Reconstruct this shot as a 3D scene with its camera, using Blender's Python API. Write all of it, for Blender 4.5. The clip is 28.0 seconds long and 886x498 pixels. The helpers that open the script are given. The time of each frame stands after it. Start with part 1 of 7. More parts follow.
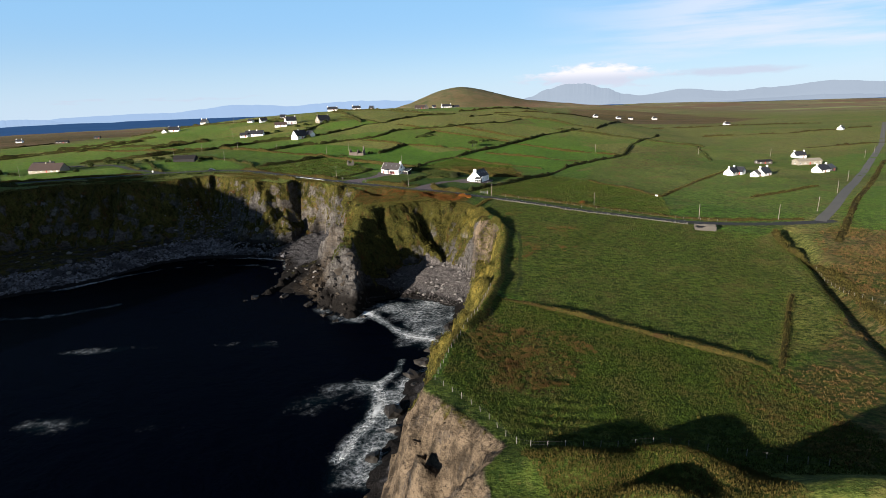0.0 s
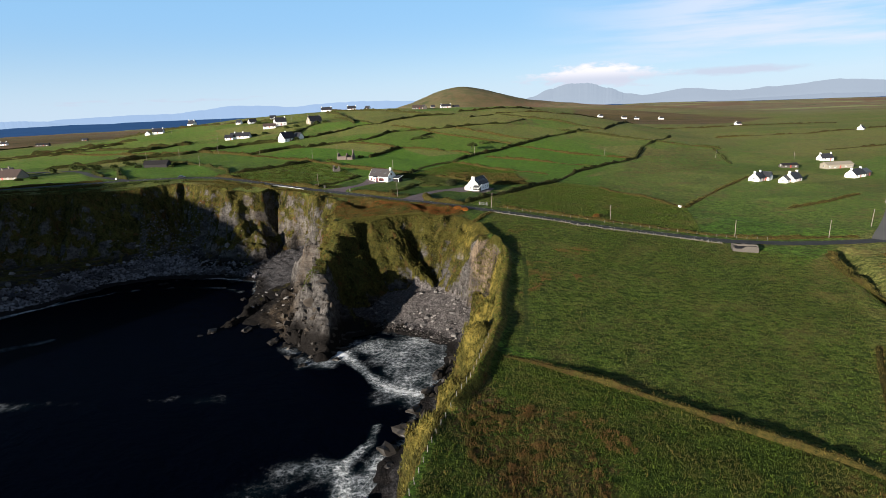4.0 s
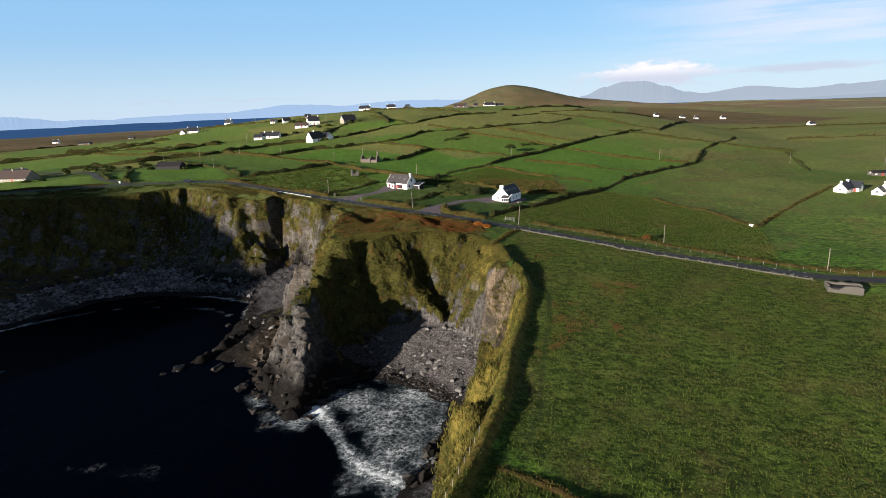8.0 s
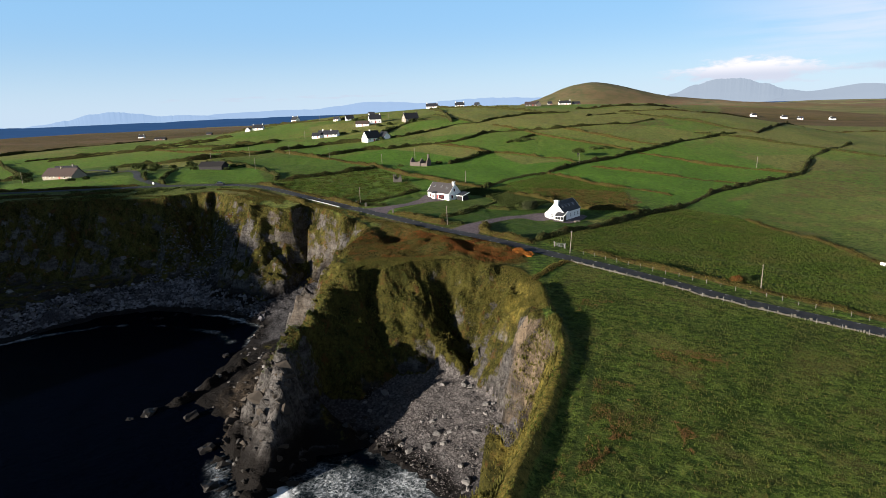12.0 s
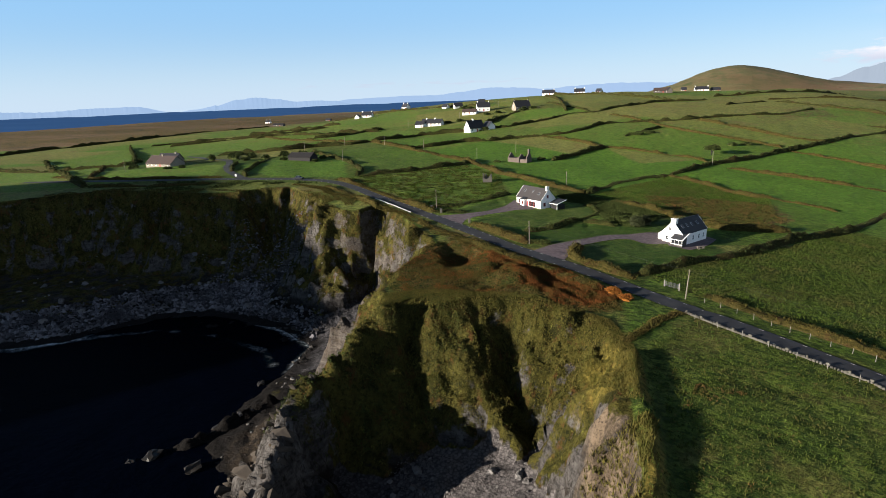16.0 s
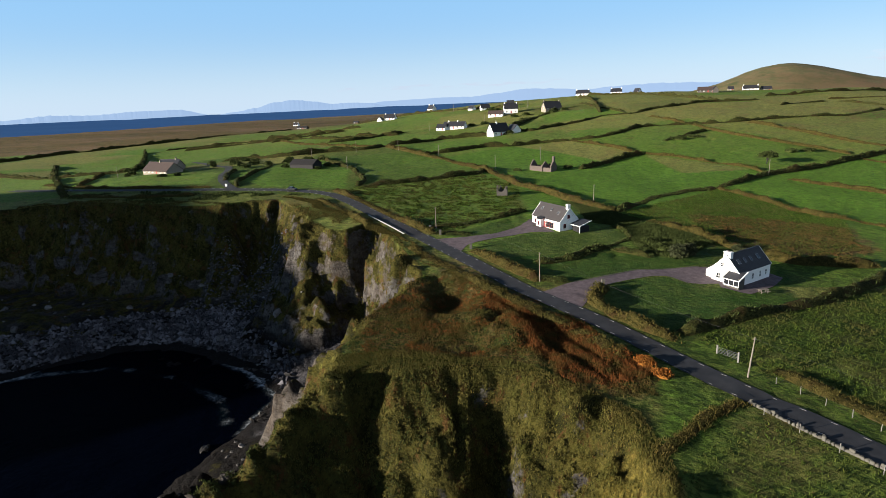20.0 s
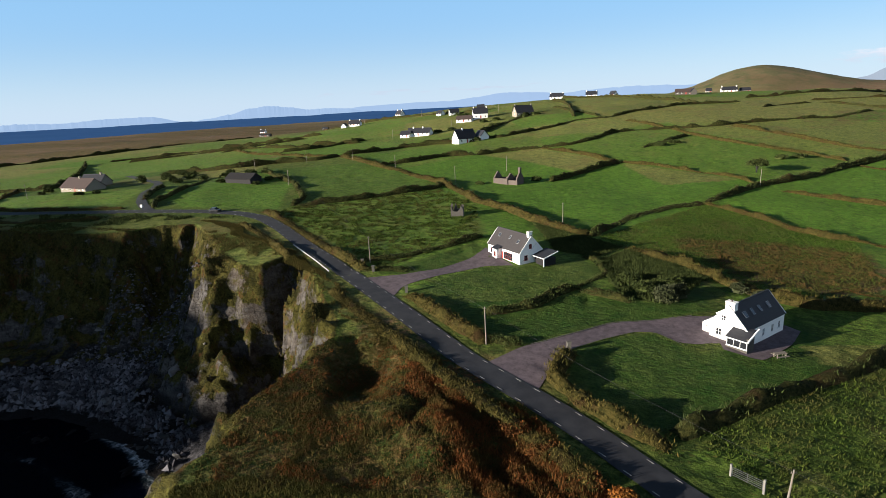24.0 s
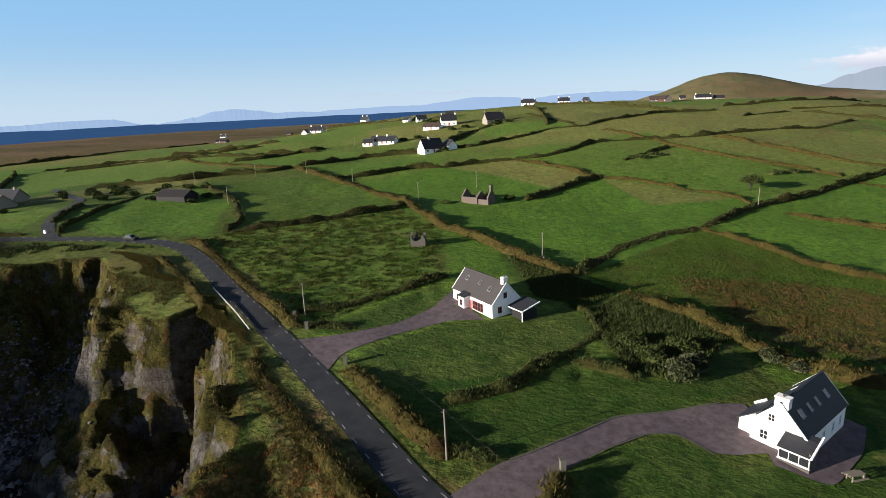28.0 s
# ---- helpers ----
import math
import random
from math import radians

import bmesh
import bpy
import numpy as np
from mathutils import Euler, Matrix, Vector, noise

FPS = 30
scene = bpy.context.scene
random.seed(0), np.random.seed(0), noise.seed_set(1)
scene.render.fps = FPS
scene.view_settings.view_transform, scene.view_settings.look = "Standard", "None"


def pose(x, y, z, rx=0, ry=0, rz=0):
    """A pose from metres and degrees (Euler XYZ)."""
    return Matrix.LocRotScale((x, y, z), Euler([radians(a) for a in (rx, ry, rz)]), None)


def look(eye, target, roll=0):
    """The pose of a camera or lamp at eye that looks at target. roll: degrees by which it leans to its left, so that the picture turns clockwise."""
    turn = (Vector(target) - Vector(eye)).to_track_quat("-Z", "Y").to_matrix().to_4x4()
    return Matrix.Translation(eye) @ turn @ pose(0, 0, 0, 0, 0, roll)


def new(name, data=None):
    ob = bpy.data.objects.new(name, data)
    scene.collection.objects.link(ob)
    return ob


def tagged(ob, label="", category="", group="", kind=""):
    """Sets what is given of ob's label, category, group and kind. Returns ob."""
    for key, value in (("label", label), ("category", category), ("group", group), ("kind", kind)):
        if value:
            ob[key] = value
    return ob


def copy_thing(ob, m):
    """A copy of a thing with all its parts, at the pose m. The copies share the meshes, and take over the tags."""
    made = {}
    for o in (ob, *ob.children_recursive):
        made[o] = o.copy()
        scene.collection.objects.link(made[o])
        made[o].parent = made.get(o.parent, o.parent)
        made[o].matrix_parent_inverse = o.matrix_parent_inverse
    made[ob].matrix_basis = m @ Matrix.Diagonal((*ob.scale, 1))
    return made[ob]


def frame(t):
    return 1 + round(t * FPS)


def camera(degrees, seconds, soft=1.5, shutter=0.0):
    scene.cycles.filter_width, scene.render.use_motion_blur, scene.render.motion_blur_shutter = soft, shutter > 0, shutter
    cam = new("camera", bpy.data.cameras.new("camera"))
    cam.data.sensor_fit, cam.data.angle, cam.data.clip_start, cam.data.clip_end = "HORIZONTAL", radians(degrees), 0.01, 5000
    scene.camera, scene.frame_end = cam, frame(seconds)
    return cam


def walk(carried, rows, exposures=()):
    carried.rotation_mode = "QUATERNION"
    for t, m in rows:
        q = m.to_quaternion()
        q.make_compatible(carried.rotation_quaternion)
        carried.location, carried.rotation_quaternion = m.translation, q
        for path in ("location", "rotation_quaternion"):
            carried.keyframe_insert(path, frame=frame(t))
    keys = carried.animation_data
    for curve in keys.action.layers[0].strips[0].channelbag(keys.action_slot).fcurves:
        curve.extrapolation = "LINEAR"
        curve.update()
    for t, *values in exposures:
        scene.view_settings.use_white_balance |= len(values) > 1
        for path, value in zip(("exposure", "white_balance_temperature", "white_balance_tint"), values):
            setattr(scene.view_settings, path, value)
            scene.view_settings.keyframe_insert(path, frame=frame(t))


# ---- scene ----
cam = camera(76.0, 28.0, soft=0.4)
PATH = [
    (0, (-8.38, -48.14, 70.51), (-8.370, -46.197, 70.018), -2.0),
    (0.5, (-8.73, -43.89, 70.56), (-8.722, -41.955, 70.058), -1.9),
    (1, (-8.76, -39.60, 70.55), (-8.755, -37.667, 70.052), -1.8),
    (1.5, (-8.50, -35.27, 70.50), (-8.495, -33.337, 70.006), -1.8),
    (2, (-7.98, -30.91, 70.42), (-7.981, -28.969, 69.926), -1.9),
    (2.5, (-7.25, -26.50, 70.31), (-7.248, -24.567, 69.819), -1.9),
    (3, (-6.33, -22.07, 70.18), (-6.337, -20.137, 69.692), -2.0),
    (3.5, (-5.28, -17.62, 70.04), (-5.279, -15.681, 69.550), -2.1),
    (5.5, (-0.23, 0.37, 69.45), (-0.233, 2.310, 68.962), -2.4),
    (6, (1.15, 4.89, 69.32), (1.144, 6.830, 68.829), -2.4),
    (6.5, (2.55, 9.41, 69.19), (2.538, 11.352, 68.705), -2.4),
    (7, (3.96, 13.93, 69.08), (3.908, 15.871, 68.595), -2.3),
    (7.5, (5.36, 18.45, 68.98), (5.261, 20.383, 68.500), -2.3),
    (8, (6.75, 22.95, 68.91), (6.582, 24.883, 68.423), -2.2),
    (8.5, (8.10, 27.44, 68.85), (7.877, 29.368, 68.365), -2.2),
    (9, (9.42, 31.93, 68.81), (9.155, 33.848, 68.327), -2.1),
    (9.5, (10.69, 36.41, 68.79), (10.392, 38.330, 68.311), -2.1),
    (10, (11.88, 40.90, 68.79), (11.561, 42.818, 68.316), -2.0),
    (10.5, (13.01, 45.41, 68.82), (12.653, 47.320, 68.343), -2.0),
    (11, (14.04, 49.94, 68.87), (13.664, 51.845, 68.393), -1.9),
    (11.5, (14.97, 54.50, 68.95), (14.574, 56.399, 68.466), -1.9),
    (12, (15.78, 59.09, 69.05), (15.350, 60.984, 68.564), -1.9),
    (12.5, (16.47, 63.73, 69.17), (15.991, 65.605, 68.686), -1.9),
    (14.5, (17.98, 82.32, 69.76), (17.324, 84.139, 69.252), -1.8),
    (15, (18.05, 86.89, 69.88), (17.328, 88.685, 69.369), -1.8),
    (15.5, (17.99, 91.39, 69.97), (17.217, 93.163, 69.459), -1.8),
    (16, (17.81, 95.81, 70.03), (16.995, 97.559, 69.512), -1.9),
    (16.5, (17.50, 100.12, 70.04), (16.663, 101.857, 69.521), -1.9),
    (17, (17.10, 104.34, 70.01), (16.224, 106.058, 69.491), -1.9),
    (17.5, (16.62, 108.47, 69.95), (15.723, 110.184, 69.427), -1.9),
    (18, (16.09, 112.54, 69.85), (15.182, 114.248, 69.335), -1.9),
    (18.5, (15.53, 116.56, 69.74), (14.613, 118.257, 69.222), -2.0),
    (19, (14.96, 120.52, 69.61), (14.035, 122.220, 69.093), -2.0),
    (19.5, (14.41, 124.46, 69.47), (13.484, 126.156, 68.954), -2.1),
    (20, (13.90, 128.38, 69.32), (12.975, 130.074, 68.812), -2.2),
    (20.5, (13.45, 132.29, 69.18), (12.526, 133.988, 68.673), -2.2),
    (21, (13.02, 136.20, 69.05), (12.109, 137.909, 68.544), -2.3),
    (21.5, (12.59, 140.14, 68.93), (11.681, 141.845, 68.434), -2.4),
    (23.5, (10.11, 156.28, 68.83), (9.230, 158.014, 68.339), -2.7),
    (24, (9.12, 160.49, 68.94), (8.250, 162.220, 68.443), -2.7),
    (24.5, (7.93, 164.76, 69.11), (7.071, 166.492, 68.611), -2.7),
    (25, (6.60, 168.99, 69.32), (5.757, 170.733, 68.824), -2.7),
    (25.5, (5.22, 173.07, 69.56), (4.376, 174.811, 69.063), -2.6),
    (26, (3.85, 176.86, 69.80), (3.019, 178.609, 69.304), -2.5),
    (26.5, (2.58, 180.25, 70.03), (1.757, 182.000, 69.528), -2.4),
    (27, (1.49, 183.11, 70.21), (0.676, 184.863, 69.711), -2.3),
    (27.5, (0.66, 185.31, 70.32), (-0.136, 187.076, 69.833), -2.3),
    (28, (0.16, 186.73, 70.36), (-0.621, 188.508, 69.871), -2.3),
]
walk(cam, [(t, look(eye, target, roll)) for t, eye, target, roll in PATH], [(0, 1.50, 6200, 10), (8, 1.48, 6200, 10), (22, 1.52, 6200, 10), (28, 1.41, 6200, 10)])

# ---- world, sun ----
SUN_TO = Vector((-0.68, -0.73, 0.0)).normalized()
SUN_ELEV = radians(11.5)
world = bpy.data.worlds.new("sky")
scene.world = world
world.use_nodes = True
wn, wl = world.node_tree.nodes, world.node_tree.links
wbg = wn["Background"]
sky = wn.new("ShaderNodeTexSky")
sky.sky_type = "NISHITA"
sky.sun_disc = False
sky.sun_elevation = SUN_ELEV
sky.sun_rotation = math.atan2(SUN_TO.x, SUN_TO.y)
sky.air_density, sky.dust_density, sky.ozone_density = 1.0, 0.05, 3.5
wbg.inputs["Strength"].default_value = 0.052


def wnode(kind, op=None, a=None, b=None):
    n = wn.new(kind)
    if op:
        n.operation = op
    for value, slot in ((a, 0), (b, 1)):
        if isinstance(value, (int, float)):
            n.inputs[slot].default_value = value
        elif value is not None:
            wl.new(value, n.inputs[slot])
    return n.outputs[0]


def wmath(op, a, b=0.0):
    return wnode("ShaderNodeMath", op, a, b)


# clouds lie on the sky by bearing and height over the horizon
wsep = wn.new("ShaderNodeSeparateXYZ")
wl.new(wn.new("ShaderNodeTexCoord").outputs["Generated"], wsep.inputs[0])
bearing = wmath("ARCTAN2", wsep.outputs["X"], wsep.outputs["Y"])
climb = wmath("ARCSINE", wsep.outputs["Z"])


def cloud_noise(su, sv, detail, shift):
    comb = wn.new("ShaderNodeCombineXYZ")
    wl.new(wmath("MULTIPLY", bearing, su), comb.inputs[0])
    wl.new(wmath("MULTIPLY", climb, sv), comb.inputs[1])
    comb.inputs[2].default_value = shift
    t = wn.new("ShaderNodeTexNoise")
    t.inputs["Scale"].default_value, t.inputs["Detail"].default_value, t.inputs["Roughness"].default_value = 1.0, detail, 0.55
    wl.new(comb.outputs[0], t.inputs["Vector"])
    return t.outputs["Fac"]


def wramp(value, lo, hi):
    r = wn.new("ShaderNodeMapRange")
    r.interpolation_type = "SMOOTHSTEP"
    wl.new(value, r.inputs["Value"])
    r.inputs["From Min"].default_value, r.inputs["From Max"].default_value = lo, hi
    return r.outputs["Result"]


def oval(u0, v0, ru, rv):
    du, dv = wmath("DIVIDE", wmath("SUBTRACT", bearing, u0), ru), wmath("DIVIDE", wmath("SUBTRACT", climb, v0), rv)
    return wmath("SUBTRACT", 1.0, wmath("SQRT", wmath("ADD", wmath("MULTIPLY", du, du), wmath("MULTIPLY", dv, dv))))


def wmix(fac, a, b):
    m = wn.new("ShaderNodeMix")
    m.data_type = "RGBA"
    wl.new(fac, m.inputs[0])
    wl.new(a, m.inputs[6])
    m.inputs[7].default_value = (*b, 1.0)
    return m.outputs[2]


bank_cloud = wramp(wmath("ADD", oval(0.262, 0.037, 0.13, 0.024), wmath("MULTIPLY", wmath("SUBTRACT", cloud_noise(34, 110, 7, 1.3), 0.5), 1.5)), 0.08, 0.62)
low_cloud = wramp(wmath("ADD", oval(0.47, 0.036, 0.13, 0.010), wmath("MULTIPLY", wmath("SUBTRACT", cloud_noise(35, 160, 5, 4.1), 0.5), 0.9)), 0.15, 0.7)
low_cloud_b = wramp(wmath("ADD", oval(-0.45, 0.022, 0.45, 0.010), wmath("MULTIPLY", wmath("SUBTRACT", cloud_noise(22, 150, 5, 8.1), 0.5), 2.2)), 0.65, 1.15)
cirrus = wmath("MULTIPLY", wramp(cloud_noise(3.0, 34, 8, 2.2), 0.38, 0.64), wramp(bearing, 0.12, 0.5))
cirrus = wmath("MULTIPLY", wmath("MULTIPLY", cirrus, wramp(climb, 0.015, 0.08)), 0.8)
haze_band = wmath("POWER", wmath("SUBTRACT", 1.0, wramp(climb, -0.02, 0.36)), 2.0)
blue_band = wmath("MULTIPLY", wramp(climb, 0.0, 0.16), wmath("SUBTRACT", 1.0, wramp(climb, 0.2, 0.75)))
air = wmix(wmath("MULTIPLY", haze_band, 0.85), sky.outputs["Color"], (4.4, 5.5, 6.7))
air = wmix(wmath("MULTIPLY", blue_band, 0.75), air, (2.3, 4.3, 6.5))
tint = wmix(cirrus, air, (5.7, 5.9, 6.6))
tint = wmix(wmath("MULTIPLY", low_cloud, 0.75), tint, (4.4, 4.6, 5.4))
tint = wmix(wmath("MULTIPLY", low_cloud_b, 0.55), tint, (4.4, 4.6, 5.4))
tint = wmix(wmath("MULTIPLY", bank_cloud, 0.85), tint, (4.9, 4.9, 5.6))
tint = wmix(wmath("MULTIPLY", bank_cloud, wramp(climb, 0.030, 0.052)), tint, (7.6, 7.2, 7.2))
# a clear sky deepens towards the zenith
deep = wn.new("ShaderNodeMix")
deep.data_type, deep.blend_type = "RGBA", "MULTIPLY"
deep.inputs[0].default_value = 1.0
fall = wmath("SUBTRACT", 1.0, wmath("MULTIPLY", wramp(climb, 0.12, 0.95), 0.72))
wl.new(tint, deep.inputs[6])
wl.new(fall, deep.inputs[7])
wl.new(deep.outputs[2], wbg.inputs["Color"])

sun_data = bpy.data.lights.new("sun", "SUN")
sun_data.energy, sun_data.angle, sun_data.color = 5.0, radians(0.6), (1.0, 0.88, 0.72)
sun = new("sun", sun_data)
sun_dir = Vector((SUN_TO.x * math.cos(SUN_ELEV), SUN_TO.y * math.cos(SUN_ELEV), math.sin(SUN_ELEV)))
sun.matrix_world = look(sun_dir * 300, (0, 0, 0))


# ---- material helpers ----
class Mat:
    """A node material with short calls for its nodes."""

    def __init__(self, name, rough=0.9, metal=0.0):
        self.mat = bpy.data.materials.new(name)
        self.mat.use_nodes = True
        self.tree = self.mat.node_tree
        self.n, self.l = self.tree.nodes, self.tree.links
        self.bsdf = self.n["Principled BSDF"]
        self.bsdf.inputs["Roughness"].default_value = rough
        self.bsdf.inputs["Metallic"].default_value = metal
        self.bsdf.inputs["Specular IOR Level"].default_value = 0.25

    def put(self, a, b):
        if isinstance(a, (int, float)):
            b.default_value = a
        elif isinstance(a, tuple):
            b.default_value = (*a, 1.0) if len(a) == 3 and b.type == "RGBA" else a
        else:
            self.l.new(a, b)

    def pos(self):
        return self.n.new("ShaderNodeNewGeometry").outputs["Position"]

    def normal_z(self):
        sep = self.n.new("ShaderNodeSeparateXYZ")
        self.l.new(self.n.new("ShaderNodeNewGeometry").outputs["Normal"], sep.inputs[0])
        return sep.outputs["Z"]

    def z(self):
        sep = self.n.new("ShaderNodeSeparateXYZ")
        self.l.new(self.pos(), sep.inputs[0])
        return sep.outputs["Z"]

    def attr(self, name):
        a = self.n.new("ShaderNodeAttribute")
        a.attribute_name = name
        return a.outputs["Fac"]

    def attr_color(self, name):
        a = self.n.new("ShaderNodeAttribute")
        a.attribute_name = name
        return a.outputs["Color"]

    def noise(self, size, detail=4.0, rough=0.6, vec=None, stretch=(1, 1, 1), turn=0.0):
        t = self.n.new("ShaderNodeTexNoise")
        t.inputs["Scale"].default_value = 1.0
        t.inputs["Detail"].default_value = detail
        t.inputs["Roughness"].default_value = rough
        m = self.n.new("ShaderNodeMapping")
        m.inputs["Scale"].default_value = tuple(v / size for v in stretch)
        m.inputs["Rotation"].default_value = (0, 0, turn)
        self.l.new(vec or self.pos(), m.inputs["Vector"])
        self.l.new(m.outputs[0], t.inputs["Vector"])
        return t.outputs["Fac"]

    def voronoi(self, size, feature="F1", stretch=(1, 1, 1)):
        t = self.n.new("ShaderNodeTexVoronoi")
        t.feature = feature
        t.inputs["Scale"].default_value = 1.0
        m = self.n.new("ShaderNodeMapping")
        m.inputs["Scale"].default_value = tuple(v / size for v in stretch)
        self.l.new(self.pos(), m.inputs["Vector"])
        self.l.new(m.outputs[0], t.inputs["Vector"])
        return t

    def ramp(self, fac, lo, hi):
        r = self.n.new("ShaderNodeMapRange")
        r.interpolation_type = "SMOOTHSTEP"
        self.put(fac, r.inputs["Value"])
        r.inputs["From Min"].default_value, r.inputs["From Max"].default_value = lo, hi
        return r.outputs["Result"]

    def math(self, op, a, b=0.0):
        m = self.n.new("ShaderNodeMath")
        m.operation = op
        self.put(a, m.inputs[0]), self.put(b, m.inputs[1])
        return m.outputs[0]

    def mix(self, fac, a, b, blend="MIX"):
        m = self.n.new("ShaderNodeMix")
        m.data_type, m.blend_type = "RGBA", blend
        self.put(fac, m.inputs[0]), self.put(a, m.inputs[6]), self.put(b, m.inputs[7])
        return m.outputs[2]

    def bump(self, height, strength=0.5, distance=0.1):
        b = self.n.new("ShaderNodeBump")
        b.inputs["Strength"].default_value, b.inputs["Distance"].default_value = strength, distance
        self.l.new(height, b.inputs["Height"])
        self.l.new(b.outputs[0], self.bsdf.inputs["Normal"])
        return self

    def color(self, c):
        self.put(c, self.bsdf.inputs["Base Color"])
        return self


def simple(name, a, b, size=0.6, rough=0.85, bump=0.3, dist=0.02, metal=0.0):
    m = Mat(name, rough, metal)
    n1, n2 = m.noise(size, 5), m.noise(size * 9, 3)
    m.color(m.mix(m.math("MULTIPLY", m.math("ADD", n1, n2), 0.5), a, b))
    m.bump(n1, bump, dist)
    return m.mat


def part(name, bm, material, parent, label=""):
    """Links a bmesh as one mesh object under a thing or part."""
    me = bpy.data.meshes.new(name)
    bm.to_mesh(me)
    bm.free()
    me.materials.append(material)
    ob = new(name, me)
    if parent is not None:
        ob.parent = parent
    if label:
        ob["label"] = label
    return ob


def sheet(name, verts, faces, material, parent=None, label=""):
    me = bpy.data.meshes.new(name)
    me.from_pydata(verts, [], faces)
    me.materials.append(material)
    ob = new(name, me)
    if parent is not None:
        ob.parent = parent
    if label:
        ob["label"] = label
    return ob


# ---- the lie of the land ----
RELIEF = np.array([
    [24, 25, 24, 23, 20, 15, 12, 9], [25, 27, 27, 25, 21, 15, 12, 11], [27, 29, 29, 27, 22, 18, 16, 13],
    [28, 32, 33, 30, 29, 22, 21, 16], [30, 35, 38, 36, 32, 24, 20, 18], [33, 37, 41, 40, 37, 30, 22, 19],
    [38, 43, 45, 49, 49, 40, 30, 21], [43, 51, 57, 60, 59, 52, 39, 24], [45, 58, 65, 67, 65, 62, 47, 29],
    [46, 58, 66, 69, 68, 63, 49, 30]], float)

BRINK = [(-10, -60), (-7, -25), (-4.5, 2), (-3.2, 14), (-3.6, 20.5), (0.2, 26.5), (-3.2, 32.5), (-8, 38.7), (-12.7, 44.6), (-10.5, 50), (-8, 60),
         (-5.5, 70), (-1, 80), (2.5, 92), (6, 105), (8.5, 122), (11.5, 135), (13.3, 147), (14.1, 157), (12.6, 164),
         (9.7, 176), (7.5, 189), (3.5, 196), (-2, 201), (-10, 202), (-17, 201.5), (-24.5, 198), (-29, 193.5), (-34, 196),
         (-39.5, 190), (-44.5, 198), (-45, 205), (-47, 212), (-47.5, 220), (-48.5, 232), (-52, 238), (-61, 246), (-73, 257),
         (-78, 262.5), (-83, 267.5), (-87.5, 266.5), (-90, 259), (-95, 257.5), (-100, 259.5), (-107, 262)]
BRINK_W = [(-115, 270), (-124, 274), (-138, 281), (-147, 277), (-152, 269), (-162, 264), (-175, 260), (-198, 257),
           (-217, 252), (-240, 238), (-270, 195), (-285, 140), (-290, 60), (-300, -20), (-330, -120), (-450, -220), (-800, -300), (-1250, 150),
           (-1290, 780), (-1240, 1300), (-1000, 1850), (-300, 2300), (400, 3000), (900, 3120), (1500, 3120),
           (2200, 2900), (2620, 2200), (2620, 500), (2600, -1500), (-10, -1500)]
WATER = [(-30, -60), (-27, -20), (-24, 20), (-24, 40), (-24.6, 51), (-20, 65), (-19.7, 74), (-19, 88), (-13, 96), (-11, 112), (-7, 122),
         (-5, 132), (-4.5, 144), (-14, 152), (-26, 158.5), (-32, 154), (-35, 146), (-38, 138), (-43, 138), (-51, 149), (-60, 162),
         (-74, 170), (-79, 187), (-80, 205), (-84, 219), (-100, 226), (-115, 228), (-135, 227), (-148, 218), (-155, 205),
         (-160, 193)]
WATER_W = [(-200, 165), (-235, 120), (-245, 50), (-255, -30), (-300, -150), (-450, -260), (-800, -370), (-1330, 110), (-1370, 800), (-1310, 1340), (-1050, 1930),
           (-320, 2380), (380, 3090), (900, 3180), (1520, 3180), (2260, 2960), (2690, 2230), (2700, 500), (2700, -1600),
           (-30, -1600)]
BRINK, WATER = BRINK + BRINK_W, WATER + WATER_W


def relief(x, y):
    u, v = np.clip((x + 400) / 100, 0, 6.999), np.clip((y + 100) / 100, 0, 8.999)
    i, j = u.astype(int), v.astype(int)
    u, v = u - i, v - j

    def w(t):
        return ((-t**3 + 2 * t**2 - t) / 2, (3 * t**3 - 5 * t**2 + 2) / 2, (-3 * t**3 + 4 * t**2 + t) / 2, (t**3 - t**2) / 2)

    wu, wv, out = w(u), w(v), 0.0
    for a in range(4):
        for b in range(4):
            out = out + wv[a] * wu[b] * RELIEF[np.clip(j + a - 1, 0, 9), np.clip(i + b - 1, 0, 7)]
    return out


def bell(x, y, cx, cy, rx, ry, turn=0.0):
    c, s = math.cos(turn), math.sin(turn)
    u, v = (x - cx) * c + (y - cy) * s, -(x - cx) * s + (y - cy) * c
    return np.exp(-((u / rx) ** 2) - (v / ry) ** 2)


def wobble(x, y, size, seed=0.0):
    """Smooth value noise in -1..1, on whole arrays."""
    def h(i, j):
        n = np.sin(i * 127.1 + j * 311.7 + seed * 74.7) * 43758.5453
        return (n - np.floor(n)) * 2 - 1
    u, v = x / size, y / size
    i, j = np.floor(u), np.floor(v)
    u, v = u - i, v - j
    u, v = u * u * (3 - 2 * u), v * v * (3 - 2 * v)
    return (h(i, j) * (1 - u) + h(i + 1, j) * u) * (1 - v) + (h(i, j + 1) * (1 - u) + h(i + 1, j + 1) * u) * v


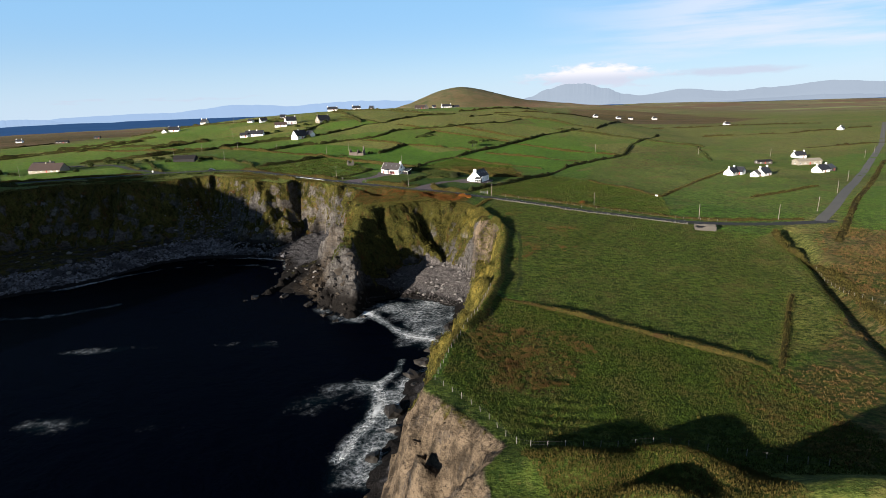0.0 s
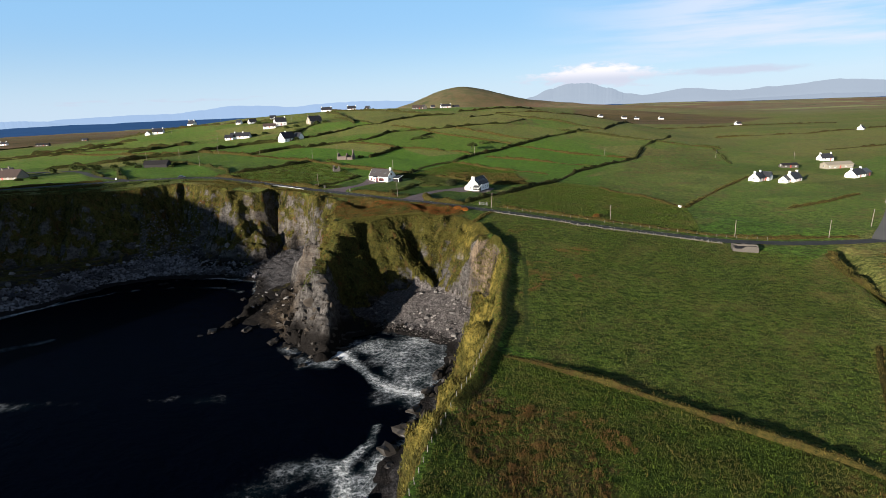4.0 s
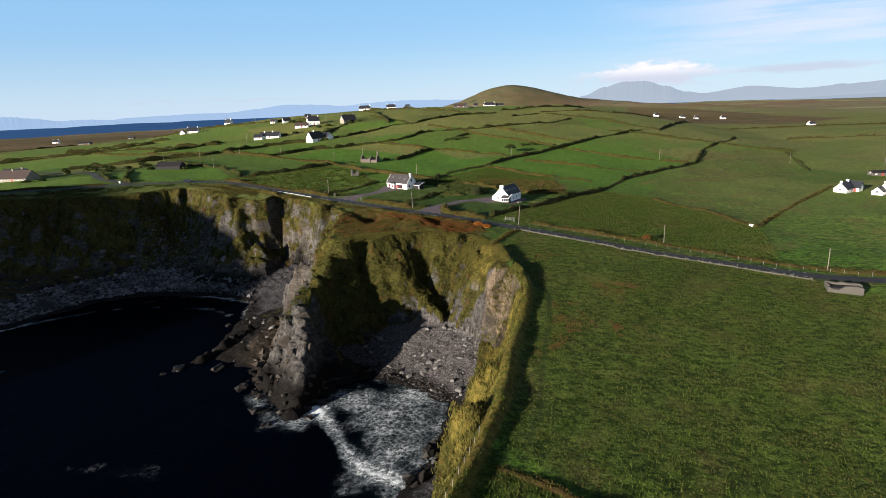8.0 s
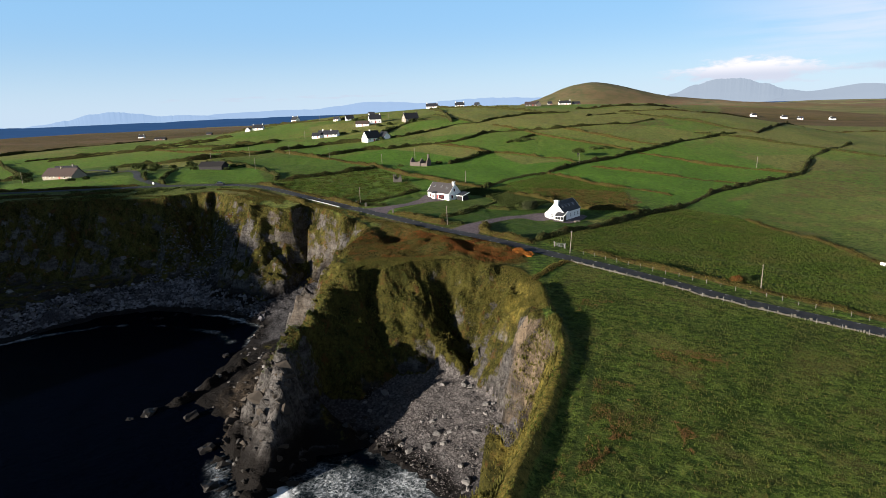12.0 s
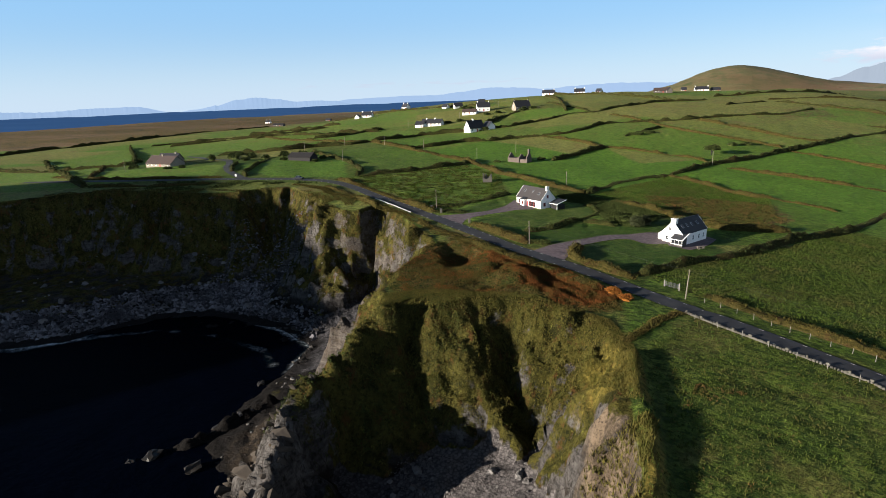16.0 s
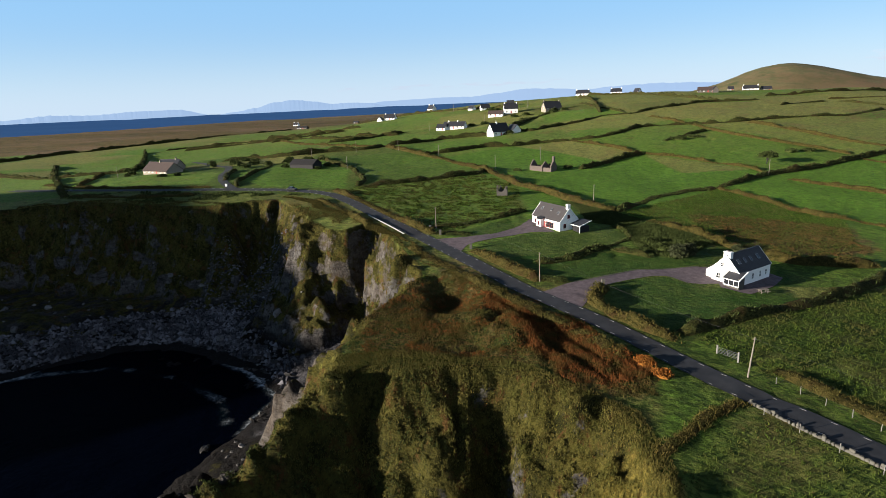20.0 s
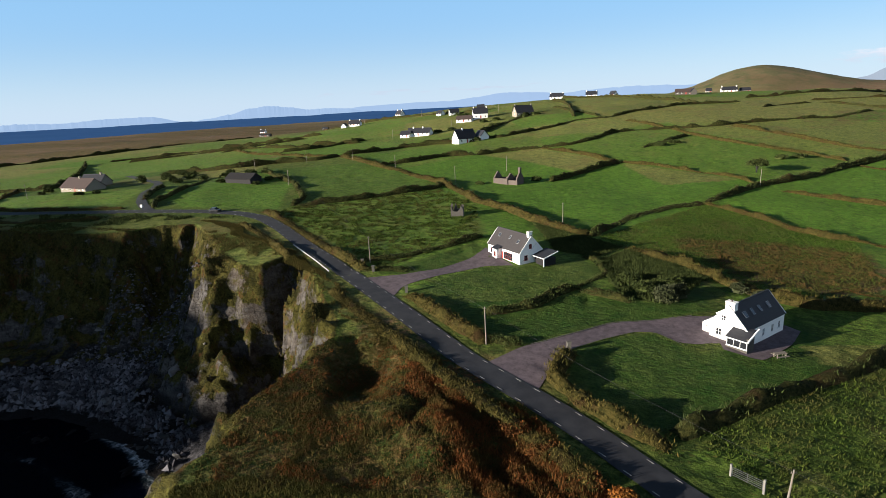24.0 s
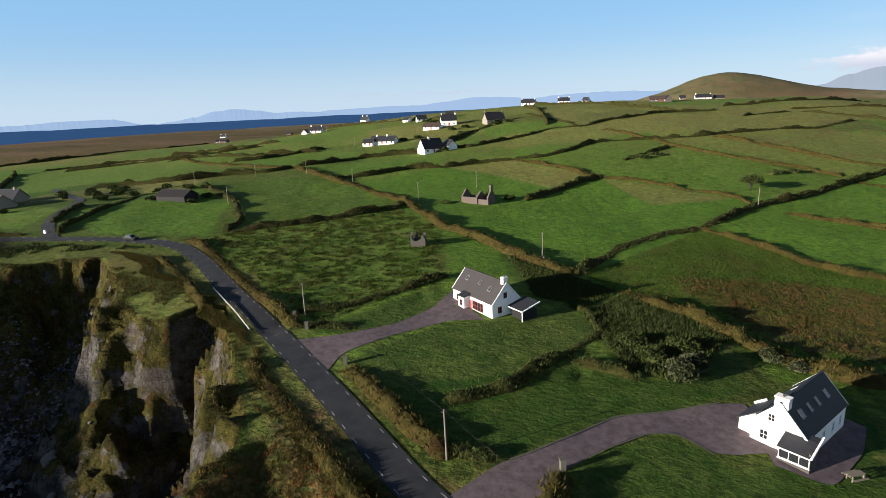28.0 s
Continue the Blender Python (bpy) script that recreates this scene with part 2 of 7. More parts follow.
def upland(x, y):
    """Height of the turf, without the cliffs."""
    h = relief(x, y)
    far = np.clip((np.hypot(x + 50, y - 350) - 420) / 500, 0, 1)
    h = h * (1 - far) + far * np.clip(h * 0.55 + 6, 12, 46)
    h = h + 64 * bell(x, y, 50, 1960, 170, 300) + 47 * bell(x, y, 270, 1980, 260, 300) + 20 * bell(x, y, 170, 1120, 170, 200)
    h = h + 22 * bell(x, y, 560, 1700, 260, 260) + 15 * bell(x, y, 900, 2500, 420, 420) + 16 * bell(x, y, 1500, 2750, 1100, 520) + 26 * bell(x, y, 330, 1350, 190, 140) + 71 * bell(x, y, -390, 66, 68, 105, 0.5) + 34 * bell(x, y, -348, -26, 46, 60)
    h = h + 3.0 * bell(x, y, 10, 20.5, 9, 4.0) + 3.4 * bell(x, y, 25, 20.5, 7, 4.5, -0.5) + 7.5 * bell(x, y, 42, 9, 15, 7) + 4.2 * bell(x, y, 17, 11, 7, 4)
    h = h + 1.4 * wobble(x, y, 8.5, 61) * bell(x, y, -24, 214, 20, 9, -0.5)
    h = h + 0.22 * np.sin(2 * np.pi * (y - 0.012 * (x - 16) ** 2) / 2.9) * bell(x, y, 11, 35, 9, 6)
    h = h - 3.0 * np.exp(-(distance(x, y, DITCH) / 2.8) ** 2)
    # the raised rim of the pasture along the cliff, and the hollow in the headland
    h = h + 1.5 * np.exp(-(distance(x, y, EDGE) / 1.35) ** 2) * (1 + 0.25 * wobble(x, y, 7, 91))
    h = h - 2.6 * np.clip((bell(x, y, -39, 225, 5.0, 10, 0.68) + 0.20 * wobble(x, y, 6, 92) + 0.12 * wobble(x, y, 2.5, 94) - 0.15) / 0.85, 0, 1)
    h = h + 1.0 * np.abs(wobble(x - y * 0.2, (x * 0.6 + y) * 1.0, 5.0, 93)) * bell(x, y, -18, 213, 24, 9, -0.5)
    # old ridges along the headland, beside the road
    h = h + 0.75 * (np.abs(np.sin((0.52 * x + 0.85 * y + 1.2 * wobble(x, y, 9, 113)) * np.pi / 3.4)) - 0.5) * bell(x, y, -14, 214, 17, 6.5, -0.55)
    h = h + far * (4.0 * wobble(x, y, 130, 14) * np.clip((h - 45) / 25, 0, 1) + 2.0 * wobble(x, y, 160) + 2.5 * wobble(x, y, 70, 12) * np.clip((h - 40) / 30, 0, 1)) + (0.5 * wobble(x, y, 23, 3) + 0.14 * wobble(x, y, 6, 5)) * np.clip((distance(x, y, ROAD) - 4) / 8, 0, 1)
    return h


def inside(x, y, poly):
    hit = np.zeros(x.shape, bool)
    for (ax, ay), (bx, by) in zip(poly, poly[1:] + poly[:1]):
        if ay != by:
            hit ^= ((ay > y) != (by > y)) & (x < (bx - ax) * (y - ay) / (by - ay) + ax)
    return hit


def distance(x, y, line):
    best = np.full(x.shape, 1e9)
    for (ax, ay), (bx, by) in zip(line, line[1:]):
        dx, dy = bx - ax, by - ay
        t = np.clip(((x - ax) * dx + (y - ay) * dy) / (dx * dx + dy * dy + 1e-9), 0, 1)
        best = np.minimum(best, np.hypot(x - ax - t * dx, y - ay - t * dy))
    return best


ROAD = [(150.0, 172.0), (133.6, 170.8), (114.0, 171.0), (93.0, 174.5), (74.8, 182.5), (54.2, 190.0), (38.0, 199.0), (23.9, 206.5), (16.5, 209.6), (7.5, 214.5),
        (-6.4, 223.4), (-24.4, 232.7), (-40.3, 243.9), (-56.8, 254.8), (-72.0, 264.4), (-89.6, 274.9), (-107.5, 286.3), (-121.2, 293.6), (-133.0, 296.0), (-150.0, 294.2),
        (-165.7, 289.8), (-178.0, 286.5), (-200.0, 280.0), (-230.0, 275.0), (-300.0, 270.0)]
ROAD_EAST = [(144, 172.5), (168, 199), (204.7, 243), (285, 338), (420, 500), (700, 860)]
LANE = [(-168, 289), (-178, 294), (-189, 301), (-200, 310), (-208, 318), (-214, 326), (-226, 338), (-255, 352), (-300, 375)]
TRACK = [(14.1, 177.5), (16.7, 161.6), (20.4, 153.1), (19.1, 138.7), (16.6, 123.8), (15.1, 113.2), (13.8, 103.1), (11.1, 94.3)]
WHEELS = [(66.5, 182.0), (50.5, 158.6), (36.9, 137.6)]
EDGE = [(-3.5, 72), (0.8, 80), (4.4, 92), (8.0, 105), (10.0, 122), (12.8, 135), (14.6, 147), (15.4, 157), (14.2, 165), (11.4, 176), (9.4, 186)]
DITCH = [(124, 161), (118, 148), (113, 132), (108, 116), (100, 98), (94, 82), (88, 66), (84, 50)]
SPUR = [(-34, 195, 29.5), (-39.5, 187.5, 26.8), (-41.5, 181, 24), (-44.5, 173, 20), (-45, 165, 17.5), (-42, 157, 15.5), (-40.5, 150, 11), (-39.5, 144, 5.5), (-40, 139, 1.5)]
SPINE = [(-40, 188, 26.5), (-45.5, 190.5, 19.5), (-50.5, 191.2, 14.5), (-57.5, 190, 8), (-64, 187, 4)]
RIB = [(-30, 193, 28.5), (-26.5, 191, 24), (-21.5, 188.5, 19), (-17, 189, 13), (-9.6, 190, 6.5)]
RIM = [(-49, 158, 9.5), (-44, 160, 10), (-40, 161, 9), (-35, 160.5, 6.5), (-30, 160, 4)]
BUTTRESS = [(-100, 260, 32), (-103.5, 256.5, 24), (-104, 252.5, 15), (-103, 247, 13), (-105, 240, 6)]
REEF = [(-70, 186, 3), (-75, 175, 1.2), (-79, 167, 0.2)]


def arc(x, y, line):
    """How far along the line its nearest point lies."""
    best, out, run = np.full(x.shape, 1e9), np.zeros(x.shape), 0.0
    for (ax, ay), (bx, by) in zip(line[:60], line[1:61]):
        dx, dy = bx - ax, by - ay
        size = math.hypot(dx, dy)
        t = np.clip(((x - ax) * dx + (y - ay) * dy) / (size * size), 0, 1)
        d = np.hypot(x - ax - t * dx, y - ay - t * dy)
        out = np.where(d < best, run + t * size, out)
        best = np.minimum(best, d)
        run += size
    return out


def land_height(x, y):
    """Height of the land with its cliffs and beaches; and the share of cliff and of beach."""
    turf = upland(x, y)
    d_in = distance(x, y, BRINK + BRINK[:1])
    land = inside(x, y, BRINK)
    d_water = distance(x, y, WATER + WATER[:1])
    dry = inside(x, y, WATER)
    along = arc(x, y, BRINK)
    ribs = 8.0 * (np.abs(wobble(along, d_in * 0.22, 9.5, 9)) - 0.40) + 2.4 * (np.abs(wobble(along, d_in * 0.3, 4.3, 10)) - 0.42)
    near = bell(x, y, -8, 26, 18, 30)
    wall = bell(x, y, -10, 192, 24, 13)
    ribs = ribs * (1 - 0.72 * wall) + wall * (3.4 * np.abs(wobble(along, d_in * 0.12, 5.2, 111)) - 1.2 + 1.5 * np.abs(wobble(along, d_in * 0.2, 2.1, 112)) - 0.6)
    rough = ribs * (1 - 0.5 * near) + near * (3.4 * np.abs(wobble(x + 0.3 * y, y, 7, 101)) - 1.2 + 1.8 * np.abs(wobble(x, y, 3.1, 102))) + 0.6 * wobble(x, y, 11, 1) + 1.1 * wobble(x, y, 4.6, 2) + 0.6 * wobble(x, y, 1.9, 4)
    d = np.maximum(d_in + rough * np.clip(0.12 + d_in / 6, 0, 1) * 1.25, 0)
    gap = np.maximum(d_in + np.where(dry, d_water, 0), 1.0)
    steep = np.clip((30 - x) / 8, 0, 1) * np.clip((x + 24) / 6, 0, 1) * np.clip((y - 50) / 6, 0, 1) * np.clip((176 - y) / 8, 0, 1)
    sheer = np.maximum(steep, np.maximum(1.3 * bell(x, y, -34, 184, 10, 14), np.maximum(bell(x, y, -91, 254, 9, 9), 0.85 * np.clip((-40 - x) / 4, 0, 1) * np.clip((x + 78) / 10, 0, 1) * np.clip((y - 198) / 6, 0, 1) * np.clip((262 - y) / 10, 0, 1))))
    talus = np.clip((-82 - x) / 12, 0, 1) * np.clip((y - 190) / 15, 0, 1)
    width = np.minimum((0.62 + 0.36 * talus - 0.38 * np.clip(sheer * 1.3, 0, 1)) * turf, gap * 0.92)
    drop = np.clip(d / width, 0, 1.6)
    cliff = turf * ((1 - talus) * (1 - drop ** 1.25) + talus * (1 - np.clip(drop, 0, 1)) ** 1.9)
    beach = np.clip(0.24 * d_water, 0, 6.5) + 0.35 * wobble(x, y, 3, 6) + 0.25 * wobble(x, y, 1.3, 7)
    beach = np.where(dry, beach, -0.3 * d_water)
    low = np.maximum(cliff, beach)
    low = np.where(dry, low, np.minimum(low, -0.25 * d_water + 1.2 * wobble(x, y, 5, 8) * np.exp(-d_water / 9)))
    for (ax, ay, az), (bx, by, bz), k_left, k_right in [(a, b, k, m) for line, k, m in ((SPUR, 3.2, 1.5), (SPINE, 1.3, 1.6), (RIB, 0.85, 1.9), (RIM, 1.4, 1.4), (REEF, 1.1, 1.1), (BUTTRESS, 1.6, 1.6)) for a, b in zip(line, line[1:])]:
        dx, dy = bx - ax, by - ay
        t = np.clip(((x - ax) * dx + (y - ay) * dy) / (dx * dx + dy * dy), 0, 1)
        off = np.hypot(x - ax - t * dx, y - ay - t * dy)
        k = np.where(dx * (y - ay) - dy * (x - ax) > 0, k_left, k_right)
        low = np.maximum(low, az + t * (bz - az) - k * np.maximum(off - 0.8 + 0.3 * rough, 0))
    low = low - 9 * bell(x, y, -84.5, 260, 4.5, 7) * np.clip((d_in - 0.6) / 2.5, 0, 1) * np.clip((low - 9) / 8, 0, 1)
    crag = np.abs(wobble(x + 0.4 * low, y, 3.4, 51)) + 0.55 * np.abs(wobble(x, y + 0.5 * low, 1.7, 52))
    step = 0.8 * wobble(low * 0.9 + 0.15 * x, along * 0.12, 2.2, 53)
    low = low + np.where(low > beach + 0.6, (2.0 * (0.75 - crag) * (1 + 0.9 * bell(x, y, -54, 165, 14, 40)) + 1.2 * step) * np.clip(d_in / 3, 0, 1), 0)
    # tilted beds of rock, broken off in steps
    craggy = np.clip(1.3 * bell(x, y, -50, 165, 15, 38) + bell(x, y, -10, 30, 16, 30) + 0.8 * bell(x, y, 8, 162, 8, 14) + 1.3 * bell(x, y, -88, 255, 28, 22), 0, 1)
    craggy = craggy * np.clip(d_in / 3, 0, 1) * np.clip((low + 1) / 2, 0, 1)
    beds = (0.55 * x + 0.35 * y + 0.9 * low + 1.2 * wobble(x, y, 6, 81)) / 2.3
    low = low + craggy * 1.5 * (np.abs((beds - np.floor(beds)) - 0.7) - 0.3)
    beds = (0.2 * x - 0.6 * y + 0.5 * low + 0.8 * wobble(x, y, 4, 82)) / 3.1
    low = low + craggy * 1.2 * (beds - np.floor(beds) - 0.5)
    h = np.where(land, turf, low)
    return h, np.where(land, 0.0, 1.0), np.where(land, 0.0, np.clip(1 - np.abs(low - beach) / 1.2, 0, 1) * dry), d_in, d_water, land, dry


def spread(start, stop, first, factor):
    out, step = [start], first
    while abs(out[-1] - start) < abs(stop - start):
        out.append(out[-1] + math.copysign(step, stop - start))
        step *= factor
    return np.array(out)


xs = np.concatenate([spread(-250, -2700, 2, 1.10)[::-1], np.arange(-249, 22, 0.8), spread(22, 110, 1.4, 1.01), spread(112, 2700, 2.6, 1.06)])
ys = np.concatenate([spread(-2, -1600, 3, 1.2)[::-1], np.arange(0, 300, 0.8), spread(300, 820, 1.5, 1.006), spread(822, 3200, 5, 1.07)])
def tidy(v):
    v = np.sort(v)
    return v[np.concatenate([[True], np.diff(v) > 0.45])]


xs, ys = tidy(xs), tidy(ys)
gx, gy = np.meshgrid(xs, ys)
ground_h, cliff_share, beach_share, d_brink, d_sea, on_land, on_dry = land_height(gx, gy)
nx, ny = len(xs), len(ys)
verts = np.stack([gx, gy, ground_h], -1).reshape(-1, 3)
idx = np.arange(nx * ny).reshape(ny, nx)
quads = np.stack([idx[:-1, :-1], idx[:-1, 1:], idx[1:, 1:], idx[1:, :-1]], -1).reshape(-1, 4)
quads = quads[(ground_h.reshape(-1)[quads] > -6).any(1)]


def grid_mesh(name, verts, quads):
    me = bpy.data.meshes.new(name)
    me.vertices.add(len(verts))
    me.vertices.foreach_set("co", verts.astype(np.float32).ravel())
    me.loops.add(quads.size)
    me.loops.foreach_set("vertex_index", quads.astype(np.int32).ravel())
    me.polygons.add(len(quads))
    me.polygons.foreach_set("loop_start", np.arange(0, quads.size, 4, dtype=np.int32))
    me.polygons.foreach_set("use_smooth", np.ones(len(quads), bool))
    me.update(calc_edges=True)
    return me


def add_attr(me, name, values):
    a = me.attributes.new(name, "FLOAT", "POINT")
    a.data.foreach_set("value", np.asarray(values, np.float32).ravel())


# ---- what grows where ----
def within(x, y, poly, soft=2.0):
    """1 inside the polygon, fading over soft metres at its edge."""
    ring = poly + poly[:1]
    d = distance(x, y, ring)
    return np.clip(0.5 + np.where(inside(x, y, poly), d, -d) / (2 * soft), 0, 1)


FIELDS = [  # outline, brightness of its green, dryness
    ([(-104, 432), (-77, 450), (-33, 420), (-45, 396), (-70, 414)], 0.2, 1.0),
    ([(-104, 432), (-70, 414), (-45, 396), (-52, 378), (-90, 368), (-128, 390)], 0.25, 0.0),
    ([(-124, 302), (-60, 264), (-47, 295), (-63, 334), (-89, 353), (-123, 311)], 0.12, 0.3),
    ([(-123, 312), (-89, 354), (-93, 365), (-142, 395), (-155, 348)], -0.05, 0.2),
    ([(-64, 334), (-20, 306), (4, 358), (-33, 420), (-52, 378)], 0.35, 0.0),
    ([(-20, 306), (23, 276), (41, 300), (40, 333), (4, 358)], 0.15, 0.05),
    ([(4, 358), (41, 333), (70, 380), (54, 436), (20, 390)], 0.4, 0.0),
    ([(-32, 420), (19, 397), (54, 440), (-9, 484)], 0.05, 0.2),
    ([(-32, 420), (-9, 484), (-18, 502), (-48, 489), (-77, 451)], 0.0, 0.2),
    ([(-18, 503), (54, 446), (86, 470), (110, 540), (64, 560)], 0.1, 0.5),
    ([(64, 561), (110, 540), (160, 600), (90, 600)], 0.45, 0.0),
    ([(-112, 488), (-48, 490), (-34, 520), (-62, 548), (-98, 512)], 0.0, 0.55),
    ([(-62, 548), (-34, 520), (16, 527), (64, 561), (10, 612), (-32, 590)], 0.0, 0.7),
    ([(-118, 620), (-62, 548), (-14, 608), (20, 660), (-90, 720)], 0.05, 0.6),
    ([(-190, 430), (-144, 397), (-105, 431), (-125, 475)], 0.1, 0.15),
    ([(-264, 450), (-212, 432), (-190, 431), (-154, 474), (-230, 512)], 0.2, 0.1),
    ([(-364, 506), (-254, 449), (-246, 473), (-297, 552), (-383, 522)], 0.2, 0.2),
    ([(-430, 452), (-364, 505), (-254, 449), (-271, 373), (-300, 380)], 0.3, 0.25),
    ([(-200, 315), (-160, 296), (-126, 306), (-155, 348), (-195, 372)], 0.3, 0.15),
    ([(-300, 285), (-190, 290), (-214, 322), (-300, 345)], 0.35, 0.35),
    ([(5, 224), (42, 275), (90, 330), (140, 410), (79, 335), (30, 254)], 0.1, 0.1),
    ([(14, 218), (89, 183), (103, 230), (80, 290), (59, 297), (28, 252)], -0.1, 0.3),
    ([(80, 290), (102, 231), (190, 335), (150, 400), (110, 370)], -0.1, 0.35),
    ([(103, 228), (146, 180), (215, 255), (188, 335)], 0.25, 0.2),
    ([(20, 394), (59, 300), (80, 335), (142, 408), (94, 494)], 0.3, 0.05),
    ([(8, 95), (15, 150), (8, 190), (18, 207), (92, 174), (110, 135), (85, 95), (57, 55), (35, 72)], -0.2, 0.32),
    ([(-9, 49), (-6, 66), (0, 80), (5, 92), (14, 87), (36, 71), (56, 52), (60, 20), (5, 18), (0, 33), (-7, 44)], -0.35, 0.1),
    ([(140, 160), (230, 262), (330, 200), (200, 90)], 0.45, 0.0),
    ([(198, 594), (344, 629), (414, 539), (429, 559), (369, 678), (212, 637)], 0.35, 0.85),
    ([(120, 650), (188, 649), (313, 818), (342, 898), (317, 1050), (200, 780)], 0.3, 0.8),
    ([(8, 190), (5, 206), (-6, 218), (-24, 230), (-45, 246), (-64, 258), (-88, 272), (-108, 283), (-128, 290), (-150, 288), (-180, 280), (-240, 262), (-240, 240), (-198, 257), (-160, 266), (-138, 281), (-107, 263), (-96, 269), (-61, 247), (-47, 232), (-44, 197), (-36, 196), (-10, 203), (4, 196)], -0.5, 0.45),
    ([(-440, 320), (-340, 312), (-266, 274), (-236, 258), (-275, 243), (-330, 235), (-440, 270)], 0.5, 0.35),
    ([(-328, 310), (-296, 333), (-220, 316), (-203, 301), (-193, 289), (-235, 262)], 0.5, 0.3),
    ([(-447, 368), (-328, 307), (-296, 332), (-330, 358), (-438, 436)], 0.45, 0.3),
    ([(-438, 437), (-330, 358), (-272, 374), (-254, 449), (-364, 505)], 0.3, 0.3),
]
BROWN = [
    ([(-2, 314), (8, 293), (20, 286), (33, 285), (45, 300), (40, 321), (22, 324)], 0.72),
    ([(3, 84), (5, 75), (16, 69), (21, 61), (17, 50), (13, 43), (2, 44), (-1, 54), (-1.5, 68)], 0.85),
    ([(44, 54), (62, 52), (90, 85), (118, 135), (140, 165), (260, 120), (200, 20), (90, 0), (40, 25)], 0.58),
    ([(-47, 200), (-48, 232), (-52, 246), (-33, 237), (-14, 224), (3, 212), (5, 204), (-2, 201), (-13, 202), (-24, 200), (-38, 193)], 0.62),
    ([(-52, 240), (-90, 268), (-124, 278), (-128, 288), (-95, 280), (-60, 256)], 0.4),
    ([(-540, 480), (-519, 547), (-476, 603), (-462, 644), (-490, 726), (-560, 900), (-300, 1500), (-1900, 1600), (-1900, 200), (-700, 380)], 1.0),
    ([(-260, 462), (-211, 433), (-188, 428), (-213, 405), (-255, 384), (-272, 374), (-290, 420)], 0.35),
    ([(40, 225), (95, 190), (98, 240), (70, 280)], 0.22),
    ([(108, 335), (138, 342), (193, 377), (232, 471), (208, 490), (146, 446)], 0.45),
    ([(230, 960), (420, 900), (640, 1100), (560, 1350), (300, 1300)], 0.75),
    ([(60, 545), (100, 560), (95, 600), (66, 585)], 0.5),
]
LAWNS = [
    [(-48, 253), (-24, 241), (-16, 268), (-12, 279), (-19, 288), (-27, 280), (-39, 274)],
    [(-24, 241), (-16, 242), (-7, 254), (0, 258.5), (9, 267), (6, 284), (0, 266), (-15, 268)],
    [(-11, 239), (-11, 232), (5, 225), (28, 254), (22, 272), (18, 258), (8, 249), (0, 253.5), (-7, 247)],
    [(-59, 263), (-51, 264), (-40, 277), (-47, 292)],
]
SCRUB = [
    ([(-16, 286), (-10, 300), (0, 294), (8, 285), (1, 265), (-7, 268)], 1.0),
    ([(-40, 316), (-22, 305), (-12, 300), (-16, 288), (-26, 290)], 0.9),
    ([(-300, 300), (-215, 330), (-205, 345), (-250, 385), (-300, 400)], 0.55),
    ([(-210, 372), (-150, 350), (-160, 340), (-205, 350)], 0.5),
    ([(-60, 548), (-20, 610), (-40, 640), (-80, 600)], 0.3),
]

px = gx + 3.0 * wobble(gx, gy, 9, 21) + 1.2 * wobble(gx, gy, 3, 22)
py = gy + 3.0 * wobble(gx, gy, 9, 23) + 1.2 * wobble(gx, gy, 3, 24)
tone, dry_share = 0.12 * wobble(gx, gy, 70, 31), 0.25 + 0.2 * wobble(gx, gy, 55, 32)
near_part = (np.abs(gx) < 700) & (gy < 900)
# a patchwork of old strips beyond the nearer fields
su, sv = gx * 0.88 + gy * 0.47, -gx * 0.47 + gy * 0.88
cu = np.floor((su + 9 * wobble(su, sv, 120, 71)) / 74)
cv = np.floor((sv + 9 * wobble(su, sv, 120, 72)) / 43 + 0.5 * (cu % 2))
cell = np.sin(cu * 127.1 + cv * 311.7) * 43758.5453
cell = cell - np.floor(cell)
cell_b = np.sin(cu * 269.5 + cv * 183.3) * 43758.5453
cell_b = cell_b - np.floor(cell_b)
tone = tone + 1.3 * cell - 0.55
dry_share = np.clip(0.6 * dry_share + 1.4 * cell_b**3 - 0.1, 0, 1)
for poly, t, d in FIELDS:
    m = within(gx, gy, poly, 1.0)
    tone, dry_share = tone * (1 - m) + t * m, dry_share * (1 - m) + d * m
tone = tone + np.clip((gy - 320) / 300, 0, 0.2) + np.clip((gx - 90) / 200, 0, 0.2)
dry_share = np.clip(dry_share + np.clip((gy - 430) / 250, 0, 0.3) + np.clip((gx - 80) / 200, 0, 0.3), 0, 1)
verge = np.exp(-(distance(gx, gy, ROAD) / 4.2) ** 2)
tone, dry_share = tone * (1 - verge) - 0.4 * verge, np.clip(dry_share + 0.3 * verge, 0, 1)
brown_share = np.clip(0.25 * wobble(gx, gy, 40, 33) - 0.05, 0, 1) + np.clip((np.hypot(gx, gy - 300) - 900) / 900, 0, 0.15)
for poly, k in BROWN:
    m = within(px, py, poly, 3.0 if k < 0.99 else 15.0)
    brown_share = brown_share * (1 - m) + k * m
lush = np.zeros_like(gx)
for poly in LAWNS:
    lush = np.maximum(lush, within(gx, gy, poly, 0.6))
scrub = np.zeros_like(gx)
for poly, k in SCRUB:
    scrub = np.maximum(scrub, k * within(px, py, poly, 2.0))
lush = lush * (1 - verge)
brown_share = np.clip(brown_share * (1 - lush), 0, 1)

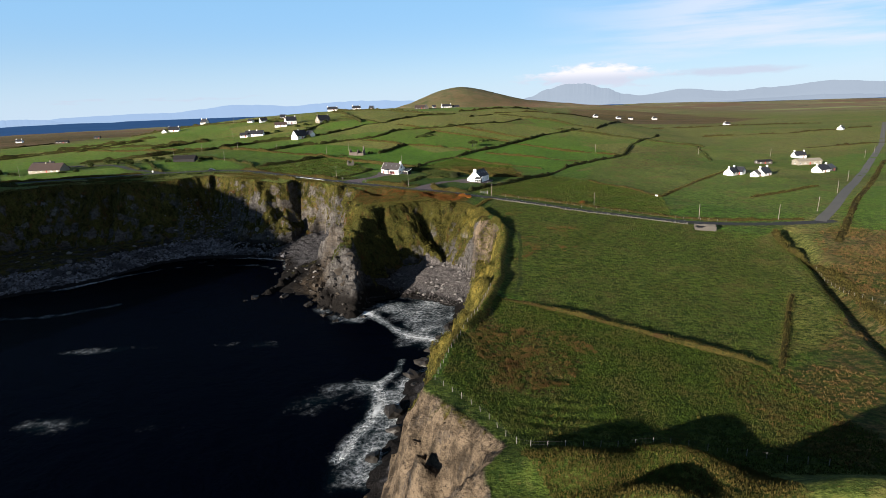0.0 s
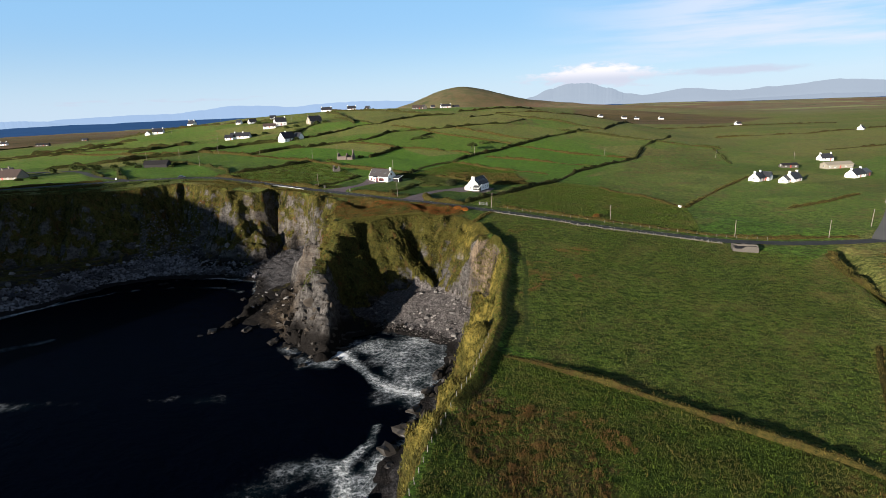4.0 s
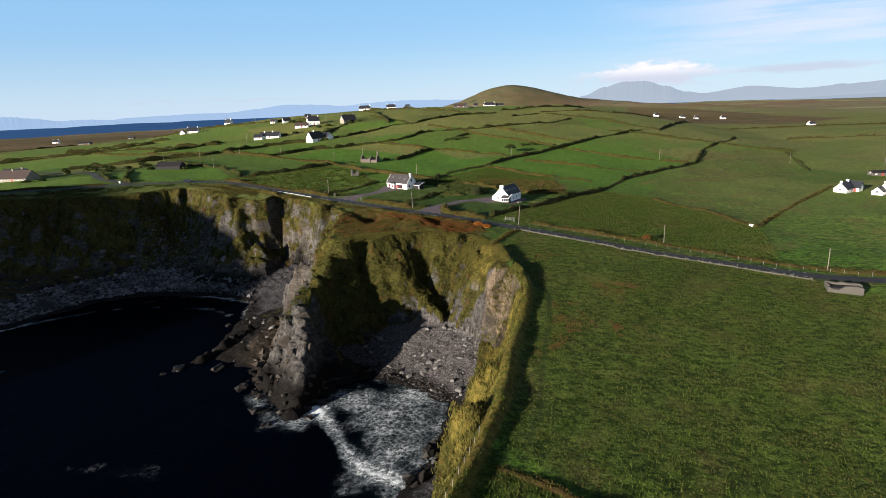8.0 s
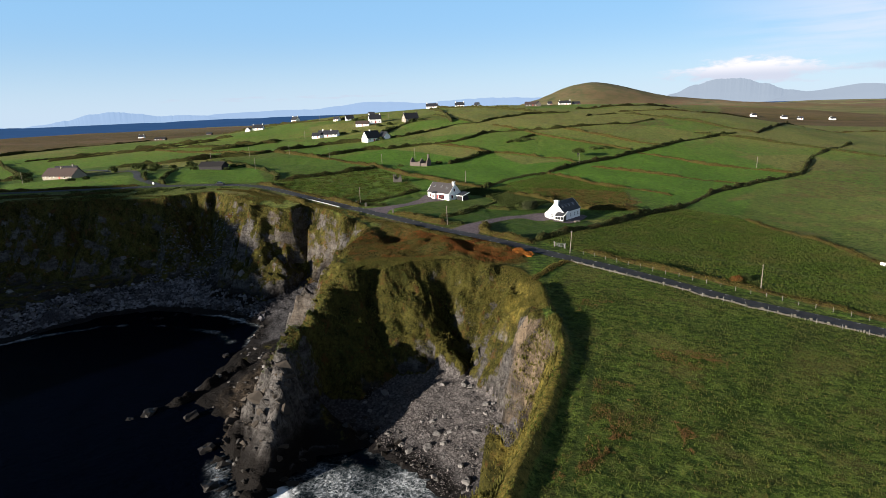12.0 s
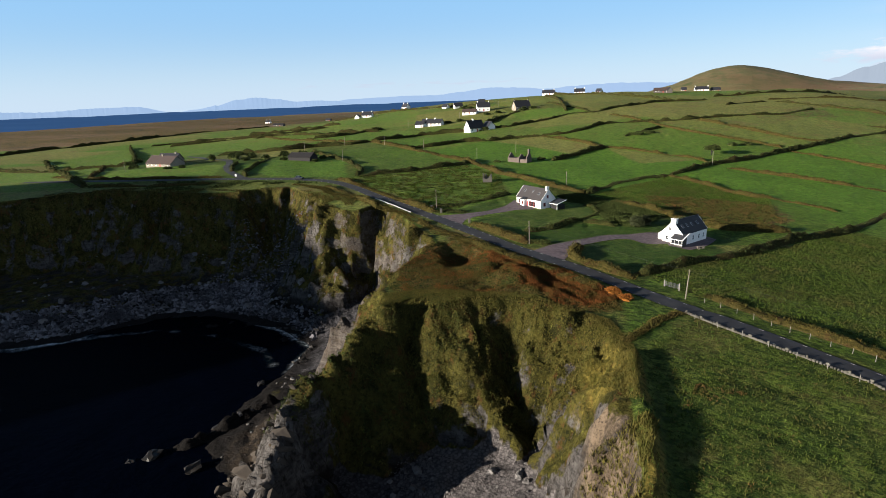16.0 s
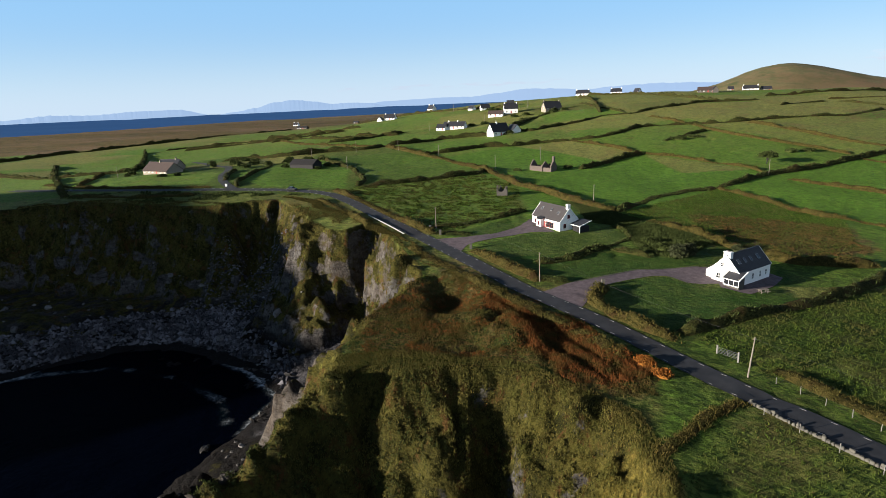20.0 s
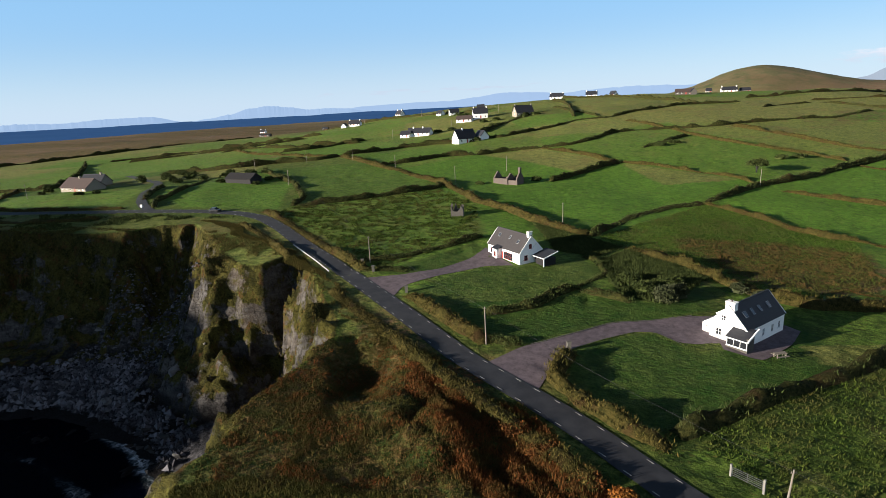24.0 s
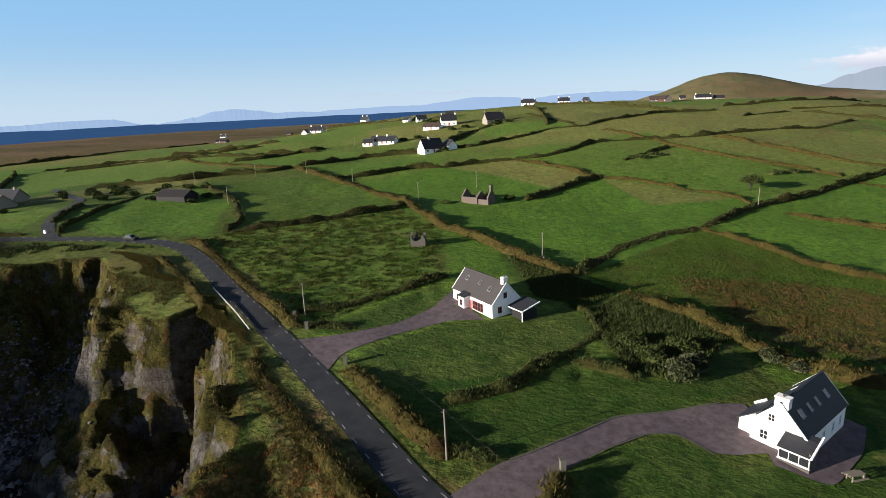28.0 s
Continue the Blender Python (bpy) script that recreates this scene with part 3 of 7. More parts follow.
g = Mat("turf_and_cliff", 0.96)
g.bsdf.inputs["Specular IOR Level"].default_value = 0.08
nz = g.normal_z()
fine, mid, broad = g.noise(0.5, 4, 0.7), g.noise(2.6, 4, 0.65), g.noise(26, 4)
mow = g.noise(1.0, 3, 0.6, stretch=(1.0, 0.22, 1.0), turn=0.62)
green = g.mix(g.ramp(broad, 0.3, 0.7), (0.057, 0.108, 0.010), (0.096, 0.152, 0.018))
green = g.mix(g.math("MULTIPLY", g.ramp(mid, 0.35, 0.75), 0.6), green, (0.130, 0.145, 0.026))
green = g.mix(g.ramp(g.attr("tone"), -0.5, 0.5), g.mix(0.6, green, (0.045, 0.055, 0.013)), g.mix(0.65, green, (0.084, 0.192, 0.018)))
green = g.mix(g.attr("lush"), green, g.mix(mow, (0.011, 0.043, 0.004), (0.018, 0.062, 0.006)))
dryc = g.mix(fine, (0.125, 0.145, 0.032), (0.240, 0.225, 0.068))
turf = g.mix(g.math("MULTIPLY", g.attr("dry"), g.ramp(g.math("ADD", mid, g.math("MULTIPLY", g.attr("dry"), 0.5)), 0.3, 0.9)), green, dryc)
heath = g.mix(g.ramp(g.noise(1.4, 5, 0.7), 0.35, 0.7), (0.060, 0.036, 0.014), (0.190, 0.115, 0.040))
heath = g.mix(g.ramp(g.noise(4.5, 4), 0.52, 0.72), heath, (0.050, 0.075, 0.014))
heath = g.mix(g.math("MULTIPLY", g.ramp(g.noise(60, 5, 0.7, stretch=(0.3, 1, 1), turn=-0.75), 0.42, 0.65), 0.7), heath, (0.200, 0.110, 0.075))
heath = g.mix(g.math("MULTIPLY", g.ramp(g.noise(22, 5, 0.7, stretch=(0.16, 1, 1), turn=-0.75), 0.54, 0.62), 0.65), heath, (0.052, 0.034, 0.020))
turf = g.mix(g.ramp(g.math("ADD", g.attr("brown"), g.math("MULTIPLY", g.math("SUBTRACT", mid, 0.5), 1.1)), 0.28, 0.72), turf, heath)
rusty = g.mix(g.ramp(g.noise(1.2, 5, 0.75), 0.34, 0.66), (0.022, 0.014, 0.005), (0.120, 0.042, 0.012))
rusty = g.mix(g.ramp(g.noise(3.2, 5, 0.7), 0.56, 0.66), rusty, (0.075, 0.066, 0.016))
turf = g.mix(g.ramp(g.math("ADD", g.attr("rust"), g.math("MULTIPLY", g.math("SUBTRACT", g.noise(4.0, 5, 0.7), 0.5), 1.2)), 0.35, 0.6), turf, rusty)
turf = g.mix(g.math("MULTIPLY", g.attr("scrub"), g.ramp(fine, 0.25, 0.6)), turf, (0.020, 0.040, 0.008))
# shade between tufts painted as dark streaks; coarse thins them with distance
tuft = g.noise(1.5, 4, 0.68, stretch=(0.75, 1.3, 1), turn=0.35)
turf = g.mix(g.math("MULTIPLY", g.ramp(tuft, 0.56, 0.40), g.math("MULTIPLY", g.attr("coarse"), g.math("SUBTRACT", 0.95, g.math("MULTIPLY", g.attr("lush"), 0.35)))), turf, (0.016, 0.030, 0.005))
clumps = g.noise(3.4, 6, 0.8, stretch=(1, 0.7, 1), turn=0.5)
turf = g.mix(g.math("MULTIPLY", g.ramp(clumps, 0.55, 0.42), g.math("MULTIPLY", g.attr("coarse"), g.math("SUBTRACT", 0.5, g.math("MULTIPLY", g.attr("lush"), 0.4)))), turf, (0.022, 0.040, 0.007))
speck = g.math("MULTIPLY", g.ramp(g.noise(0.9, 3, 0.75), 0.56, 0.72), g.ramp(g.noise(11, 4), 0.35, 0.65))
turf = g.mix(g.math("MULTIPLY", g.math("MULTIPLY", speck, g.math("SUBTRACT", 1.0, g.attr("lush"))), 0.75), turf, (0.125, 0.090, 0.030))
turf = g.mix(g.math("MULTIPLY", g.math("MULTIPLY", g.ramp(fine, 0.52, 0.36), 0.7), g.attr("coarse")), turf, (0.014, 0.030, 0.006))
mottle = g.math("MULTIPLY", g.ramp(g.noise(13, 7, 0.72), 0.50, 0.64), g.math("SUBTRACT", 0.55, g.math("MULTIPLY", g.attr("lush"), 0.5)))
turf = g.mix(g.math("MULTIPLY", mottle, g.ramp(g.attr("dry"), 0.05, 0.5)), turf, g.mix(fine, (0.085, 0.060, 0.022), (0.190, 0.135, 0.055)))
wild = g.math("MULTIPLY", g.ramp(g.noise(0.8, 5, 0.8), 0.52, 0.38), g.ramp(g.attr("rust"), 0.1, 0.5))
turf = g.mix(g.math("MULTIPLY", wild, 0.85), turf, (0.012, 0.013, 0.004))
turf = g.mix(g.math("MULTIPLY", g.ramp(g.noise(1.5, 6, 0.8), 0.56, 0.66), g.math("MULTIPLY", g.ramp(g.attr("rust"), 0.1, 0.4), 0.7)), turf, (0.105, 0.092, 0.030))
# rushes and cropped patches, seen from afar
grain = g.noise(2.1, 6, 0.8, stretch=(1, 0.8, 1), turn=0.4)
turf = g.mix(g.math("MULTIPLY", g.ramp(grain, 0.50, 0.34), g.math("SUBTRACT", 0.6, g.math("MULTIPLY", g.attr("lush"), 0.55))), turf, (0.026, 0.042, 0.010))
turf = g.mix(g.math("MULTIPLY", g.ramp(grain, 0.55, 0.72), g.math("SUBTRACT", 0.6, g.math("MULTIPLY", g.attr("lush"), 0.59))), turf, (0.150, 0.165, 0.045))
turf = g.mix(g.math("MULTIPLY", g.attr("track"), 0.7), turf, (0.020, 0.030, 0.007))
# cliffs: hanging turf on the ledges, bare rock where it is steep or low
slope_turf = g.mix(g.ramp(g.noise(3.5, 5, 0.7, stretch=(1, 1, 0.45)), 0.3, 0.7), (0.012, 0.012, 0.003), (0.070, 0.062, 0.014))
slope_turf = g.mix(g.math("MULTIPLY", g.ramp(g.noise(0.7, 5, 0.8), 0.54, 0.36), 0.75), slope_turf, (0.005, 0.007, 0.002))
slope_turf = g.mix(g.ramp(g.noise(2.6, 6, 0.75, stretch=(1, 1, 0.6)), 0.53, 0.66), slope_turf, (0.060, 0.029, 0.010))
slope_turf = g.mix(g.ramp(g.noise(1.1, 6, 0.8, stretch=(1, 1, 0.5)), 0.56, 0.70), slope_turf, (0.100, 0.096, 0.020))
beds = g.noise(2.2, 7, 0.72, stretch=(0.5, 0.5, 1.6), turn=0.5)
rock = g.mix(g.ramp(beds, 0.3, 0.72), (0.019, 0.018, 0.018), (0.105, 0.097, 0.092))
rock = g.mix(g.ramp(g.noise(7, 5), 0.5, 0.7), rock, (0.120, 0.112, 0.107))
cracks = g.voronoi(1.7, "DISTANCE_TO_EDGE", (1, 1, 0.6))
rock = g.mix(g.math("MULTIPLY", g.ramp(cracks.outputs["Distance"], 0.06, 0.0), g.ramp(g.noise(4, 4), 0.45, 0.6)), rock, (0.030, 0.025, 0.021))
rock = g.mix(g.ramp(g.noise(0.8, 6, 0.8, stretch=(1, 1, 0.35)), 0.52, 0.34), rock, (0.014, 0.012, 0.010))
wet = g.ramp(g.math("ADD", g.z(), g.math("MULTIPLY", mid, 4.0)), 11.5, 6.0)
rock = g.mix(wet, rock, (0.008, 0.007, 0.0065))
strata = g.noise(1.5, 6, 0.75, stretch=(0.5, 0.5, 0.22), turn=0.9)
pale_rock = g.mix(g.ramp(strata, 0.36, 0.64), (0.030, 0.023, 0.016), (0.150, 0.113, 0.078))
# shade of deep clefts painted as near-black bands on the pale rock
pale_rock = g.mix(g.ramp(g.noise(7, 5, 0.7, stretch=(1, 1, 0.4), turn=0.6), 0.46, 0.36), pale_rock, (0.018, 0.014, 0.011))
pale_rock = g.mix(g.ramp(g.noise(0.9, 5, 0.8), 0.48, 0.34), pale_rock, (0.030, 0.024, 0.018))
rock = g.mix(g.math("MULTIPLY", g.attr("pale"), g.ramp(g.noise(6, 5, 0.7), 0.25, 0.5)), rock, pale_rock)
bare = g.math("ADD", g.attr("bare"), g.math("MULTIPLY", g.math("SUBTRACT", g.noise(5, 5, 0.7), 0.5), 1.5))
bare = g.math("ADD", bare, g.math("MULTIPLY", g.ramp(nz, 0.62, 0.36), 0.35))
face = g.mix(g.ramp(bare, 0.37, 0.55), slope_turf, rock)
shingle_cells = g.voronoi(0.55)
shingle = g.mix(shingle_cells.outputs["Color"], (0.016, 0.0155, 0.017), (0.085, 0.081, 0.086))
# sunlight on the open side of the cove painted as paler shingle
shingle = g.mix(g.attr("dry_stone"), shingle, g.mix(shingle_cells.outputs["Color"], (0.055, 0.050, 0.050), (0.14, 0.126, 0.123)))
shingle = g.mix(g.math("MULTIPLY", g.ramp(shingle_cells.outputs["Distance"], 0.42, 0.66), 0.5), shingle, (0.012, 0.012, 0.012))
shingle = g.mix(g.ramp(g.z(), 1.6, 0.7), shingle, (0.009, 0.008, 0.008))
face = g.mix(g.ramp(g.math("ADD", g.attr("beach"), g.math("MULTIPLY", g.math("SUBTRACT", mid, 0.5), 0.5)), 0.4, 0.6), face, shingle)
far_moor = g.mix(g.ramp(g.noise(34, 6, 0.8), 0.40, 0.58), (0.120, 0.116, 0.060), (0.195, 0.142, 0.085))
far_moor = g.mix(g.math("MULTIPLY", g.ramp(g.noise(110, 5, 0.7, stretch=(0.14, 1, 1), turn=0.1), 0.50, 0.60), g.ramp(g.z(), 62, 48)), far_moor, (0.240, 0.255, 0.100))
far_moor = g.mix(g.ramp(g.noise(90, 5, 0.7), 0.55, 0.68), far_moor, (0.042, 0.052, 0.024))
far_moor = g.mix(g.math("MULTIPLY", g.ramp(g.noise(170, 5, 0.65, stretch=(0.5, 1, 1), turn=0.2), 0.50, 0.56), 0.8), far_moor, (0.165, 0.088, 0.058))
far_moor = g.mix(g.math("MULTIPLY", g.ramp(g.z(), 58, 78), 0.7), far_moor, g.mix(g.ramp(g.noise(40, 6, 0.75), 0.4, 0.6), (0.052, 0.062, 0.026), (0.110, 0.080, 0.044)))
turf = g.mix(g.math("MULTIPLY", g.attr("remote"), 0.92), turf, far_moor)
goldc = g.mix(g.ramp(g.noise(0.9, 5, 0.75, stretch=(1, 1, 0.35)), 0.3, 0.7), (0.040, 0.038, 0.007), (0.160, 0.124, 0.028))
goldc = g.mix(g.ramp(g.noise(5, 4), 0.58, 0.78), goldc, (0.100, 0.052, 0.016))
golden = g.ramp(g.math("ADD", g.attr("gold"), g.math("MULTIPLY", g.math("SUBTRACT", g.noise(3.0, 5, 0.7), 0.5), 0.9)), 0.32, 0.62)
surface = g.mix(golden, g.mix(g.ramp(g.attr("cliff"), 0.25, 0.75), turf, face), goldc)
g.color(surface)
relief_h = g.math("ADD", g.math("MULTIPLY", g.noise(0.45, 5, 0.75), 0.35), g.math("MULTIPLY", g.noise(1.6, 4, 0.7), 0.65))
relief_h = g.math("ADD", relief_h, g.math("MULTIPLY", tuft, 0.9))
relief_h = g.math("ADD", relief_h, g.math("MULTIPLY", g.math("MULTIPLY", beds, g.attr("cliff")), 2.2))
g.bump(relief_h, 1.0, 0.42)
ground_mat = g.mat

me = grid_mesh("ground", verts, quads)
me.materials.append(ground_mat)
h_top = upland(gx, gy)
scree = np.clip((-84 - gx) / 10, 0, 1) * np.clip((gy - 190) / 15, 0, 1) * np.clip((gx + 300) / 20, 0, 1)
beach_share = np.where(on_land, 0.0, np.maximum(beach_share, scree * np.clip((5.5 - ground_h + 5 * wobble(gx, gy, 15, 95) + 3 * wobble(gx, gy, 6, 96)) / 5, 0, 1)))
beach_share = beach_share * (1 - within(gx, gy, [(-48, 200), (-60, 206), (-84, 200), (-84, 160), (-50, 130), (-34, 136), (-44, 160), (-50, 180)], 3))
beach_share = np.where(gx < -86, beach_share * np.clip((3.6 - ground_h + 3.0 * wobble(gx, gy, 11, 97) + 1.6 * wobble(gx, gy, 4.5, 98)) / 1.8, 0, 1), beach_share)
low_part = np.clip(1 - ground_h / np.maximum(h_top, 1), 0, 1)
bare_share = np.where(gx < -70, 0.0 + 0.75 * low_part**2.6, -0.04 + 0.85 * low_part**3)
bare_share += 0.8 * within(px, py, [(8, 12), (2, 26), (-14, 46), (-14, 60), (-30, 70), (-34, 20), (-10, 0)], 3)
bare_share += 0.65 * within(px, py, [(14, 152), (14, 169), (8, 177), (2, 172), (6, 152)], 2)
bare_share += 0.12 * within(px, py, [(-50, 236), (-90, 268), (-125, 276), (-120, 240), (-60, 228)], 6)
bare_share += 0.55 * within(px, py, [(-46, 200), (-62, 205), (-85, 170), (-50, 130), (-36, 140), (-47, 150), (-52, 160), (-55, 178), (-50, 190)], 2)
bare_share += 0.75 * within(px, py, [(-51, 174), (-43, 174), (-37, 158), (-36, 138), (-50, 138), (-56, 160)], 2)
bare_share -= 0.3 * within(px, py, [(-41, 197), (-47, 190), (-53, 178), (-50, 160), (-40, 163), (-30, 176), (-20, 190), (-30, 197)], 3)
pale_share = within(px, py, [(8, 10), (3, 26), (-13, 47), (-14, 60), (-22, 66), (-34, 20), (-10, -10)], 2)
pale_share = np.maximum(pale_share, within(px, py, [(14.5, 152), (14.5, 170), (9.5, 177), (5, 171), (8, 152)], 1.5))
pale_share = np.maximum(pale_share, 0.3 * within(px, py, [(-52, 240), (-92, 270), (-104, 264), (-96, 250), (-70, 244), (-60, 238)], 3))
pale_share = np.maximum(pale_share, 0.3 * within(px, py, [(-47, 198), (-60, 195), (-66, 170), (-56, 150), (-52, 160), (-55, 178), (-50, 190)], 2))
bare_share -= 0.55 * within(px, py, [(-12, 52), (16, 150), (6, 150), (-14, 70)], 2)
track = np.exp(-(distance(gx, gy, TRACK) / 0.75) ** 2)
track = np.maximum(track, 0.55 * np.exp(-(distance(gx, gy, WHEELS) / 2.2) ** 2))
track = np.maximum(track, 0.5 * np.exp(-(distance(gx, gy, [(84, 148), (76, 120), (60, 92), (42, 80), (37, 60), (30, 40)]) / 0.6) ** 2))
edge_far = distance(gx, gy, EDGE)
gold = np.where(on_land, np.exp(-(edge_far / 1.7) ** 2), np.exp(-(edge_far / 9.0) ** 2) * np.clip((ground_h - 8) / 6, 0, 1))
gold = gold * (1 - within(gx, gy, [(14.2, 154), (14.2, 170), (10, 176), (3, 176), (3, 154)], 1.5))
rust = 0.75 * within(px, py, [(-30, 233), (-33, 224), (-20, 212), (-8, 206), (3, 206), (5, 210), (-12, 221)], 2) + 0.3 * within(px, py, [(-46, 200), (-46, 230), (-33, 236), (2, 211), (2, 203), (-24, 199)], 3)
# coarse eases the painted tuft shade, so that far turf looks sunlit
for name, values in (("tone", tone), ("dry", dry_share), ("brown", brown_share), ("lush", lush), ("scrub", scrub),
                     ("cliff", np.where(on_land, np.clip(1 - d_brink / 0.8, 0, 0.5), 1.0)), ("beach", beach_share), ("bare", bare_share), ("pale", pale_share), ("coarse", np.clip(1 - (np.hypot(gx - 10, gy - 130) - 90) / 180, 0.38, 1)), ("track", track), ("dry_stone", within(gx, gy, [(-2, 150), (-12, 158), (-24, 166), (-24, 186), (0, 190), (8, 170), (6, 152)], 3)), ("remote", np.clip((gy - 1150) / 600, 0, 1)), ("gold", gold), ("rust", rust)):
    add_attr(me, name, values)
ground = tagged(new("ground", me), "green coastal pasture falling in rough cliffs to the sea", "ground", kind="structure")

# ---- sea ----
sx = np.concatenate([spread(-250, -4800, 4, 1.12)[::-1], np.arange(-248, 20, 1.25), spread(20, 4800, 6, 1.15)])
sy = np.concatenate([spread(-60, -3000, 6, 1.2)[::-1], np.arange(-58, 260, 1.25), spread(260, 4800, 6, 1.12)])
ex, ey = np.meshgrid(sx, sy)
far = np.hypot(ex, ey - 90)
westward = np.clip((-np.arctan2(ex, ey - 90) - 0.55) / 0.4, 0, 1)
ez = (45 - 22 * westward) * (np.clip(far - 1500, 0, None) / 3400) ** 2 + 0.10 * wobble(ex, ey, 7, 41) + 0.06 * wobble(ex, ey, 3, 42)
si = np.arange(ex.size).reshape(ex.shape)
sq = np.stack([si[:-1, :-1], si[:-1, 1:], si[1:, 1:], si[1:, :-1]], -1).reshape(-1, 4)
sq = sq[(far.ravel()[sq] < 4850).all(1)]
shore = distance(ex, ey, WATER[:32])
foam = 0.95 * np.exp(-shore / 1.6) * (0.55 + 0.55 * wobble(ex, ey, 14, 43))
foam += 0.50 * within(ex, ey, [(-4, 142), (-12, 152), (-24, 157), (-38, 152), (-33, 143), (-20, 136), (-8, 124)], 7)
foam += 0.42 * within(ex, ey, [(-30, 150), (-12, 148), (-6, 138), (-14, 124), (-27, 132)], 4)
foam += 0.80 * within(ex, ey, [(-6, 125), (-12, 112), (-22, 112), (-20, 125), (-10, 135)], 7)
foam += 0.60 * within(ex, ey, [(-18, 92), (-19, 60), (-26, 48), (-32, 45), (-31, 62), (-26, 82)], 7)
foam += 0.62 * within(ex, ey, [(-34, 143), (-36, 132), (-46, 132), (-56, 148), (-52, 149), (-42, 138)], 3)
foam += 0.5 * np.exp(-(distance(ex, ey, [(-165, 190), (-150, 203), (-138, 212), (-118, 215), (-95, 212), (-86, 205)]) / 2.0) ** 2)
foam += 0.46 * np.exp(-(distance(ex, ey, [(-160, 110), (-142, 115), (-119, 116), (-87, 121), (-60, 116), (-41, 115)]) / 4.5) ** 2) * (0.6 + 0.6 * wobble(ex, ey, 17, 48))
foam += 0.40 * np.exp(-(distance(ex, ey, [(-120, 78), (-84, 70), (-50, 74), (-36, 84)]) / 8.0) ** 2) * (0.6 + 0.6 * wobble(ex, ey, 15, 49))
foam += 0.55 * np.exp(-(distance(ex, ey, [(-175, 150), (-158, 149), (-150, 151), (-140, 157), (-134, 161)]) / 2.6) ** 2)
foam += 0.6 * np.exp(-(distance(ex, ey, [(-200, 178), (-189, 181), (-174, 183), (-166, 186)]) / 2.5) ** 2)
foam += 0.5 * np.exp(-(distance(ex, ey, [(-22, 62), (-21, 72), (-24, 80), (-30, 88)]) / 3.0) ** 2)
foam = np.minimum(foam, 0.72)
foam += 1.0 * np.exp(-(distance(ex, ey, [(-44, 147), (-34, 141), (-26, 128), (-20, 120), (-12, 116)]) / 1.6) ** 2)
foam += 0.9 * np.exp(-(distance(ex, ey, [(-31, 56), (-29, 63), (-26, 70), (-24.5, 79), (-26, 88), (-21.5, 95), (-20.5, 102)]) / 1.3) ** 2)
foam *= 0.98 + 0.28 * wobble(ex, ey, 9, 45) + 0.22 * wobble(ex, ey, 3.5, 46)
w = Mat("sea_water", 0.22)
w.bsdf.inputs["Specular IOR Level"].default_value = 0.2
w.bsdf.inputs["IOR"].default_value = 1.07
drift = w.n.new("ShaderNodeTexNoise")
drift.inputs["Scale"].default_value, drift.inputs["Detail"].default_value = 0.3, 3.0
w.l.new(w.pos(), drift.inputs["Vector"])
swirl = w.n.new("ShaderNodeVectorMath")
swirl.operation = "MULTIPLY_ADD"
w.l.new(drift.outputs["Color"], swirl.inputs[0])
swirl.inputs[1].default_value = (2.6, 2.6, 0.0)
w.l.new(w.pos(), swirl.inputs[2])
webs = []
for size, edge in ((2.6, 0.13), (1.15, 0.17), (0.5, 0.2)):
    cells = w.voronoi(size, "DISTANCE_TO_EDGE")
    w.l.new(swirl.outputs[0], cells.inputs["Vector"].links[0].from_node.inputs["Vector"])
    webs.append(w.ramp(cells.outputs["Distance"], edge, 0.0))
web = w.math("MAXIMUM", webs[0], w.math("MAXIMUM", w.math("MULTIPLY", webs[1], 0.9), w.math("MULTIPLY", webs[2], 0.6)))
patchy = w.math("ADD", w.attr("foam"), w.math("MULTIPLY", w.math("SUBTRACT", w.noise(6, 7, 0.7), 0.5), 1.1))
web = w.math("MULTIPLY", web, w.math("ADD", 0.2, w.ramp(w.noise(1.3, 6, 0.75), 0.42, 0.62)))
spray = w.math("MULTIPLY", w.ramp(w.noise(0.8, 6, 0.8), 0.5, 0.66), w.ramp(patchy, 0.55, 1.0))
froth = w.math("MAXIMUM", w.math("MAXIMUM", w.ramp(patchy, 1.0, 1.5), spray), w.math("MULTIPLY", web, w.ramp(patchy, 0.30, 0.85)))
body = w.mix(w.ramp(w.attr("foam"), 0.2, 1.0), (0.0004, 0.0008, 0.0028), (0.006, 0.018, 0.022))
# reflected sky put into the far water's colour, where its specular fades out
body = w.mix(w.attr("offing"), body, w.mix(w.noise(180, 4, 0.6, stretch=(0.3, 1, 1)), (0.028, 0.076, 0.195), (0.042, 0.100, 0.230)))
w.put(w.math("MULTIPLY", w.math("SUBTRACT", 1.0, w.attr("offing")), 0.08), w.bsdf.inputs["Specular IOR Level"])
w.color(w.mix(froth, body, w.mix(w.ramp(w.attr("foam"), 0.6, 1.0), (0.42, 0.45, 0.49), (0.76, 0.79, 0.82))))
w.put(w.math("ADD", w.math("MULTIPLY", froth, 0.6), 0.2), w.bsdf.inputs["Roughness"])
w.bump(w.math("ADD", w.noise(2.4, 6, 0.65), w.math("MULTIPLY", froth, 0.5)), 0.5, 0.5)
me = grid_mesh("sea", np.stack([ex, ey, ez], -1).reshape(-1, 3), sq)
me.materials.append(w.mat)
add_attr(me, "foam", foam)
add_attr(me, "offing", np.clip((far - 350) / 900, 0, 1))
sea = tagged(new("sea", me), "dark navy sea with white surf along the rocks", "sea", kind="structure")

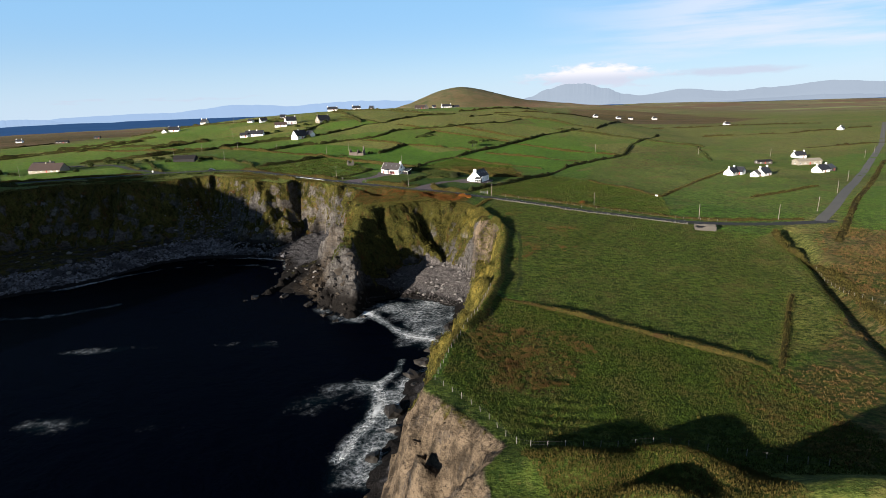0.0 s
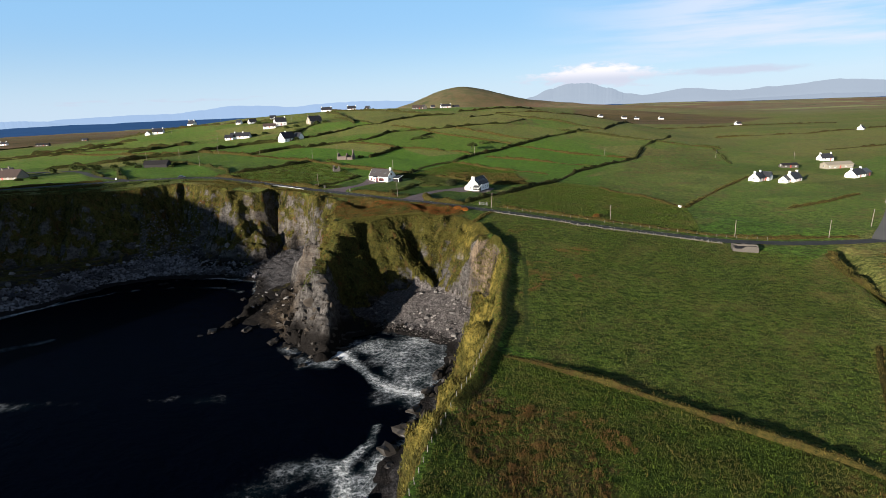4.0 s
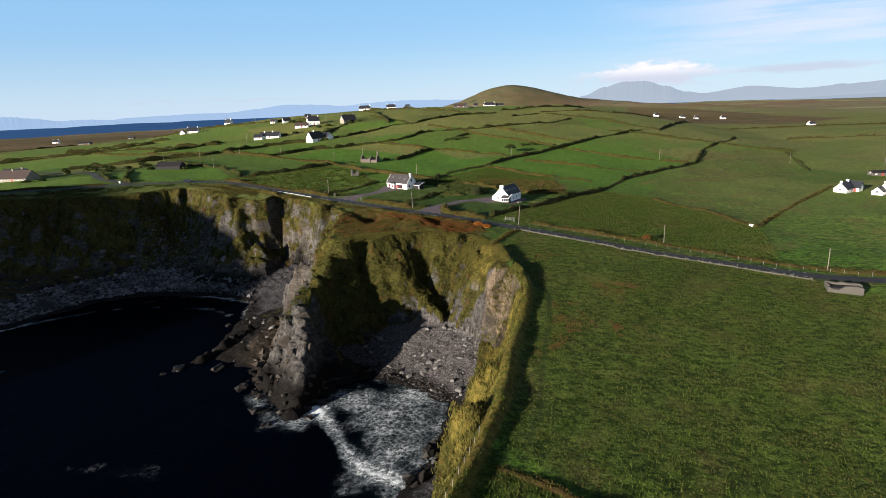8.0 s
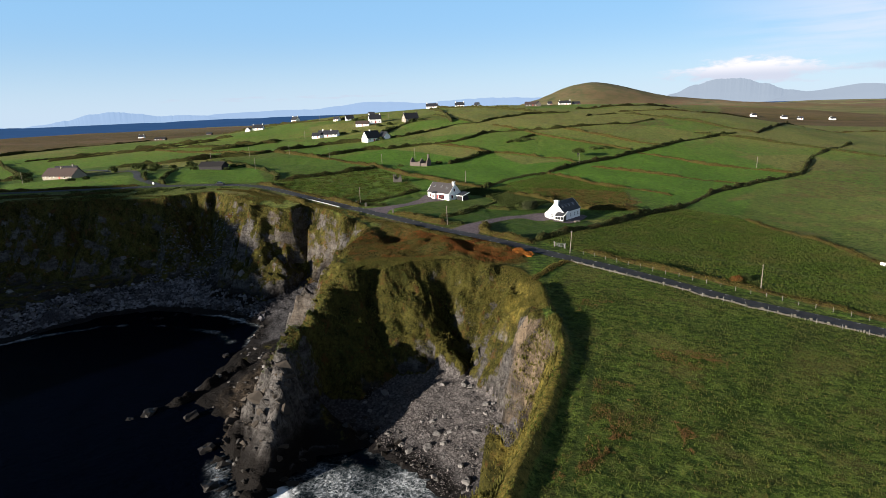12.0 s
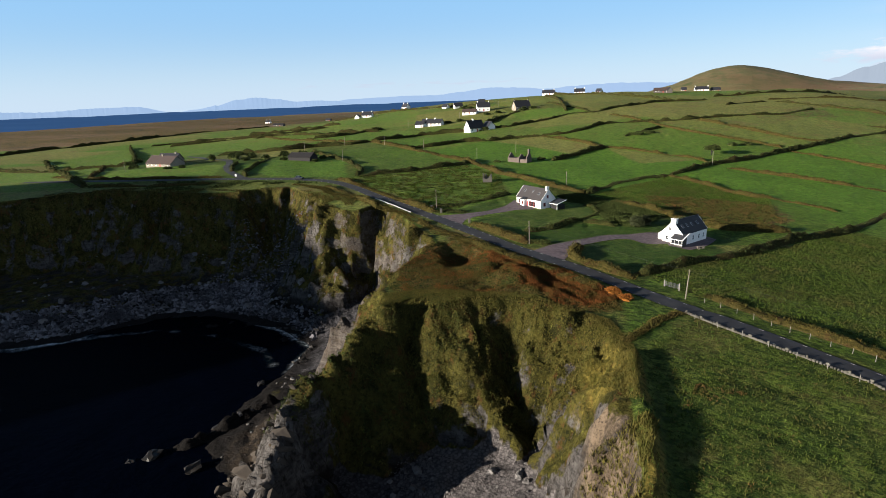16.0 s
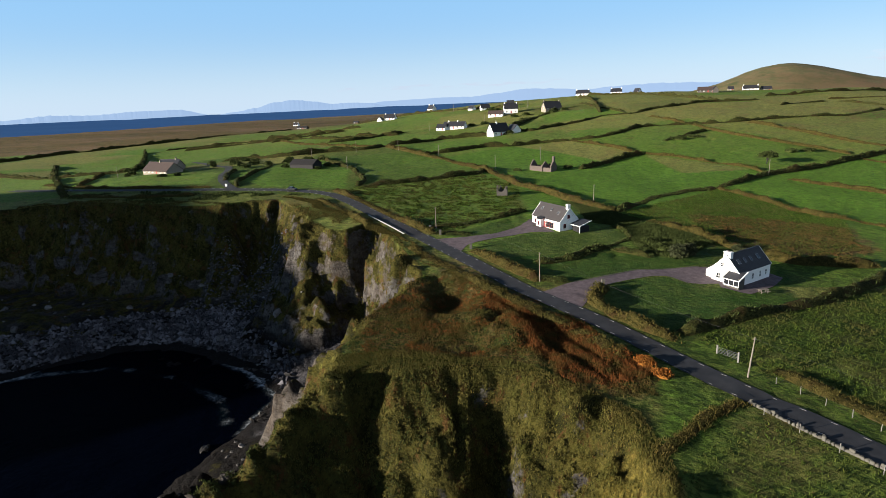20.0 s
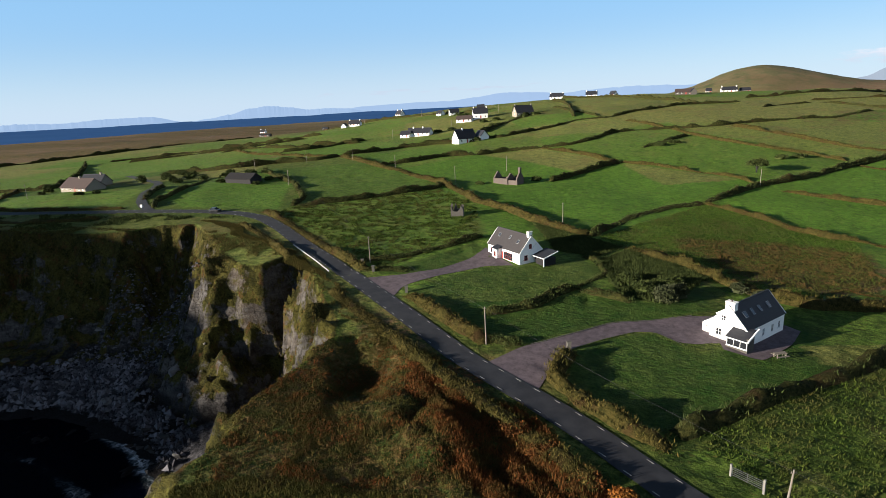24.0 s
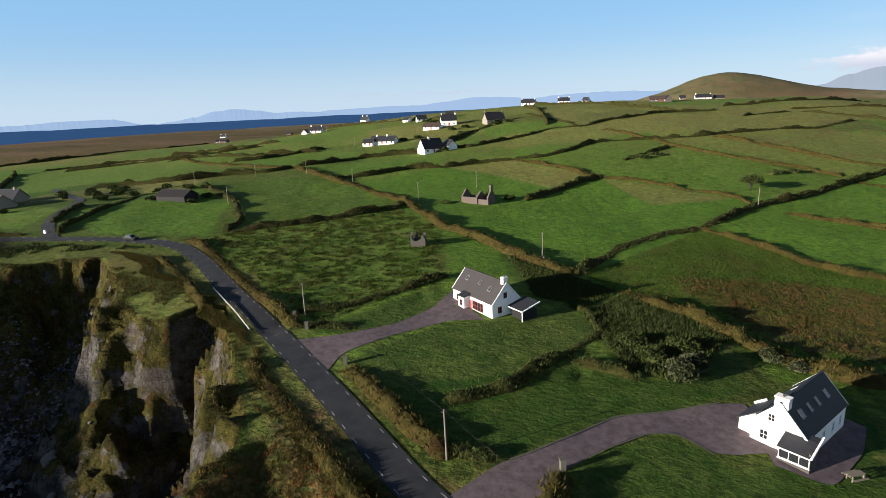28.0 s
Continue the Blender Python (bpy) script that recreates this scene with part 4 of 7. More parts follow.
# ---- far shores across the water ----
# haze of the air between put into the hills' colour and emission
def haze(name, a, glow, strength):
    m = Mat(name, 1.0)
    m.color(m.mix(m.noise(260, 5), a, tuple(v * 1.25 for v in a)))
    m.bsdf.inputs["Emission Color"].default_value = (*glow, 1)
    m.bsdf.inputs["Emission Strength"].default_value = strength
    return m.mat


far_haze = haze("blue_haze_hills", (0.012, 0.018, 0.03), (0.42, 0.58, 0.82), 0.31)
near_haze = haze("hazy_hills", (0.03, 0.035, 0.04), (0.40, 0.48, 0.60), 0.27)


def mountain(name, label, bearing_a, bearing_b, tops, reach, mat):
    """A far ridge between two bearings (degrees to the right of north), with heights in degrees over the eye at even steps."""
    n = 160
    v, f = [], []
    for k in range(n + 1):
        u = k / n
        b = radians(bearing_a + (bearing_b - bearing_a) * u)
        s = u * (len(tops) - 1)
        i = min(int(s), len(tops) - 2)
        w2 = s - i
        w2 = w2 * w2 * (3 - 2 * w2)
        rise = tops[i] * (1 - w2) + tops[i + 1] * w2
        jag = 0.07 * noise.noise((k * 0.31, reach, 0)) + 0.03 * noise.noise((k * 1.1, reach, 3))
        top = 70 + reach * math.tan(radians(rise + jag * min(1, 3 * u, 3 * (1 - u))))
        for depth, z in ((-120, -5), (-60, (top + 5) * 0.55 - 5), (0, top), (60, -5)):
            r = reach + depth
            v.append((r * math.sin(b), 90 + r * math.cos(b), z))
    for k in range(n):
        for j in range(3):
            q = k * 4 + j
            f.append((q, q + 4, q + 5, q + 1))
    return tagged(sheet(name, v, f, mat), label, "mountain")


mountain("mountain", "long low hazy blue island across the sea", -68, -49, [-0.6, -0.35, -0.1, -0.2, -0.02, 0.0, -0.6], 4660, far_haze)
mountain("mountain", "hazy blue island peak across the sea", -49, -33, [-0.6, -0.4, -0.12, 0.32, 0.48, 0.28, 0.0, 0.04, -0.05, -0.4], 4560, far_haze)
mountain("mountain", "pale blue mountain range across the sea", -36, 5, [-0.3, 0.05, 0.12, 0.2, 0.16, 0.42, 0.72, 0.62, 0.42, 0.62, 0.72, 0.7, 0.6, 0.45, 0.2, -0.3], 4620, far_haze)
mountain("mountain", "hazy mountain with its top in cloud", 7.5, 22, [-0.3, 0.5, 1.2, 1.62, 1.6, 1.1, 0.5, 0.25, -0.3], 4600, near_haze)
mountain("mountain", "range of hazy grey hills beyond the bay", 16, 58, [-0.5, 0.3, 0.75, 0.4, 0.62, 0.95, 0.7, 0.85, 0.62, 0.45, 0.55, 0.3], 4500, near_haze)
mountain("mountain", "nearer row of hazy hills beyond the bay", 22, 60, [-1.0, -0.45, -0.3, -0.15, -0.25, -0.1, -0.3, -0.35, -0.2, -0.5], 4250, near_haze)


def height_at(x, y):
    return float(upland(np.array([float(x)]), np.array([float(y)]))[0])


def heights(xy):
    xy = np.asarray(xy, float)
    return upland(xy[:, 0], xy[:, 1])


def resample(line, step):
    pts = np.asarray(line, float)
    seg = np.hypot(*np.diff(pts, axis=0).T)
    run = np.concatenate([[0], np.cumsum(seg)])
    n = max(2, int(run[-1] / step) + 1)
    s = np.linspace(0, run[-1], n)
    out = np.stack([np.interp(s, run, pts[:, 0]), np.interp(s, run, pts[:, 1])], 1)
    for _ in range(2):
        out[1:-1] = (out[:-2] + 2 * out[1:-1] + out[2:]) / 4
    tan = np.gradient(out, axis=0)
    tan /= np.hypot(tan[:, 0], tan[:, 1])[:, None] + 1e-9
    return out, np.stack([-tan[:, 1], tan[:, 0]], 1), s


def island_mix(name, a, b, c, rough=0.95, size=3.0):
    """Foliage: colours vary blade by blade and in broad patches."""
    m = Mat(name, rough)
    m.bsdf.inputs["Specular IOR Level"].default_value = 0.1
    r = m.n.new("ShaderNodeNewGeometry").outputs["Random Per Island"]
    col = m.mix(r, a, b)
    m.color(m.mix(m.ramp(m.noise(size, 4), 0.4, 0.7), col, c))
    return m.mat


# ---- materials of the things ----
asphalt = Mat("asphalt", 0.85)
asphalt.color(asphalt.mix(asphalt.ramp(asphalt.noise(2.5, 5), 0.3, 0.7), (0.017, 0.018, 0.022), (0.030, 0.031, 0.036)))
asphalt.bump(asphalt.noise(0.06, 3), 0.3, 0.01)
asphalt = asphalt.mat
gravel = Mat("gravel", 0.95)
gravel.color(gravel.mix(gravel.ramp(gravel.noise(1.2, 6, 0.75), 0.3, 0.7), (0.062, 0.047, 0.054), (0.125, 0.098, 0.108)))
gravel.bump(gravel.noise(0.12, 4), 0.5, 0.03)
gravel = gravel.mat
line_paint = simple("worn_road_paint", (0.16, 0.16, 0.155), (0.26, 0.26, 0.25), 0.3)
white = simple("white_render", (0.74, 0.73, 0.70), (0.82, 0.81, 0.78), 0.7, 0.9, 0.15, 0.01)
cream = simple("cream_render", (0.18, 0.16, 0.125), (0.25, 0.225, 0.18), 0.7, 0.9, 0.15, 0.01)
grey_wall = simple("grey_stone_wall", (0.035, 0.032, 0.028), (0.105, 0.095, 0.083), 0.35, 0.95, 0.8, 0.06)
pale_stone = simple("pale_lichen_stone", (0.045, 0.043, 0.034), (0.13, 0.122, 0.105), 0.3, 0.95, 0.7, 0.04)
slate = Mat("slate_roof", 0.6)
rows = slate.noise(0.35, 3, 0.6, stretch=(0.4, 0.4, 2.6))
slate.color(slate.mix(rows, (0.012, 0.013, 0.017), (0.030, 0.031, 0.037)))
slate.bump(rows, 0.4, 0.02)
slate = slate.mat
tile_brown = simple("brown_roof_tile", (0.032, 0.022, 0.020), (0.060, 0.042, 0.037), 0.3, 0.8, 0.4, 0.03)
dark_sheet = simple("dark_sheeting", (0.008, 0.008, 0.009), (0.018, 0.016, 0.017), 0.5, 0.8)
glass = Mat("window_glass", 0.06)
glass.bsdf.inputs["Specular IOR Level"].default_value = 0.5
glass.color(glass.mix(glass.noise(0.8, 2), (0.008, 0.009, 0.011), (0.022, 0.024, 0.028)))
glass = glass.mat
white_frame = simple("white_painted_frame", (0.72, 0.72, 0.70), (0.80, 0.80, 0.78), 0.3, 0.5, 0.05, 0.005)
red_frame = simple("red_painted_frame", (0.24, 0.035, 0.028), (0.32, 0.05, 0.04), 0.3, 0.5, 0.05, 0.005)
timber = simple("weathered_timber", (0.10, 0.085, 0.068), (0.21, 0.185, 0.155), 0.25, 0.9, 0.5, 0.02)
pale_post = simple("pale_post", (0.10, 0.096, 0.086), (0.20, 0.192, 0.175), 0.2, 0.9, 0.3, 0.01)
steel = simple("galvanised_steel", (0.07, 0.073, 0.075), (0.12, 0.123, 0.125), 0.2, 0.45, 0.1, 0.005, 0.7)
rail_white = simple("white_painted_steel", (0.30, 0.30, 0.29), (0.42, 0.42, 0.40), 0.5, 0.5, 0.1, 0.005)
boulder_mat = Mat("boulder", 0.95)
rnd = boulder_mat.n.new("ShaderNodeObjectInfo").outputs["Random"]
boulder_mat.color(boulder_mat.mix(boulder_mat.noise(0.7, 5, 0.7), boulder_mat.mix(rnd, (0.05, 0.047, 0.047), (0.10, 0.095, 0.092)), boulder_mat.mix(rnd, (0.09, 0.085, 0.083), (0.21, 0.197, 0.19))))
boulder_mat.bump(boulder_mat.noise(0.3, 5), 0.7, 0.06)
boulder_mat = boulder_mat.mat
pebble_mat = island_mix("beach_stones", (0.012, 0.0118, 0.014), (0.175, 0.170, 0.186), (0.030, 0.029, 0.033), 0.95, 7)
# paler copy of the beach stones, with the cove's sunlight in its colour
cove_stone_mat = island_mix("dry_beach_stones", (0.055, 0.050, 0.050), (0.120, 0.109, 0.107), (0.070, 0.064, 0.064), 0.95, 5)

hedge_mat = Mat("hedge_growth", 0.97)
hedge_mat.bsdf.inputs["Specular IOR Level"].default_value = 0.05
hz_a = hedge_mat.mix(hedge_mat.ramp(hedge_mat.noise(0.7, 5, 0.75), 0.35, 0.65), (0.010, 0.013, 0.004), (0.044, 0.043, 0.012))
hz_a = hedge_mat.mix(hedge_mat.ramp(hedge_mat.noise(4.0, 4), 0.5, 0.7), hz_a, (0.036, 0.024, 0.010))
hedge_mat.color(hz_a)
hedge_mat.bump(hedge_mat.noise(0.5, 5, 0.75), 1.0, 0.4)
hedge_mat = hedge_mat.mat
bank_mat = Mat("dry_grass_bank", 0.97)
bank_mat.bsdf.inputs["Specular IOR Level"].default_value = 0.05
bz_a = bank_mat.mix(bank_mat.ramp(bank_mat.noise(0.8, 5, 0.75), 0.3, 0.7), (0.014, 0.015, 0.004), (0.062, 0.049, 0.014))
bz_a = bank_mat.mix(bank_mat.ramp(bank_mat.noise(3.5, 4), 0.5, 0.7), bz_a, (0.036, 0.022, 0.009))
bank_mat.color(bz_a)
bank_mat.bump(bank_mat.noise(0.45, 5, 0.75), 1.0, 0.3)
bank_mat = bank_mat.mat


blade_green = island_mix("grass_blades", (0.005, 0.014, 0.002), (0.058, 0.086, 0.010), (0.050, 0.048, 0.012), 0.95, 7.0)
blade_dry = island_mix("dry_grass_blades", (0.028, 0.027, 0.006), (0.092, 0.068, 0.018), (0.040, 0.040, 0.008))
blade_yellow = island_mix("yellow_grass_blades", (0.036, 0.036, 0.008), (0.105, 0.086, 0.022), (0.052, 0.054, 0.011))
blade_rust = island_mix("rusty_bracken", (0.050, 0.021, 0.006), (0.155, 0.054, 0.014), (0.055, 0.042, 0.011))
blade_brown = island_mix("brown_bracken", (0.040, 0.023, 0.009), (0.125, 0.070, 0.025), (0.040, 0.042, 0.009))
blade_orange = island_mix("orange_bush_leaves", (0.12, 0.040, 0.007), (0.20, 0.080, 0.015), (0.09, 0.05, 0.011))
leaf_dark = island_mix("dark_leaves", (0.014, 0.022, 0.006), (0.058, 0.072, 0.019), (0.030, 0.040, 0.011))
leaf_pale = island_mix("pale_leaves", (0.018, 0.024, 0.010), (0.058, 0.062, 0.032), (0.028, 0.034, 0.013))


def tri_mesh(name, v, material, parent=None, label=""):
    """A mesh of loose triangles from an array of n x 3 corner places."""
    n = len(v)
    me = bpy.data.meshes.new(name)
    me.vertices.add(n * 3)
    me.vertices.foreach_set("co", v.astype(np.float32).ravel())
    me.loops.add(n * 3)
    me.loops.foreach_set("vertex_index", np.arange(n * 3, dtype=np.int32))
    me.polygons.add(n)
    me.polygons.foreach_set("loop_start", np.arange(0, n * 3, 3, dtype=np.int32))
    me.update(calc_edges=True)
    me.materials.append(material)
    ob = new(name, me)
    if parent is not None:
        ob.parent = parent
    if label:
        ob["label"] = label
    return ob


def blades(at, size, count, width, rng, lean=0.45, spread=0.35):
    """Pointed blades in tufts: at is n x 3, size the height of each tuft."""
    n = len(at)
    base = np.repeat(at, count, 0)
    h = np.repeat(size, count) * rng.uniform(0.6, 1.15, n * count)
    base[:, :2] += rng.normal(0, 1, (n * count, 2)) * (h * spread)[:, None]
    a, w = rng.uniform(0, 2 * np.pi, n * count), h * width
    side = np.stack([np.cos(a), np.sin(a), np.zeros_like(a)], 1) * w[:, None]
    b = rng.uniform(0, 2 * np.pi, n * count)
    tip = base + np.stack([np.cos(b) * lean * h, np.sin(b) * lean * h, h], 1)
    low = base - np.array([0, 0, 0.05])
    return np.stack([low - side, low + side, tip], 1)


def leaf_cloud(centre, radius, count, size, rng):
    """Leaves on and in a lumpy ball; radius is (rx, ry, rz)."""
    d = rng.normal(0, 1, (count, 3))
    d /= np.linalg.norm(d, axis=1)[:, None]
    d[:, 2] = np.abs(d[:, 2]) * 1.0 - 0.15
    lump = 1 + 0.25 * np.sin(d[:, 0] * 5 + centre[0]) * np.sin(d[:, 1] * 4 + centre[1])
    p = np.asarray(centre) + d * np.asarray(radius) * (lump * rng.uniform(0.72, 1.05, count))[:, None]
    u, v = rng.normal(0, 1, (count, 3)), rng.normal(0, 1, (count, 3))
    u *= (size / np.linalg.norm(u, axis=1))[:, None]
    v *= (size / np.linalg.norm(v, axis=1))[:, None]
    return np.stack([p - u, p + u, p + v * 1.5], 1)


def bush(name, label, x, y, rx, ry, rz, mat, count=900, leaf=0.16, z=None, seed=1):
    rng = np.random.default_rng(seed)
    z = height_at(x, y) if z is None else z
    root = tagged(new(name), label, "bush", "bushes")
    root.location = (x, y, z)
    bm = bmesh.new()
    bmesh.ops.create_icosphere(bm, subdivisions=2, radius=1)
    for v in bm.verts:
        k = 0.6 + 0.25 * noise.noise(v.co * 1.7 + Vector((x, y, 0)))
        v.co = Vector((v.co.x * rx * k, v.co.y * ry * k, max(v.co.z, -0.2) * rz * k))
    part("inner_growth", bm, mat, root)
    lumps = []
    for k in range(7):
        a = rng.uniform(0, 6.28)
        r = rng.uniform(0, 0.6)
        lumps.append(leaf_cloud((math.cos(a) * r * rx, math.sin(a) * r * ry, rz * rng.uniform(0.2, 0.5)), (rx * 0.62, ry * 0.62, rz * 0.62), count // 7, leaf, rng))
    tri_mesh("leaves", np.concatenate(lumps), mat, root)
    return root


bank_seed = [0]


def bank(line, width=2.2, height=1.1, material=None, name="field_bank", label="overgrown earth bank between the fields", step=None, tufts=None, rag=0.5, tuft_mat=None):
    bank_seed[0] += 1
    s0 = bank_seed[0]
    mid = np.mean(np.asarray(line, float), 0)
    dist = math.hypot(mid[0] - 5, mid[1] - 190)
    height *= 1.0 if dist < 90 else 1.1
    width *= 1.0 if dist < 200 else 0.8
    tufts = tufts if tufts is not None else 5.0 if dist < 130 else 3.0 if dist < 260 else 1.6 if dist < 420 else 0
    step = step or (0.7 if dist < 130 else 1.3 if dist < 300 else 2.6)
    pts, nor, s = resample(line, step)
    us = np.array([-1.15, -0.8, -0.45, 0.0, 0.45, 0.8, 1.15])
    shape = np.array([-0.25, 0.45, 0.85, 1.0, 0.85, 0.45, -0.25])
    x = pts[:, None, 0] + nor[:, None, 0] * us * width / 2
    y = pts[:, None, 1] + nor[:, None, 1] * us * width / 2
    x = x + rag * width * 0.25 * wobble(x, y, 1.9, s0)
    y = y + rag * width * 0.25 * wobble(x, y, 2.1, s0 + 0.5)
    amp = 1 + rag * (0.9 * wobble(s[:, None] + 0 * x, 0 * x, 5.0, s0) + 0.7 * wobble(x, y, 1.4, s0 + 2))
    gap = np.clip(1.4 + 1.6 * wobble(s, 0 * s, 17, s0 + 5), 0.35, 1)[:, None] if rag > 0.2 else 1.0
    taper = np.clip(np.minimum(s, s[-1] - s) / 2.2, 0.02, 1)[:, None] ** 0.6
    z = upland(x, y) + height * shape * np.where(shape > 0, amp * gap * taper, 1)
    n, k = x.shape
    verts = np.stack([x, y, z], -1).reshape(-1, 3)
    i = np.arange(n * k).reshape(n, k)
    q = np.stack([i[:-1, :-1], i[1:, :-1], i[1:, 1:], i[:-1, 1:]], -1).reshape(-1, 4)
    me = grid_mesh(name, verts, q)
    me.materials.append(material or hedge_mat)
    ob = tagged(new(name, me), label, "field bank" if "wall" not in name else "stone wall", "field boundaries")
    if tufts:
        rng = np.random.default_rng(s0)
        m = int(len(pts) * step * tufts * 1.8)
        r, c = rng.integers(0, n, m), rng.integers(1, k - 1, m)
        at = np.stack([x[r, c], y[r, c], z[r, c] - 0.1], 1) + np.c_[rng.normal(0, 0.25, (m, 2)), np.zeros(m)]
        g2 = tri_mesh("grass_fringe", blades(at, rng.uniform(0.2, 0.46, m) * (0.8 + 0.25 * height), 11 if dist < 130 else 8, 0.17 if dist < 260 else 0.32, rng, 0.6, 0.9), tuft_mat or (leaf_dark if material is None else blade_dry), ob)
        g2["kind"] = "stuff"
    return ob


def ribbon(name, left, right, count, across, material, lift, label, category, kind="structure", parent=None):
    """A sheet laid on the ground between two edges."""
    def even(line):
        pts = np.asarray(line, float)
        run = np.concatenate([[0], np.cumsum(np.hypot(*np.diff(pts, axis=0).T))])
        s = np.linspace(0, run[-1], count)
        o = np.stack([np.interp(s, run, pts[:, 0]), np.interp(s, run, pts[:, 1])], 1)
        for _ in range(3):
            o[1:-1] = (o[:-2] + 2 * o[1:-1] + o[2:]) / 4
        return o
    a, b = even(left), even(right)
    t = np.linspace(0, 1, across)
    p = a[:, None] * (1 - t[None, :, None]) + b[:, None] * t[None, :, None]
    z = upland(p[..., 0], p[..., 1]) + lift
    verts = np.concatenate([p, z[..., None]], -1).reshape(-1, 3)
    i = np.arange(count * across).reshape(count, across)
    q = np.stack([i[:-1, :-1], i[:-1, 1:], i[1:, 1:], i[1:, :-1]], -1).reshape(-1, 4)
    me = grid_mesh(name, verts, q)
    me.materials.append(material)
    return tagged(new(name, me), label, category, kind=kind)


def road(line, width, material, name, label, lift=0.10, step=1.5):
    pts, nor, s = resample(line, step)
    return ribbon(name, pts + nor * width / 2, pts - nor * width / 2, len(pts), 7, material, lift, label, "road"), pts, nor, s


# ---- roads and drives ----
coast_road, road_pts, road_nor, road_s = road(ROAD, 4.4, asphalt, "road", "narrow dark asphalt coast road with broken edge lines")
pale_road = simple("worn_pale_asphalt", (0.085, 0.082, 0.078), (0.125, 0.12, 0.112), 1.5, 0.95, 0.2, 0.01)
road(ROAD_EAST, 4.4, pale_road, "road", "grey straight road running inland past the houses", 0.12, 3)
road(LANE, 3.6, asphalt, "lane", "narrow lane leaving the coast road by the bungalow", 0.14)
dash = bpy.data.meshes.new("road_dash")
dash.from_pydata([(-0.55, -0.05, 0), (0.55, -0.05, 0), (0.55, 0.05, 0), (-0.55, 0.05, 0), (-0.55, -0.05, -0.03), (0.55, -0.05, -0.03), (0.55, 0.05, -0.03), (-0.55, 0.05, -0.03)], [],
                 [(0, 1, 2, 3), (0, 4, 5, 1), (2, 6, 7, 3), (1, 5, 6, 2), (3, 7, 4, 0)])
dash.materials.append(line_paint)
for side in (-1.8, 1.8):
    for s in np.arange(60, road_s[-1] - 110, 3.6):
        p = np.array([np.interp(s, road_s, road_pts[:, 0]), np.interp(s, road_s, road_pts[:, 1])])
        nv = np.array([np.interp(s, road_s, road_nor[:, 0]), np.interp(s, road_s, road_nor[:, 1])])
        q = p + nv * side
        ob = new("road_dash", dash)
        ob.parent = coast_road
        ob.matrix_world = pose(q[0], q[1], height_at(q[0], q[1]) + 0.125, 0, 0, math.degrees(math.atan2(-nv[0], nv[1])))

ribbon("driveway", [(-21.0, 232.6), (-17.5, 240), (-15.3, 242.2), (-11.1, 247.8), (-6.7, 254.3), (-0.1, 258.5), (5.8, 262.8), (8.8, 264.0)],
       [(-11.6, 228.0), (-11.2, 237), (-11.0, 241), (-6.8, 247.4), (-2.7, 252.4), (0.8, 253.8), (5.0, 251.2), (12.5, 254.5)], 60, 9, gravel, 0.07,
       "grey gravel drive curving up to the cottage", "driveway")
ribbon("driveway", [(-60.0, 258.6), (-53, 263.5), (-46.8, 270), (-43, 280), (-43, 288)],
       [(-48.2, 251), (-49.2, 257), (-44.5, 266.5), (-38.5, 274.5), (-32, 277.2)], 40, 7, gravel, 0.07, "grey gravel drive and forecourt of the cottage", "driveway")
ribbon("terrace", [(10.2, 254.8), (14.0, 256), (19, 264.5), (20, 266)], [(11.0, 251.4), (16.3, 249.8), (20.8, 258.5), (22.4, 264.6)], 24, 6, gravel, 0.10, "dark paved terrace beside the cottage porch", "terrace")

ribbon("driveway_edging", [(-16.6, 241.2), (-15.3, 242.4), (-11.1, 248.0), (-6.7, 254.5), (-0.1, 258.7), (5.8, 263.0)],
       [(-16.45, 241.05), (-15.15, 242.25), (-10.95, 247.85), (-6.55, 254.35), (0.05, 258.5), (5.95, 262.8)], 60, 3, pale_stone, 0.16, "pale stone edging of the gravel drive", "kerb")
ribbon("driveway_edging", [(-10.9, 241), (-6.7, 247.3), (-2.6, 252.2), (0.8, 253.6), (4.9, 251.0)],
       [(-10.75, 240.9), (-6.55, 247.2), (-2.5, 252.0), (0.8, 253.4), (4.85, 250.85)], 50, 3, pale_stone, 0.16, "pale stone edging of the gravel drive", "kerb")

# ---- field boundaries ----
dry_bank = dict(material=bank_mat, label="earth bank with dry pale grass", name="field_bank")
bank([(-77.6, 450.8), (-61.2, 442.1), (-48.8, 431.7), (-38.9, 422.7), (-32.4, 420)], 2.4, 1.2, **dry_bank)
bank([(-51.4, 376.6), (-44.4, 394.6), (-37.5, 413), (-32.4, 419)], 3.2, 1.8)
bank([(-77.6, 450.8), (-64.5, 456), (-55, 469), (-47.5, 489), (-37.1, 497), (-18.3, 504.6), (-6.1, 507.5), (8.6, 516.5), (17, 527), (35, 540), (64.6, 561), (86.6, 593)], 2.8, 1.6)
bank([(-18.1, 502), (-9.4, 487.7), (3.3, 475.2), (14.7, 466.6), (25.3, 460.2), (45, 454.3), (54.5, 446.2)], 1.6, 1.0, **dry_bank)
bank([(-26.4, 450), (-18.1, 465), (-9.2, 482.7)], 2.0, 1.3)
bank([(-32.4, 420), (-16.5, 417), (-3.2, 409.4), (6.2, 405.6), (14.9, 400.5), (20, 392)], 1.6, 1.0, **dry_bank)
bank([(4.4, 358.4), (20.2, 389.7), (36, 408.7), (54.3, 436.8), (70.2, 456.4), (93, 494), (143.8, 554.4)], 2.8, 1.6)
bank([(-129, 487.3), (-112.3, 488.1), (-98.3, 512.6), (-90.1, 520.2), (-80.6, 544.9), (-62.2, 549.1), (-52.6, 564.8), (-32.6, 588.7), (-14.3, 608.9), (3.2, 617.1), (15.5, 623.8)], 2.6, 1.4)
